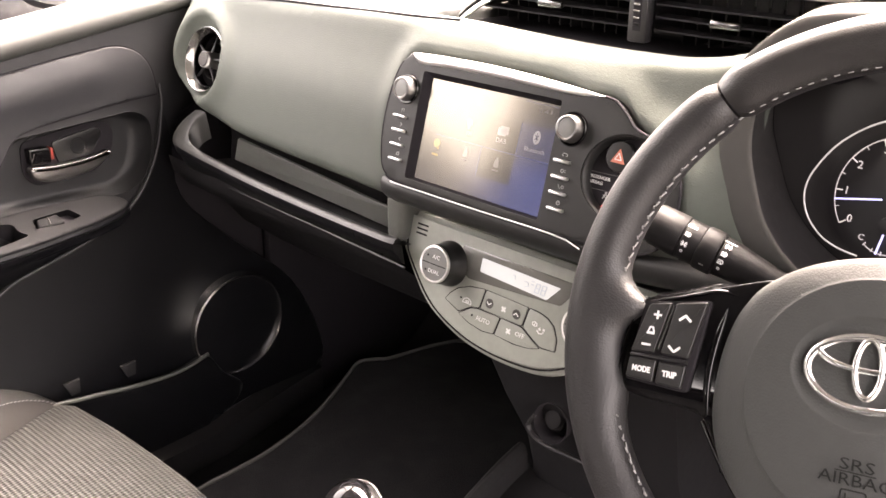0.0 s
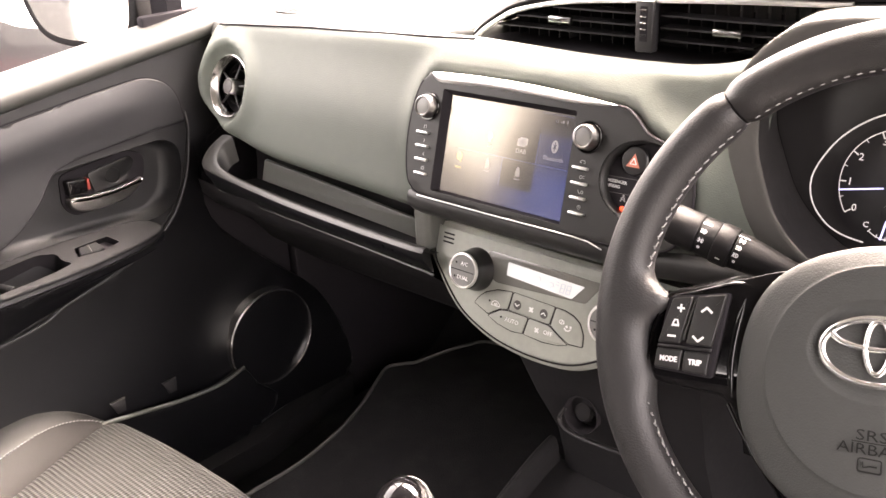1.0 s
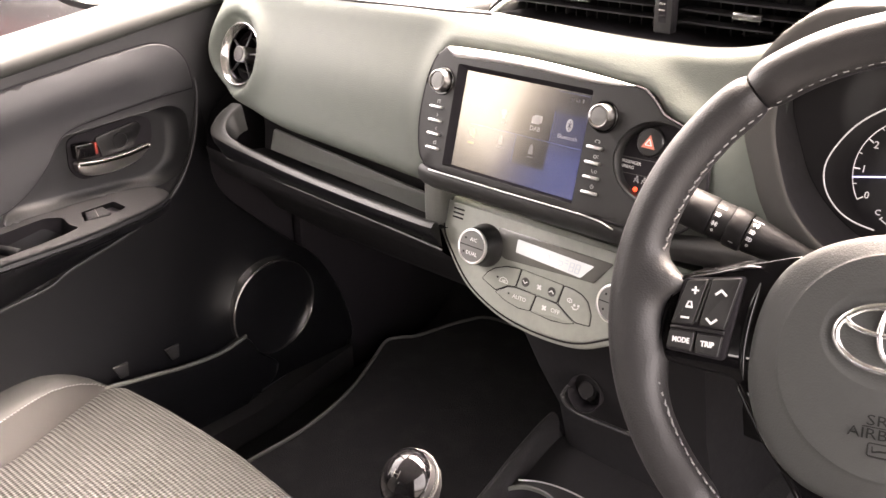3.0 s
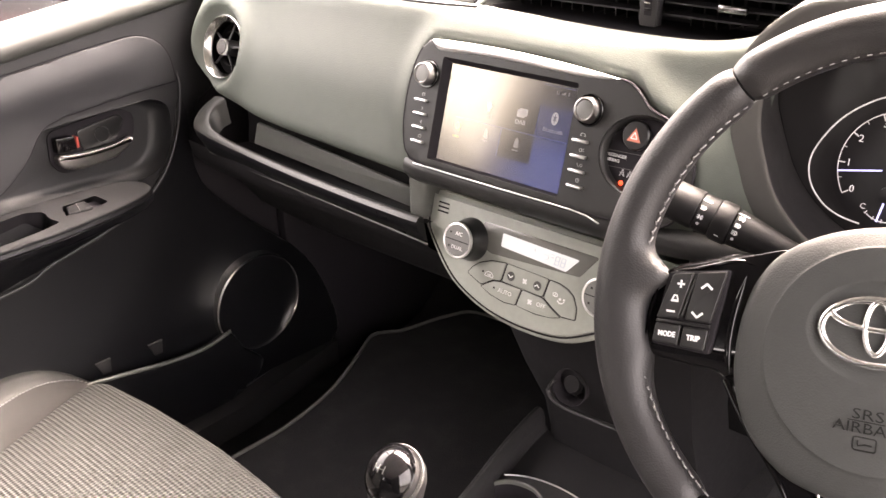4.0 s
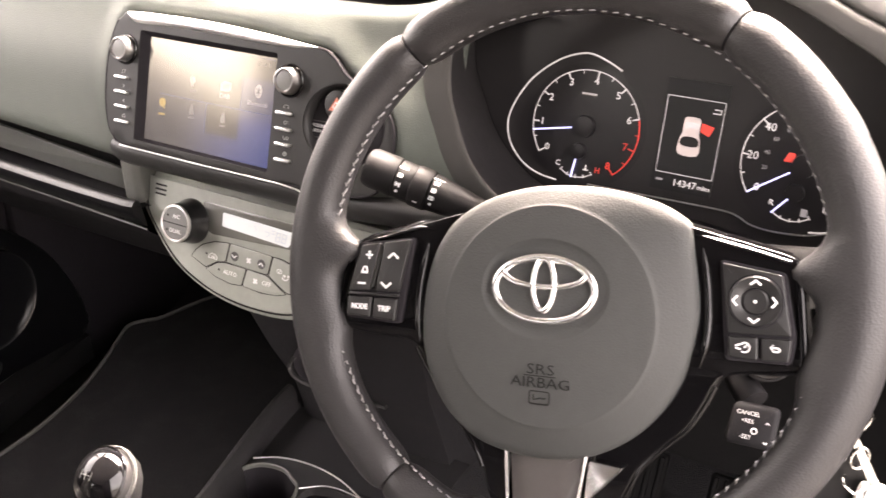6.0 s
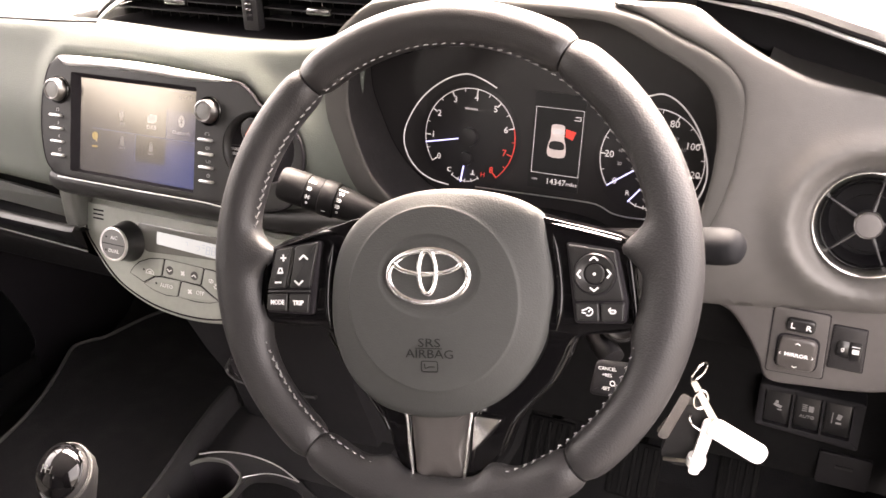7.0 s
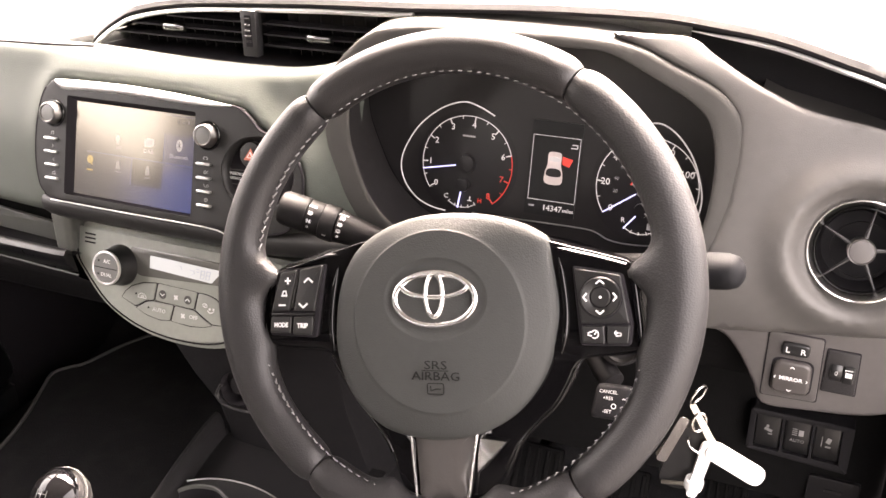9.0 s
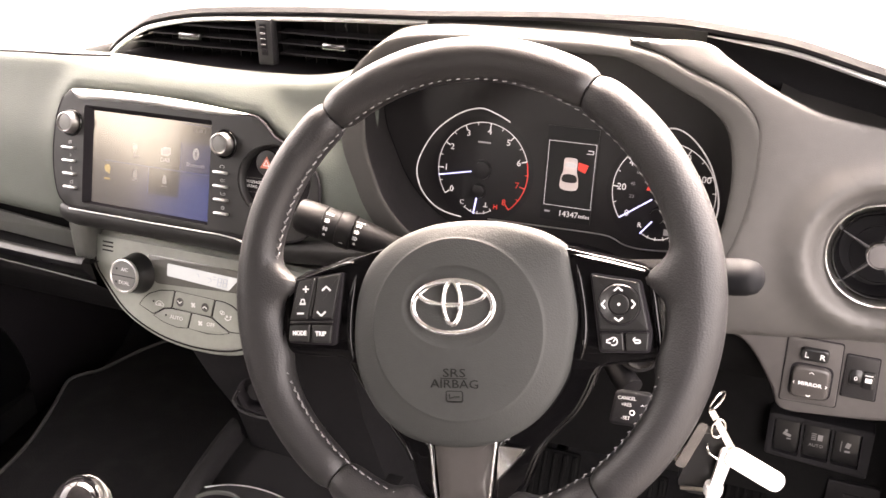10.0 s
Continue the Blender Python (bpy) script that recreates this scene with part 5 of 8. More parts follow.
part("menu_icon", merged([stroke([(-0.0535, 0.0005), (-0.0535, -0.0025), (-0.0510, -0.0025), (-0.0510, 0.0005)], IZ, 0.0006), bar(-0.0475, -0.0018, 0.0016, 0.0012, IZ), bar(-0.0450, -0.0012, 0.0016, 0.0026, IZ), bar(-0.0405, -0.0008, 0.0012, 0.0034, IZ)]), M_FAINT, unit)
text("DAB", 0.0062, T(-0.0875, -0.0352, IZ), M_ICON, unit, depth=0.00005)
text("Bluetooth", 0.0056, T(-0.0498, -0.0362, IZ), M_ICON, unit, depth=0.00005)
text("FM", 0.0056, T(-0.1252, -0.0362, IZ), M_FAINT, unit, depth=0.00005)
# silver strip along the upper edge, tapering out at both ends
upper = sorted((x, y) for x, y in U_LOOP if y > 0.012 and x < 0.03)
trim_x = np.linspace(-0.2060, 0.0125, 60)
trim_t = np.interp(trim_x, *zip(*upper)) + 0.0003
trim_b = np.interp(trim_x, *zip(*smooth_loop([(-0.2060, 0.0235), (-0.2030, 0.0200), (-0.1944, 0.0168), (-0.1612, 0.0180), (-0.1255, 0.0187), (-0.0916, 0.0184), (-0.0588, 0.0174), (-0.0279, 0.0172), (-0.0050, 0.0186), (0.0125, 0.0212)], 6, False)))
part("top_trim", loft([[(float(x), float(a + (b - a) * k), w) for x, a, b in zip(trim_x, trim_t, trim_b)] for k, w in ((0.0, -0.0040), (0.0, -0.0006), (0.06, 0.0008), (0.25, 0.0018), (0.6, 0.0022), (0.92, 0.0014), (1.0, 0.0003), (1.0, -0.001))]), M_SATIN, unit, "silver strip over the screen", 80)
part("bottom_trim", sweep([(-0.203, -0.1000, 0.0012), (-0.10, -0.1003, 0.0016), (-0.010, -0.0998, 0.0014), (0.008, -0.1010, 0.0008), (0.022, -0.1050, -0.0005)], [(a, b * 0.8) for a, b in circle(0.0007, 6)]), M_SATIN, unit, "thin chrome line")


def radio_knob(x, y, r):
    k = part("knob", lathe([(0.0, 0.0), (r * 1.06, 0.0), (r * 1.04, 0.003), (r * 1.02, 0.0062), (r * 0.97, 0.0070), (r * 0.97, 0.0088), (r * 0.92, 0.0102), (r * 0.84, 0.0106), (r * 0.77, 0.0100), (r * 0.75, 0.0090)], 48), M_LEVER, unit, "stepped silver knob")
    k.location = (x, y, 0)
    part("knob_face", lathe([(r * 0.78, 0.0088), (r * 0.74, 0.0094), (r * 0.60, 0.0097), (0.0, 0.0100)], 40), M_CAPGREY, k, "grey face")
    part("knob_base", lathe([(r * 1.30, -0.001), (r * 1.30, 0.0006), (r * 1.22, 0.0018), (r * 1.10, 0.0018), (r * 1.06, 0.0)], 40), M_GLOSS, k)
    return k


radio_knob(-0.2062, (0.9815 - 0.990) / 0.951, 0.0112)
radio_knob(-0.0118, (0.9802 - 0.990) / 0.951, 0.0112)
M_SIGN0 = mat("dim_print", (0.3, 0.3, 0.3), 0.5)
ring_sign = lambda r, n=12: [(r * math.cos(2 * math.pi * i / n), r * math.sin(2 * math.pi * i / n)) for i in range(n + 1)]
KEY_SIGNS = {-0.2075: ([[(-0.0012, -0.0016), (-0.0012, 0.0014), (0.0016, 0.0018), (0.0016, -0.0012)]], [[(-0.0008, 0.0014), (0.0008, 0.0), (-0.0008, -0.0014)]], [[(0.0008, 0.0014), (-0.0008, 0.0), (0.0008, -0.0014)]], [[(-0.0016, -0.0014), (0.0016, -0.0014), (0.0016, 0.0008), (-0.0016, 0.0008), (-0.0016, -0.0014)], [(-0.001, 0.0008), (0.0014, 0.0020)]]),
             -0.0135: ([[(-0.0028, -0.0006), (-0.0016, 0.0012), (0.0016, 0.0012), (0.0028, -0.0006)], [(-0.0026, -0.0010), (-0.0012, -0.0010)], [(0.0012, -0.0010), (0.0026, -0.0010)]], [[(x - 0.0006, y) for x, y in ring_sign(0.0014)], [(0.0018, 0.0012), (0.0028, 0.0012)], [(0.0018, -0.0006), (0.0028, -0.0006)]], [[(-0.0026, 0.0014), (-0.0018, -0.0006), (-0.0002, -0.0016)], [(x + 0.0018, y) for x, y in ring_sign(0.0012)]], [ring_sign(0.0017), [(0.0, 0.001), (0.0, 0.0), (0.0008, 0.0)]])}
for x0, zs in ((-0.2075, (0.956, 0.943, 0.930, 0.9165)), (-0.0135, (0.9535, 0.9405, 0.928, 0.915))):
    for i, z in enumerate(zs):
        y = (z - 0.990) / 0.951
        x = x0 + (0.0016 * i if x0 < -0.1 else 0.0014 * i)
        part("key", box(x, y, 0.001, 0.0165, 0.0028, 0.006, 0.0012, 2), M_SATIN, unit, "slim silver key")
        part("key_sign", moved(merged([stroke(p, 0.0, 0.0006) for p in KEY_SIGNS[x0][i]]), Matrix.Translation((x + 0.0008, y + 0.0058, 0.0003))), M_SIGN0, unit)
HC = (0.0475, (0.952 - 0.990) / 0.951, 0)
wl = ellipse(0.0, 0.0, 0.0415, 0.036, 48)
part("hazard_wall", loft([[(x * k, y * k, w) for x, y in wl] for k, w in ((1.0, -0.0012), (0.985, -0.0004), (0.955, -0.0010), (0.915, -0.0070), (0.905, -0.010))], True), M_BEZEL, unit, "black ring round the well", 60).location = HC
part("hazard_floor", prism(wl, 0.001, base=-0.0108), M_MATT, unit).location = HC
hz = part("hazard_button", lathe([(0.0, 0.0), (0.0130, 0.0), (0.0130, 0.004), (0.0118, 0.0055), (0.0, 0.0062)], 36), M_PIANO, unit, "round button with a red triangle")
hz.location = (0.0355, (0.968 - 0.990) / 0.951, -0.0095)
part("triangle", prism([(-0.0066, -0.0056), (0.0066, -0.0056), (0.0, 0.0062)], 0.0004, base=0.0060), mat("hazard_red", (0.52, 0.17, 0.12), 0.5, emit=(1, 0.3, 0.2), power=0.008), hz, "red warning triangle")
part("triangle_inner", merged([bar(0, -0.0030, 0.0062, 0.0008, 0.0066), bar(-0.0015, -0.0002, 0.0062, 0.0008, 0.0066, 60), bar(0.0015, -0.0002, 0.0062, 0.0008, 0.0066, -60)]), M_WHITE, hz)
text("PASSENGER", 0.0040, T(0.0190, -0.0440, -0.0096), M_WHITE, unit)
text("AIRBAG", 0.0040, T(0.0163, -0.0484, -0.0096), M_WHITE, unit)
part("belt_lamp", prism(ellipse(0.0293, -0.0663, 0.0022, 0.0022, 12), 0.0006, base=-0.0098), mat("red_lamp", (0.5, 0.03, 0.02), 0.4, emit=(1, 0.08, 0.03), power=0.1), unit, "small red warning lamp")
part("warning_lines", merged([bar(0.0310, -0.0395, 0.046, 0.0005, -0.0096, 2), bar(0.0310, -0.0535, 0.046, 0.0005, -0.0096, 2)]), M_KNOB, unit)
for x in (0.0285, 0.0360):
    part("warning_sign", merged([bar(x, -0.0552, 0.0018, 0.0018, -0.0096), stroke([(x - 0.0022, -0.0602), (x - 0.0010, -0.0568), (x + 0.0010, -0.0568), (x + 0.0022, -0.0602)], -0.0096, 0.0008), stroke([(x - 0.0022, -0.0570), (x + 0.0020, -0.0600)], -0.0096, 0.0006)]), M_SIGN0, unit)

# rounded black lip under the unit, down to the climate panel
lip_low = []
for z, y in ((0.8965, 0.1300), (0.8925, 0.1235), (0.8885, 0.1210), (0.8830, 0.1210), (0.8770, 0.1235), (0.8710, 0.1290), (0.8660, 0.1380), (0.8600, 0.1580)):
    lip_low.append([(x, y + 0.25 * max(0.0, -0.21 - x), z + 0.10 * max(0.0, x - 0.05)) for x in np.linspace(-0.224, 0.19, 28)])
part("lower_lip", loft(lip_low), M_BEZEL, dash, "black rounded lip")
# added near-black panel that stands for the shade round the column
part("column_shade", loft([[(0.105, 0.1385, 0.925), (0.14, 0.1365, 0.926), (0.17, 0.133, 0.918), (0.21, 0.130, 0.903), (0.30, 0.128, 0.893)], [(0.105, 0.131, 0.90), (0.14, 0.130, 0.90), (0.17, 0.128, 0.897), (0.21, 0.127, 0.888), (0.30, 0.127, 0.88)], [(0.105, 0.131, 0.78), (0.14, 0.131, 0.78), (0.17, 0.131, 0.78), (0.21, 0.131, 0.78), (0.30, 0.131, 0.78)]]), M_RUBBERSHADE, dash, "black panel added for the shade round the steering column")

# ---- climate panel ----
clim = empty("climate_panel", "grey half-moon climate control panel with a display", "climate control", AC)
AC_OUT = [(-0.2195, 0.8535), (-0.217, 0.823), (-0.203, 0.803), (-0.176, 0.776), (-0.150, 0.7605), (-0.110, 0.748), (-0.062, 0.744), (-0.015, 0.749), (0.020, 0.765), (0.050, 0.785), (0.072, 0.808), (0.081, 0.83), (0.083, 0.8535)]
AC_L = smooth_loop([(x, (z - 0.820) / 0.96) for x, z in AC_OUT], 5, False)
part("housing", sheet(AC_L, (), None, 0.012, 0.07, 0.006), M_GREY, clim, "grey half-moon housing")
part("face", prism(smooth_loop([(-0.068 + (x + 0.068) * 0.915, (z - 0.0035 - 0.820) / 0.96 * (0.86 if z < 0.82 else 1.0) - 0.0) for x, z in AC_OUT], 5, False), 0.0016, 0.0008, base=0.0), M_GREY, clim, "flat grey face")
FACE_LINE = smooth_loop([(-0.068 + (x + 0.068) * 0.925, (z - 0.0035 - 0.820) / 0.96 * (0.885 if z < 0.82 else 1.0)) for x, z in AC_OUT], 5, False)
part("face_line", sweep([(x, y, 0.0008) for x, y in FACE_LINE], circle(0.0009, 6)), M_MATT, clim)
M_LCD = mat("display_glass", (0.40, 0.43, 0.44), 0.16, coat=1.0, vary=0.03, emit=(0.78, 0.86, 0.92), power=0.019)
M_SURROUND = mat("display_surround", (0.115, 0.116, 0.107), 0.20, coat=0.6, vary=0.04)
M_DIGIT = mat("lcd_digit", (0.27, 0.31, 0.36), 0.3, emit=(0.5, 0.6, 0.7), power=0.006)
part("display_frame", prism(round_poly([(-0.1330, 0.0195), (0.0070, 0.0200), (-0.0100, -0.0040), (-0.1180, -0.0110), (-0.1300, -0.0060)], 0.003), 0.0014, 0.0005, base=0.0008), M_SURROUND, clim, "glossy grey display surround")
part("display", prism(round_poly([(-0.1060, 0.0138), (-0.0130, 0.0118), (-0.0256, -0.0032), (-0.1060, 0.0000)], 0.0016), 0.0006, base=0.0020), M_LCD, clim, "pale lit display")


def digit(x, y, segs, h=0.0085):
    """A seven-segment figure."""
    w2, h2 = h * 0.26, h / 2
    lines = {"a": ((-w2, h2), (w2, h2)), "b": ((w2, h2), (w2, 0)), "c": ((w2, 0), (w2, -h2)), "d": ((-w2, -h2), (w2, -h2)), "e": ((-w2, 0), (-w2, -h2)), "f": ((-w2, h2), (-w2, 0)), "g": ((-w2, 0), (w2, 0))}
    return merged([stroke([(x + px_ + 0.12 * py_, y + py_) for px_, py_ in lines[c]], 0.0027, 0.0009) for c in segs])


part("digits", merged([stroke([(-0.0672, 0.0085), (-0.0650, 0.0085), (-0.0640, 0.0050)], 0.0027, 0.0007), stroke([(-0.0535, 0.0065), (-0.0490, 0.0065), (-0.0480, 0.0035), (-0.0520, 0.0015)], 0.0027, 0.0007), digit(-0.0375, 0.0042, "abcdefg"), digit(-0.0305, 0.0042, "abcdefg"), digit(-0.0440, 0.0060, "ag", 0.0060)]), M_DIGIT, clim)


def climate_key(pts, nm="button"):
    c = Vector((sum(p[0] for p in pts) / len(pts), sum(p[1] for p in pts) / len(pts)))
    rim = [tuple(Vector(p) + (Vector(p) - c).normalized() * 0.0008) for p in pts]
    small = [tuple(Vector(p) - (Vector(p) - c).normalized() * 0.0004) for p in pts]
    part("button_gap", prism(round_poly(rim, 0.002), 0.0004, base=0.0014), M_MATT, clim)
    return part(nm, prism(round_poly(small, 0.002), 0.0018, 0.0007, base=0.0010), M_GREY, clim)


climate_key([(-0.1420, -0.0385), (-0.1370, -0.0310), (-0.1290, -0.0240), (-0.1146, -0.0179), (-0.0953, -0.0150), (-0.0985, -0.0345), (-0.1079, -0.0362), (-0.1223, -0.0455)])
climate_key([(-0.0940, -0.0150), (-0.0425, -0.0160), (-0.0460, -0.0350), (-0.0970, -0.0343)])
climate_key([(-0.0414, -0.0162), (-0.0300, -0.0166), (-0.0200, -0.0190), (-0.0119, -0.0240), (-0.0060, -0.0345), (-0.0050, -0.0460), (-0.0210, -0.0475), (-0.0320, -0.0425), (-0.0445, -0.0352)])
climate_key([(-0.1223, -0.0472), (-0.1079, -0.0377), (-0.0985, -0.0356), (-0.0722, -0.0358), (-0.0758, -0.0534), (-0.0900, -0.0550), (-0.1080, -0.0525)])
climate_key([(-0.0710, -0.0358), (-0.0460, -0.0362), (-0.0335, -0.0432), (-0.0220, -0.0488), (-0.0330, -0.0525), (-0.0500, -0.0545), (-0.0745, -0.0536)])
AZ = 0.0031
cy = lambda z: (z - 0.820) / 0.96
text("AUTO", 0.0062, T(-0.0905, -0.0445, AZ), M_WHITE, clim)
text("OFF", 0.0062, T(-0.0455, -0.0440, AZ), M_WHITE, clim)
blades = lambda x, y, r: merged([bar(x + r * 0.55 * math.cos(radians(a)), y + r * 0.55 * math.sin(radians(a)), r * 0.95, r * 0.62, AZ, a + 25) for a in (45, 135, 225, 315)])
part("sign", blades(-0.0693, -0.0263, 0.0030), M_WHITE, clim, "fan symbol")
part("sign", blades(-0.0590, -0.0446, 0.0030), M_WHITE, clim, "fan symbol")
part("sign", merged([stroke([(-0.1190, -0.0340), (-0.1180, -0.0312), (-0.1150, -0.0295), (-0.1110, -0.0300), (-0.1085, -0.0325), (-0.1085, -0.0345), (-0.1190, -0.0345)], AZ, 0.0008), stroke([(-0.1155, -0.0325), (-0.1120, -0.0318), (-0.1115, -0.0334), (-0.1150, -0.0334)], AZ, 0.0008)]), M_WHITE, clim, "recirculation symbol")
part("sign", merged([stroke([(-0.0345, -0.0270), (-0.0320, -0.0258), (-0.0295, -0.0268), (-0.0290, -0.0290), (-0.0315, -0.0300), (-0.0340, -0.0292), (-0.0345, -0.0270)], AZ, 0.0008), bar(-0.0318, -0.0282, 0.0035, 0.0008, AZ, 60), stroke([(-0.0280, -0.0330), (-0.0255, -0.0350), (-0.0225, -0.0345)], AZ, 0.0012), bar(-0.0255, -0.0310, 0.0024, 0.0024, AZ, 30), bar(-0.0208, -0.0305, 0.0022, 0.0022, AZ), stroke([(-0.0225, -0.0345), (-0.0205, -0.0325)], AZ, 0.0010)]), M_WHITE, clim, "airflow symbol")
for x, d in ((-0.0868, 180), (-0.0539, 0)):
    part("dimple", lathe([(0.0, 0.0001), (0.0030, 0.0002), (0.0043, 0.0006), (0.0048, 0.0002)], 28), M_KNOB, clim, "round dimple").location = (x, -0.0262, AZ - 0.0002)
    part("sign", chevron(x, -0.0262, 0.0030, AZ + 0.0006, d), M_WHITE, clim)
for x, y in ((-0.1221, -0.0312), (-0.1047, -0.0437)):
    part("lamp", lathe([(0.0, 0.0003), (0.0011, 0.0003), (0.0011, 0.0)], 14), M_MATT, clim, "small dark lamp").location = (x, y, AZ - 0.0003)
part("grille", merged([bar(-0.189, cy(0.8435 - 0.0045 * k), 0.0145, 0.0017, 0.0018, 0, 0.0008) for k in range(3)]), M_MATT, clim, "three dark slots")


def climate_knob(x, z, labels):
    k = part("knob", lathe([(0.0, 0.0), (0.0245, 0.0), (0.0240, 0.004), (0.0222, 0.0065), (0.0210, 0.016), (0.0202, 0.0215), (0.0195, 0.0225)], 48), M_PIANO, clim, "black knob with a chrome rim")
    k.location, k.scale = (x, cy(z), 0.0012), (0.94, 0.94, 1.0)
    part("knob_ring", lathe([(0.0197, 0.0210), (0.0202, 0.0228), (0.0196, 0.0245), (0.0182, 0.0248), (0.0172, 0.0238)], 48), M_SATIN, k, "chrome rim")
    part("knob_face", lathe([(0.0174, 0.0230), (0.0172, 0.0242), (0.0, 0.0246)], 40), M_CAPGREY, k)
    part("knob_split", box(0, 0, 0.0246, 0.032, 0.0008, 0.0006), M_MATT, k)
    for i, s in enumerate(labels):
        text(s, 0.006, T(0.002, 0.0078 - 0.0155 * i, 0.0250), M_WHITE, k)
    part("knob_dots", merged([bar(-0.0095, 0.0078, 0.0020, 0.0020, 0.0250), bar(-0.0095, -0.0077, 0.0020, 0.0020, 0.0250)]), M_MATT, k)
    return k


climate_knob(-0.1455, 0.8165, ("A/C", "DUAL"))
climate_knob(0.0275, 0.8100, ())

# ---- instrument cluster ----
clus = empty("instrument_cluster", "black instrument cluster with two dials and a small display", "instrument cluster", CL)
M_DIAL = mat("dial_black", (0.013, 0.0118, 0.0130), 0.30, vary=0.1, spec=0.4)
M_CLUSTER = mat("cluster_face", (0.014, 0.0127, 0.0134), 0.35, spec=0.45)
# silver given a weak glow in place of the light it catches
M_RINGGLOW = mat("dial_ring_glow", (0.4, 0.4, 0.41), 0.4, emit=(0.9, 0.9, 0.95), power=0.016)
M_LINE = mat("dial_print", (0.45, 0.45, 0.46), 0.6, emit=(0.95, 0.95, 1.0), power=0.018)
M_DRED = mat("dial_red", (0.5, 0.04, 0.03), 0.5, emit=(1.0, 0.10, 0.08), power=0.016)
M_NEEDLE = mat("needle", (0.5, 0.55, 0.8), 0.4, emit=(0.42, 0.45, 1.0), power=0.07)
part("face", prism([(x, (z - 0.95) / 0.978) for x, z in GLASSO], 0.002, base=-0.004), M_CLUSTER, clus)
clz = lambda z: (z - 0.950) / 0.978


def arc_bar(cx, cy_, r, a0, a1, wdt, w, n=60):
    rows = []
    for i in range(n + 1):
        a = radians(a0 + (a1 - a0) * i / n)
        rows.append([(cx + (r - wdt / 2) * math.cos(a), cy_ + (r - wdt / 2) * math.sin(a), w), (cx + (r + wdt / 2) * math.cos(a), cy_ + (r + wdt / 2) * math.sin(a), w)])
    return loft(rows)


def tick(cx, cy_, r, a, ln, wd, w):
    return moved(box(r - ln / 2, 0, 0, ln, wd, 0.0003), Matrix.Translation((cx, cy_, w)) @ Matrix.Rotation(radians(a), 4, "Z"))


def gauge(cx, marks, red_from, value, label_size, small):
    g = part("dial", lathe([(0.0, 0.0), (0.0475, 0.0), (0.0480, 0.0006), (0.0, 0.0008)], 56), M_DIAL, clus, "black dial with white figures")
    g.location = (cx, clz(0.9545), -0.0018)
    g.scale = (1.085, 1.085, 1.0)
    a0, sweep_deg, n = 216.0, 266.0, len(marks) - 1
    white, red = [], []
    ar = a0 - sweep_deg * red_from / n
    white.append(arc_bar(0, 0, 0.0428, a0, ar, 0.0007, 0.0013))
    if red_from < n:
        red.append(arc_bar(0, 0, 0.0428, ar, a0 - sweep_deg, 0.0008, 0.0013))
    for i in range(2 * n + 1):
        a = a0 - sweep_deg * i / (2 * n)
        (red if i / 2 > red_from else white).append(tick(0, 0, 0.043, a, 0.0052 if i % 2 == 0 else 0.003, 0.0009 if i % 2 == 0 else 0.0006, 0.0014))
    part("scale", merged(white), M_LINE, g)
    if red:
        part("red_scale", merged(red), M_DRED, g)
    for i, s in enumerate(marks):
        if s:
            a = radians(a0 - sweep_deg * i / n)
            text(s, label_size, T(0.0352 * math.cos(a), 0.0352 * math.sin(a), 0.0014), M_DRED if i > red_from else M_LINE, g, name="figure")
    nd = a0 - sweep_deg * value / n
    part("needle", moved(merged([box(0.026, 0, 0, 0.032, 0.0011, 0.001)]), Matrix.Translation((0, 0, 0.004)) @ Matrix.Rotation(radians(nd), 4, "Z")), M_NEEDLE, g, "pale blue lit needle")
    part("hub", lathe([(0.0085, 0.001), (0.0080, 0.0055), (0.0, 0.006)], 32), M_DIAL, g)
    # small gauge at the foot of the dial
    part("small_scale", merged([arc_bar(-0.002, -0.0195, 0.0205, 232, 308, 0.0007, 0.0016, 20)] + [tick(-0.002, -0.0195, 0.0215, a, 0.003, 0.0007, 0.0016) for a in (232, 251, 270, 289, 308)]), M_LINE, g)
    part("small_needle", moved(box(0.013, 0, 0, 0.016, 0.0012, 0.001), Matrix.Translation((-0.002, -0.0195, 0.004)) @ Matrix.Rotation(radians(small), 4, "Z")), M_NEEDLE, g)
    part("small_hub", lathe([(0.0065, 0.001), (0.006, 0.005), (0.0, 0.0055)], 28), M_DIAL, g).location = (-0.002, -0.0195, 0)
    return g


g1 = gauge(0.2255, ["0", "1", "2", "3", "4", "5", "6", "7", "8"], 6, 0.72, 0.0078, 262)
text("C", 0.006, T(-0.0175, -0.0315, 0.0016), M_LINE, g1, name="figure")
text("H", 0.006, T(0.0150, -0.0320, 0.0016), M_DRED, g1, name="figure")
part("rpm_sign", bar(0.0, 0.0250, 0.012, 0.0016, 0.0014), M_ICON, g1)
part("lamp_sign", merged([bar(0.0055, -0.033, 0.004, 0.0008, 0.0016), bar(0.0055, -0.0312, 0.0009, 0.004, 0.0016)]), M_LINE, g1)
g2 = gauge(0.4010, ["0", "20", "40", "60", "80", "100", "120", "140"], 7, 0.0, 0.0080, 232)
text("R", 0.006, T(-0.0165, -0.0295, 0.0016), M_LINE, g2, name="figure")
part("fuel_sign", merged([bar(0.0065, -0.0325, 0.0045, 0.0055, 0.0016)]), M_ICON, g2)
part("belt_sign", prism([(-0.014, 0.001), (-0.005, 0.001), (-0.0075, 0.0075), (-0.0115, 0.0075)], 0.0004, base=0.0014), M_DRED, g2, "red seat belt lamp")
for km in range(20, 220, 20):
    a = radians(216.0 - 266.0 * km / 1.609 / 140)
    text(str(km), 0.0042, T(0.0265 * math.cos(a), 0.0265 * math.sin(a), 0.0014), M_ICON, g2, name="small_figure")
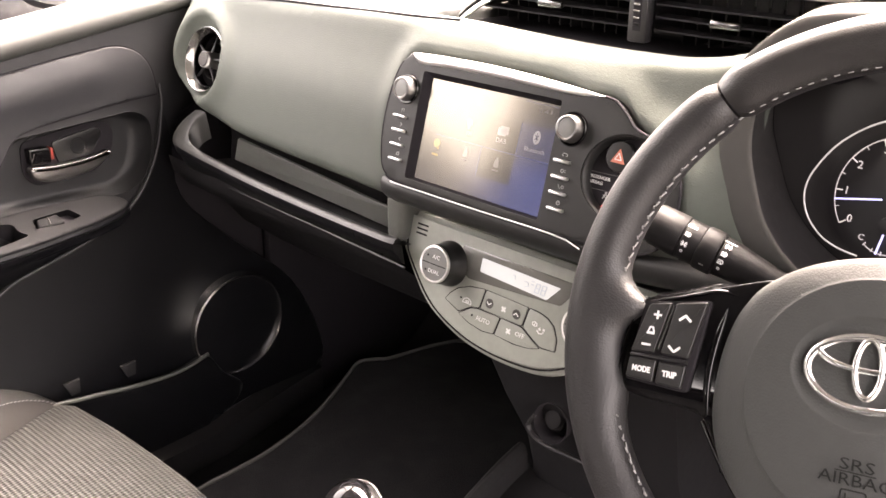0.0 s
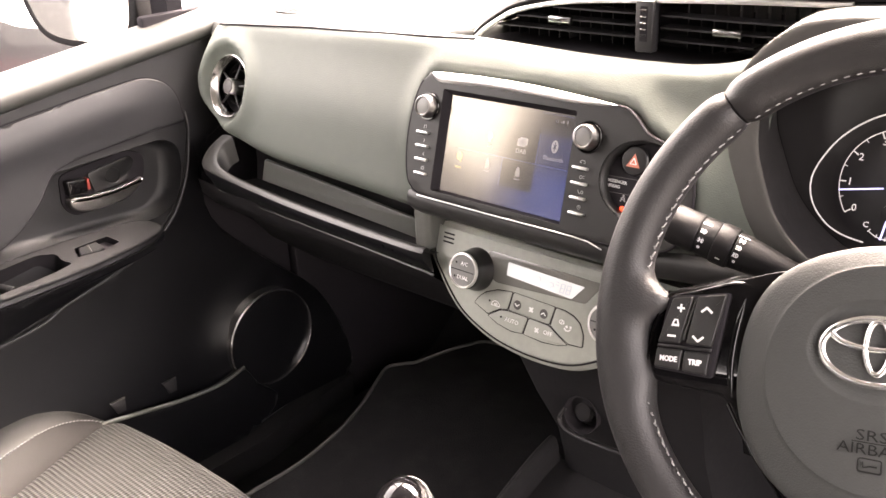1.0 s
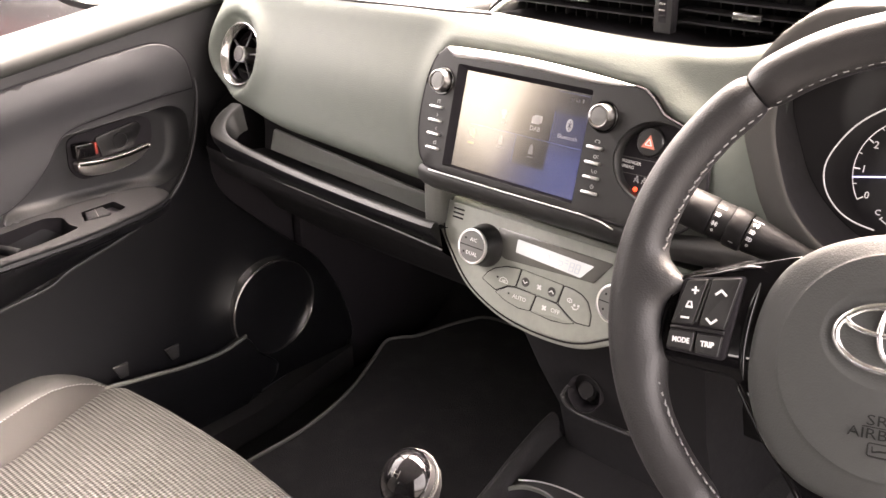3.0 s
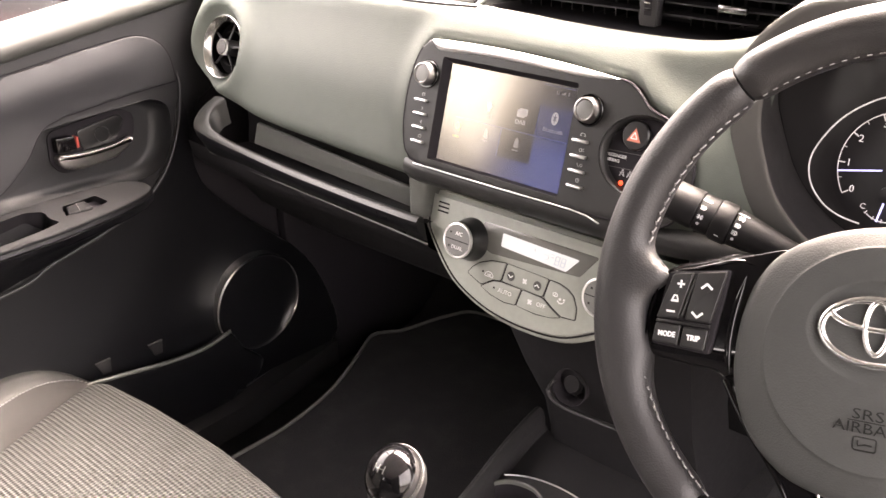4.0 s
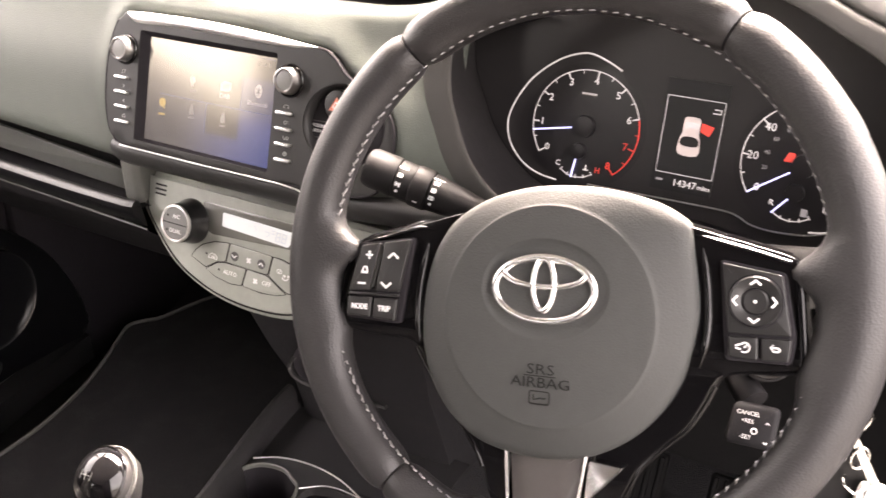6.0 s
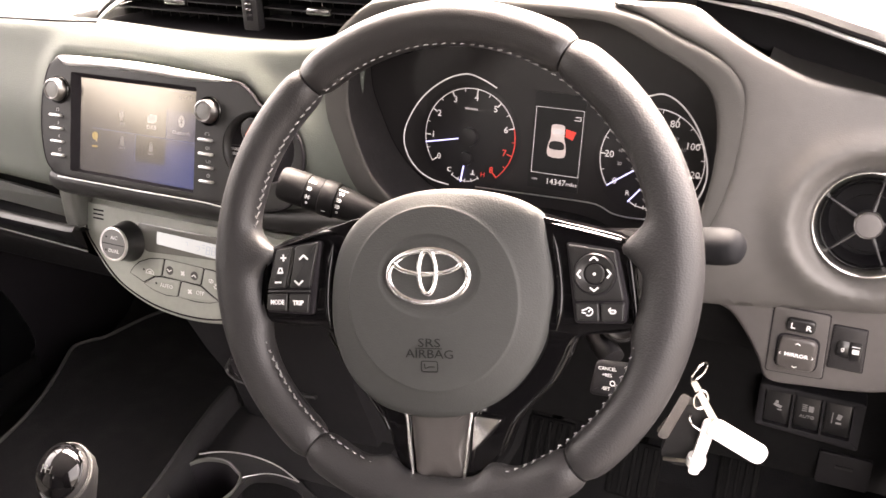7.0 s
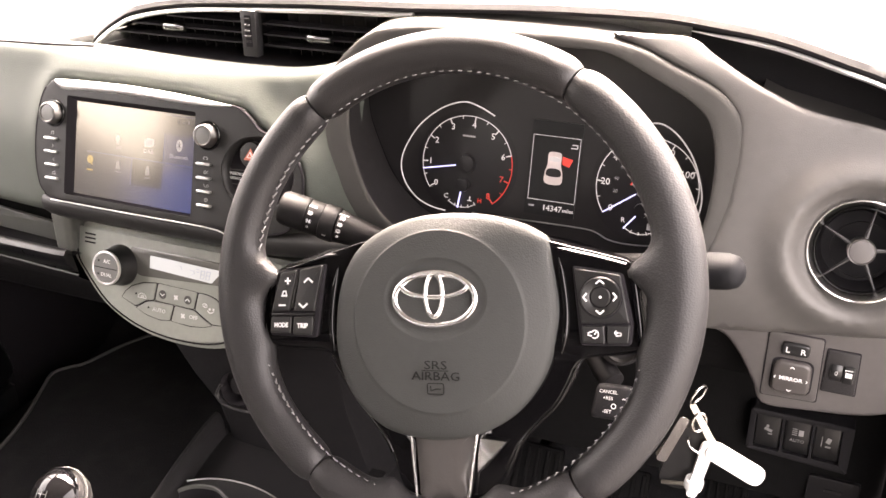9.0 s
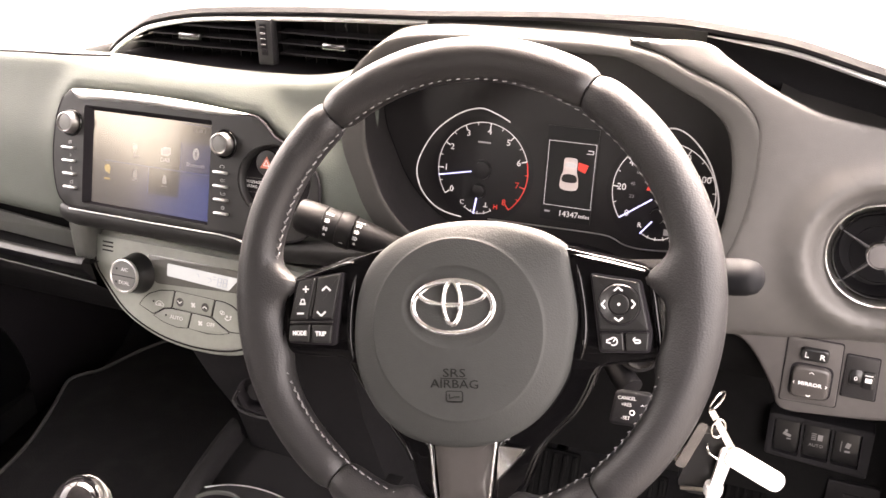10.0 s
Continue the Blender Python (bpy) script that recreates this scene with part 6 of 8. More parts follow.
RING1 = [(0.251, 1.003), (0.236, 1.0095), (0.219, 1.0128), (0.197, 1.005), (0.175, 0.987), (0.161, 0.964), (0.1572, 0.946), (0.163, 0.929), (0.176, 0.916), (0.191, 0.9095), (0.208, 0.907)]
for nm, pts in (("ring", RING1), ("ring", [(0.404 + (0.2225 - x) * (0.72 if x < 0.2225 else 0.9), z) for x, z in RING1])):
    part("dial_ring_glow", sweep([(x, clz(z), 0.003) for x, z in smooth_loop(pts, 6, False)], circle(0.0007, 8)), M_RINGGLOW, clus, "silver ring round the dial, given a weak glow")
part("lower_line", sweep([(x, clz(z), 0.002) for x, z in smooth_loop([(0.236, 0.9085), (0.262, 0.909), (0.31, 0.9098), (0.349, 0.910), (0.361, 0.908), (0.372, 0.9035), (0.390, 0.902), (0.416, 0.9048), (0.436, 0.913)], 5, False)], circle(0.0007, 6)), M_SATIN, clus)
part("display", prism(on_frame([(0.2875, 0.9165), (0.3365, 0.9165), (0.3375, 1.004), (0.2885, 1.004)], 0.95, 12), 0.0015, base=-0.002), mat("cluster_display", (0.004, 0.004, 0.005), 0.5), clus, "small dark display")
DZ = 0.0001
fx0, fx1, fz0, fz1 = 0.2905, 0.3360, clz(0.9305), clz(0.9905)
part("display_frame", merged([bar((fx0 + fx1) / 2, fz0, fx1 - fx0, 0.0004, DZ), bar((fx0 + fx1) / 2, fz1, fx1 - fx0, 0.0004, DZ), bar(fx0, (fz0 + fz1) / 2, 0.0004, fz1 - fz0, DZ), bar(fx1, (fz0 + fz1) / 2, 0.0004, fz1 - fz0, DZ)]), M_LINE, clus)
M_CARICON = mat("display_car", (0.5, 0.45, 0.44), 0.5, emit=(0.85, 0.70, 0.68), power=0.006)
part("car_sign", prism(smooth_loop([(0.3055, clz(0.947)), (0.3205, clz(0.947)), (0.3215, clz(0.957)), (0.3195, clz(0.964)), (0.3195, clz(0.973)), (0.3175, clz(0.976)), (0.3085, clz(0.976)), (0.3065, clz(0.973)), (0.3065, clz(0.964)), (0.3045, clz(0.957))], 3), 0.0003, base=DZ - 0.0002), M_CARICON, clus, "pale car picture with a door open")
part("car_window", prism(smooth_loop([(0.3085, clz(0.968)), (0.3175, clz(0.968)), (0.3170, clz(0.9715)), (0.3090, clz(0.9715))], 3), 0.0003, base=DZ), M_RINGGLOW, clus)
part("car_window", prism(smooth_loop([(0.3065, clz(0.954)), (0.3195, clz(0.954)), (0.3185, clz(0.9605)), (0.3075, clz(0.9605))], 3), 0.0003, base=DZ), M_DIAL, clus)
part("door_sign", prism([(0.3205, clz(0.966)), (0.3275, clz(0.9635)), (0.3305, clz(0.971)), (0.3205, clz(0.973))], 0.0003, base=DZ), M_DRED, clus, "red open-door sign")
part("return_sign", merged([bar(0.331, clz(0.9845), 0.005, 0.0007, DZ), bar(0.3305, clz(0.9815), 0.006, 0.0007, DZ), bar(0.3335, clz(0.983), 0.0007, 0.003, DZ)]), M_LINE, clus)
text("14347", 0.0078, T(0.3150, clz(0.9235), DZ), M_LINE, clus)
text("miles", 0.0052, T(0.3305, clz(0.9232), DZ), M_LINE, clus)
part("odometer_sign", bar(0.2945, clz(0.9245), 0.0055, 0.0018, DZ), M_ICON, clus)

# ---- driver's switches ----
def panel_thing(name, label, category, x, z):
    return empty(name, label, category, LP @ T(x, (z - 0.868) / 0.995, 0.0))


mir = panel_thing("mirror_switch", "black mirror adjuster with a selector and a square pad", "switch", 0.548, 0.848)
part("plate", prism(round_poly([(-0.0215, -0.0325), (0.022, -0.0305), (0.020, 0.0325), (-0.0215, 0.0325)], 0.003), 0.0012, 0.0005, base=0.0002), M_SWITCH, mir)
part("plate_gap", prism(round_poly([(-0.0225, -0.0335), (0.023, -0.0315), (0.021, 0.0335), (-0.0225, 0.0335)], 0.003), 0.0004, base=0.0001), M_MATT, mir)
part("selector", prism(round_poly([(-0.011, 0.0135), (0.011, 0.0135), (0.011, 0.0255), (-0.011, 0.0255)], 0.004), 0.004, 0.0018, 3, base=0.001), M_PIANO, mir)
text("L", 0.0075, T(-0.006, 0.0196, 0.0052), M_WHITE, mir)
text("R", 0.0075, T(0.006, 0.0194, 0.0052), M_WHITE, mir)
part("pad_well", prism(round_poly([(-0.0165, -0.0260), (0.017, -0.0255), (0.0165, 0.0090), (-0.0165, 0.0090)], 0.0075), 0.0006, base=0.001), M_MATT, mir)
part("pad", prism(round_poly([(-0.0150, -0.0245), (0.0155, -0.0240), (0.0150, 0.0075), (-0.0150, 0.0075)], 0.0075), 0.0052, 0.0028, 3, base=0.001), M_SPOKE, mir)
text("MIRROR", 0.0050, T(0.0, -0.0082, 0.0063), M_WHITE, mir, bold=0.0001)
part("arrows", merged([chevron(0, 0.0035, 0.0018, 0.0063, 0), chevron(0, -0.0200, 0.0018, 0.0063, 180), chevron(-0.0125, -0.0082, 0.0014, 0.0063, 90), chevron(0.0125, -0.0082, 0.0014, 0.0063, -90)]), M_WHITE, mir)
hl = panel_thing("headlamp_level_switch", "black headlamp levelling thumb wheel in a square plate", "switch", 0.585, 0.852)
part("plate_gap", prism(round_poly([(-0.0135, -0.0215), (0.0138, -0.0215), (0.0118, 0.0215), (-0.0138, 0.0215)], 0.002), 0.0005, base=0.0001), M_MATT, hl)
part("plate", prism(round_poly([(-0.0125, -0.0205), (0.0128, -0.0205), (0.0108, 0.0205), (-0.0128, 0.0205)], 0.002), 0.0014, 0.0005, base=0.0002), M_CONSOLE, hl)
part("wheel", moved(lathe([(0.0, -0.0042), (0.0090, -0.0042), (0.0096, -0.003), (0.0096, 0.003), (0.0090, 0.0042), (0.0, 0.0042)], 24), Matrix.Translation((-0.0042, 0.0, -0.004)) @ Matrix.Rotation(radians(90), 4, "Y")), M_PIANO, hl)
part("sign_pad", prism(round_poly([(0.001, -0.009), (0.0095, -0.009), (0.0095, 0.008), (0.001, 0.008)], 0.002), 0.002, 0.0008, base=0.0014), M_PIANO, hl)
text("0", 0.0055, T(-0.0042, 0.002, 0.0060), M_WHITE, hl)
part("lamp_sign", merged([bar(0.0055, 0.0005, 0.005, 0.0042, 0.0037), bar(0.0052, 0.0052, 0.006, 0.0007, 0.0037)]), M_WHITE, hl)
RB = Matrix(((1, 0, 0, 0), (0, 0, -1, 0.243), (0, 1, 0, 0.717), (0, 0, 0, 1)))
M_SIGN = mat("switch_print", (0.26, 0.255, 0.255), 0.5)
row_ob = empty("switch_row", "row of three square black switches in a dark holder", "switch", RB)
part("holder", sheet(round_poly([(0.520, -0.024), (0.614, -0.030), (0.614, 0.024), (0.520, 0.024)], 0.003), [round_poly([(x0, -0.0195), (x0 + 0.0245, -0.0205), (x0 + 0.0235, 0.0185), (x0 - 0.001, 0.0185)], 0.002)[::-1] for x0 in (0.5265, 0.5535, 0.5805)], None, 0.01, 0.02, 0.002), M_KNEE, row_ob)
for k, x0 in enumerate((0.5272, 0.5542, 0.5812)):
    b = part("switch_key", prism(round_poly([(x0, -0.019), (x0 + 0.0232, -0.020), (x0 + 0.0222, 0.018), (x0 - 0.001, 0.018)], 0.0015), 0.008, 0.001, base=-0.012), M_PIANO, row_ob)
    x = x0 + 0.0113
    if k == 1:
        text("AUTO", 0.0048, T(x, -0.0055, -0.0037), M_SIGN, b)
        part("sign", merged([bar(x - 0.003, 0.001 + 0.0022 * i, 0.0045, 0.0008, -0.0037) for i in range(4)] + [bar(x + 0.0028, 0.004, 0.0045, 0.0065, -0.0037)]), M_SIGN, b)
    elif k == 0:
        part("sign", merged([bar(x, 0.0005, 0.0075, 0.003, -0.0037, -20), bar(x - 0.001, 0.0045, 0.0025, 0.003, -0.0037), bar(x + 0.002, -0.004, 0.004, 0.0012, -0.0037)]), M_SIGN, b)
    else:
        part("sign", merged([bar(x - 0.005, 0.0, 0.0008, 0.012, -0.0037), bar(x + 0.001, 0.002, 0.004, 0.006, -0.0037, -15), bar(x + 0.001, -0.005, 0.005, 0.002, -0.0037)]), M_SIGN, b)
lid = empty("fuse_lid", "dark plastic fuse box lid with a moulded pull", "lid", Matrix(((1, 0, 0, 0.607), (0, 0, -1, 0.262), (0, 1, 0, 0.650), (0, 0, 0, 1))))
part("cover", prism(round_poly([(-0.024, -0.02), (0.024, -0.02), (0.024, 0.018), (-0.024, 0.018)], 0.003), 0.004, 0.001), M_DARK, lid)
part("pull", bar(0, 0.004, 0.016, 0.003, 0.0045, 0, 0.002), M_PIANO, lid)

# ---- ignition, cruise stalk and keys ----
ign = empty("ignition_lock", "dark ignition lock with a steel ring", "ignition lock", along((0.395, 0.16, 0.868), (0.425, 0.060, 0.880)))
part("barrel", lathe([(0.0, 0.0), (0.020, 0.0), (0.021, 0.07), (0.017, 0.085), (0.0, 0.086)], 32), M_DARK, ign)
part("lock_ring", lathe([(0.0130, 0.085), (0.0138, 0.088), (0.0118, 0.090), (0.0105, 0.086)], 32), M_STEEL, ign, "bright steel ring")
cr_m = along((0.36, 0.125, 0.872), (0.437, 0.052, 0.838))
cruise = empty("cruise_stalk", "black cruise control stalk with white lettering", "stalk", cr_m)
CRL = (Vector((0.36, 0.125, 0.872)) - Vector((0.437, 0.052, 0.838))).length
part("arm", lathe([(0.0, 0.0), (0.007, 0.0), (0.009, CRL - 0.05), (0.0, CRL - 0.05)], 24), M_DARK, cruise)
CF = Matrix.Translation((0.4185, 0.0525, 0.8415)) @ Matrix.Scale(0.82, 4) @ Matrix.Rotation(radians(-8), 4, "Y") @ Matrix.Rotation(radians(2), 4, "Y") @ Matrix.Rotation(radians(62), 4, "X")
part("head", lathe([(0.0, CRL - 0.052), (0.009, CRL - 0.052), (0.010, CRL - 0.044), (0.010, CRL - 0.030), (0.0, CRL - 0.030)], 32), M_DARK, cruise)
plate = place(part("letter_plate", prism(round_poly([(-0.019, -0.017), (0.019, -0.017), (0.021, 0.017), (-0.014, 0.017)], 0.006), 0.010, 0.004, 4, base=-0.010), M_KNEE, cruise), CF)
plate.matrix_parent_inverse = Matrix()
plate.matrix_world = CF
for s_, x_, y_ in (("CANCEL", 0.001, 0.0115), ("+RES", 0.001, 0.0040), ("-SET", 0.001, -0.0115)):
    text(s_, 0.0046, T(x_ - 0.003, y_ * 0.82, 0.0002), M_WHITE, plate)
part("arrow", merged([chevron(0.0135, 0.004, 0.0016, 0.0004, 0)]), M_WHITE, plate)
part("arrow", merged([chevron(0.0135, -0.0115, 0.0016, 0.0004, 180)]), M_WHITE, plate)
part("sign", oval(0.0022, 0.0022, 0.004, -0.0038, 0.0004, 0.0004, 20, 0.0003), M_WHITE, plate)

# ---- centre stack below the climate panel, console, gear lever ----
stack = empty("centre_stack", "dark lower centre stack with a socket pocket", "centre stack")
stk = []
for y, z, x0, x1 in ((0.165, 0.760, -0.150, 0.10), (0.180, 0.70, -0.128, 0.10), (0.190, 0.655, -0.112, 0.10), (0.212, 0.60, -0.098, 0.10), (0.232, 0.548, -0.103, 0.10), (0.24, 0.50, -0.106, 0.10)):
    stk.append([(x0 - 0.012, 0.42, z), (x0 - 0.008, y + 0.05, z), (x0, y + 0.008, z), (x0 + 0.012, y, z), (-0.03, y - 0.004, z), (0.04, y - 0.004, z), (x1, y, z), (x1 + 0.006, 0.42, z)])
part("cover", loft(stk), M_KNEE, stack)
part("pocket", moved(lathe([(0.021, 0.002), (0.0215, 0.004), (0.0205, 0.0045), (0.019, 0.001), (0.018, -0.02), (0.0, -0.02)], 32), Matrix.Translation((-0.036, 0.178, 0.663)) @ Matrix.Rotation(radians(78), 4, "X")), M_MATT, stack, "dark socket pocket")
part("pocket_lip", sweep(smooth_loop([(-0.0565, 0.176, 0.6645), (-0.0616, 0.172, 0.6515), (-0.0523, 0.170, 0.6429), (-0.0337, 0.169, 0.6405), (-0.008, 0.169, 0.6415), (0.03, 0.170, 0.643), (0.06, 0.172, 0.644)], 5, False), [(a, b * 0.7) for a, b in circle(0.0030, 8)]), M_CONSOLE, stack)
part("socket", moved(lathe([(0.0, 0.004), (0.009, 0.004), (0.0105, 0.0), (0.012, 0.0), (0.012, -0.01)], 32), Matrix.Translation((-0.036, 0.182, 0.665)) @ Matrix.Rotation(radians(70), 4, "X")), M_DARK, stack, "round black power socket")
RAIL_Z = 0.566
console = empty("centre_console", "black centre console tray with a cup holder", "console")
part("tray", loft([[(-0.113, y, 0.540), (-0.110, y, 0.534), (-0.03, y, 0.536), (0.06, y, 0.538), (0.12, y, 0.540)] for y in (0.245, 0.20, 0.15)]), M_CONSOLE, console)
part("side_rail", sweep(smooth_loop([(-0.122, 0.238, RAIL_Z), (-0.117, 0.20, RAIL_Z), (-0.1055, 0.14, RAIL_Z), (-0.094, 0.09, RAIL_Z), (-0.083, 0.035, RAIL_Z), (-0.076, -0.04, RAIL_Z), (-0.074, -0.12, RAIL_Z)], 5, False), [(0.018, -0.07), (0.006, -0.015), (0.003, -0.002), (0.0, 0.0015), (-0.004, 0.002), (-0.008, -0.001), (-0.011, -0.01), (-0.014, -0.07)]), M_CONSOLE, console)
part("side_wall", loft([[(x - 0.006, y, 0.35), (x - 0.006, y, 0.50), (x, y, 0.558)] for x, y in ((-0.126, 0.24), (-0.110, 0.14), (-0.097, 0.08), (-0.084, -0.04), (-0.084, -0.5))]), M_MATT, console)
HOLE = smooth_loop([(-0.095, 0.090), (-0.0876, 0.1121), (-0.0736, 0.1270), (-0.0495, 0.1318), (-0.030, 0.124), (-0.0185, 0.1165), (-0.012, 0.098), (-0.014, 0.076), (-0.024, 0.060), (-0.045, 0.051), (-0.068, 0.053), (-0.086, 0.068)], 6)
ARC1 = smooth_loop([(-0.0875, 0.1298), (-0.067, 0.1430), (-0.041, 0.1503), (-0.012, 0.1515), (0.018, 0.1465), (0.050, 0.134)], 6, False)
ARC2 = smooth_loop([(-0.0146, 0.1156), (-0.0079, 0.1214), (0.0066, 0.1315), (0.0256, 0.1353), (0.050, 0.134)], 5, False)
part("cup_rim", sweep([(x, y, 0.5485) for x, y in HOLE], [(0.0012, -0.004), (0.0012, 0.0006), (0.0, 0.0014), (-0.0012, 0.0006), (-0.0012, -0.004)], closed=True), M_SHELF, console)
part("cup_wall", loft([[(x, y, 0.547) for x, y in HOLE], [(-0.052 + (x + 0.052) * 0.93, 0.090 + (y - 0.090) * 0.93, 0.47) for x, y in HOLE], [(-0.052, 0.090, 0.468) for x, y in HOLE]], True), M_MATT, console)
part("cup_tongue", prism(ARC1 + ARC2[::-1][1:] + [(-0.0185, 0.1172), (-0.030, 0.1247), (-0.0495, 0.1325), (-0.0736, 0.1277), (-0.083, 0.1200)], 0.003, base=0.5445), M_CONSOLE, console, "curved divider with a bright edge")
part("cup_edge", sweep([(x, y, 0.5482) for x, y in ARC1], circle(0.0010, 6)), M_SATIN, console, "bright edge")
part("cup_edge", sweep([(x, y, 0.5482) for x, y in ARC2], circle(0.0007, 6)), M_SATIN, console, "bright edge")
part("cup_surround", sheet(smooth_loop([(-0.100, 0.130), (-0.085, 0.136), (-0.067, 0.146), (-0.041, 0.153), (-0.012, 0.154), (0.02, 0.149), (0.06, 0.135), (0.11, 0.10), (0.11, 0.02), (0.05, -0.02), (-0.04, -0.02), (-0.080, 0.01), (-0.095, 0.06)], 4), [HOLE[::-1], smooth_loop([(-0.0090, 0.1195), (0.0066, 0.1300), (0.0256, 0.1335), (0.055, 0.128), (0.075, 0.10), (0.07, 0.06), (0.03, 0.045), (0.0, 0.055), (-0.009, 0.085)], 4)[::-1]], None, 0.012, 0.01, 0.003), M_CONSOLE, console).location = (0, 0, 0.5455)
part("cup_floor", box(0.03, 0.09, 0.47, 0.13, 0.12, 0.004), M_MATT, console)
part("deck", loft([[(x, y, 0.538) for x in (-0.11, 0.0, 0.12)] for y in (-0.018, -0.06, -0.5)]), M_CONSOLE, console)

gear = empty("gear_lever", "gear lever with a gloss black and leather stitched knob", "gear lever", Matrix.Translation((-0.020, -0.102, 0.723)) @ Matrix.Rotation(radians(-10), 4, "X"))
part("knob_body", lathe([(0.0, -0.085), (0.013, -0.085), (0.015, -0.06), (0.0205, -0.035), (0.0238, -0.012), (0.0250, 0.000), (0.0236, 0.010), (0.0185, 0.0180), (0.009, 0.0232), (0.0, 0.0245)], 40), M_LEATHER, gear, "black leather knob")
CAPM = Matrix.Translation((0, 0, 0.001)) @ Matrix.Rotation(radians(-6), 4, "Y") @ Matrix.Rotation(radians(54), 4, "X")
cap = place(part("knob_cap", lathe([(0.0262 * math.sin(radians(a)), 0.0262 * math.cos(radians(a))) for a in np.linspace(66, 0, 20)], 56), M_GLOSS, gear, "gloss black cap"), gear.matrix_world @ CAPM)
part("cap_ring", lathe([(0.0233, 0.0100), (0.0248, 0.0100), (0.0252, 0.0112), (0.0247, 0.0120), (0.0238, 0.0118)], 48), M_GLOSS, cap, "thin black ring")
part("gear_plan", merged([moved(bar(x, y, sx, sy, 0), Matrix.Translation((0, 0, math.sqrt(0.0264 ** 2 - x * x - y * y)))) for x, y, sx, sy in ((-0.005, 0.0, 0.0005, 0.007), (0.0, 0.0, 0.0005, 0.007), (0.005, 0.0, 0.0005, 0.007), (-0.0025, 0.0, 0.005, 0.0005), (0.0025, 0.0, 0.005, 0.0005))]), M_KNOB, cap, "grey gear plan")
part("lever", lathe([(0.0, -0.2), (0.008, -0.2), (0.008, -0.07), (0.0, -0.07)], 16), M_SATIN, gear)
gs = []
for k in range(44):
    a = radians(-120 + 240 * k / 43)
    for side, tilt in ((0.0013, 35), (-0.0013, -35)):
        gs.append(moved(box(0, 0, 0, 0.0012, 0.0036, 0.0011, 0.0003, 1), Matrix.Rotation(a + radians(20), 4, "Z") @ Matrix.Translation((0.0262, 0, 0.0020 + side)) @ Matrix.Rotation(radians(tilt), 4, "X")))
tagged(part("stitching", merged(gs), M_KNOB, cap, "dark grey thread stitches"), kind="stuff")
gaiter = empty("gear_gaiter", "black leather gear lever gaiter", "gaiter", Matrix.Translation((-0.021, -0.12, 0.54)))
part("boot", lathe([(0.065, 0.0), (0.06, 0.02), (0.04, 0.06), (0.022, 0.10), (0.014, 0.13), (0.0, 0.13)], 28), M_SMOOTH, gaiter)

# ---- passenger door ----
DR = Matrix(((0, 0, 1, -0.672), (1, 0, 0, 0), (0, 1, 0, 0), (0, 0, 0, 1)))
door = empty("door_1", "closed passenger door with dark grey trim and chrome lever", "car door", DR, kind="structure")
D_OUT = smooth_loop([(-0.7, 0.905), (-0.3, 0.957), (0.0, 0.991), (0.13, 1.007), (0.23, 1.02), (0.265, 1.008), (0.268, 0.94), (0.215, 0.885), (0.168, 0.845), (0.165, 0.75), (0.24, 0.66), (0.32, 0.58), (0.37, 0.47), (0.36, 0.40), (0.20, 0.385), (-0.1, 0.385), (-0.7, 0.385)], 4)


RECESS = round_poly([(-0.140, 0.800), (-0.098, 0.834), (-0.068, 0.865), (-0.048, 0.8765), (0.108, 0.8825), (0.129, 0.868), (0.130, 0.838), (0.118, 0.796), (0.088, 0.776), (0.0, 0.780), (-0.140, 0.786)], [0.004, 0.02, 0.02, 0.015, 0.022, 0.02, 0.03, 0.03, 0.02, 0.02, 0.004], 6)


def door_relief(x, y):
    w = 0.0
    if y < 0.74:
        w += 0.030 * min(1.0, (0.74 - y) / 0.18)
    r = math.hypot((x - 0.205) / 0.075, (y - 0.552) / 0.075)
    if r < 1.7:
        w += 0.016 * math.exp(-((r / 1.1) ** 4))
    return w


part("trim_panel", sheet(D_OUT, [RECESS[::-1]], door_relief, 0.012, 0.045, 0.005), M_DOOR, door, "dark grey moulded trim")
bowl = []
for k in (0.0, 0.02, 0.06, 0.14, 0.26, 0.42, 0.62, 0.84, 1.0):
    q = 1 - 0.22 * k ** 1.2
    bowl.append([(0.030 + (x - 0.030) * q, 0.832 + (y - 0.832) * q, 0.0012 - 0.028 * (1 - (1 - k) ** 2.4)) for x, y in RECESS])
bowl.append([(0.030, 0.832, -0.0265) for x, y in RECESS])
part("handle_bowl", loft(bowl, True), M_DOOR, door)
PAD = smooth_loop([(-0.7, 0.865), (-0.3, 0.921), (-0.1, 0.9475), (0.0, 0.9595), (0.06, 0.9655), (0.095, 0.9665), (0.122, 0.956), (0.138, 0.936), (0.1432, 0.912), (0.1436, 0.900), (0.140, 0.8985), (0.09, 0.896), (0.02, 0.8905), (-0.030, 0.884), (-0.052, 0.874), (-0.077, 0.842), (-0.115, 0.812), (-0.16, 0.800), (-0.3, 0.80), (-0.7, 0.80)], 8)
part("soft_pad", sheet(PAD, (), lambda x, y: 0.0024 + 0.0070 * math.exp(-(((y - 0.93 - 0.12 * x) / 0.024) ** 2)) * max(0.0, min(1.0, (0.140 - x) / 0.08)), 0.009, 0.004, 0.0010), M_DOORPAD, door, "grey soft upper pad", 89)
part("pad_gap", sweep([(x, y, 0.0008) for x, y in PAD], [(0.0018, -0.001), (0.0018, 0.0006), (-0.0018, 0.0006), (-0.0018, -0.001)], closed=True), M_MATT, door)
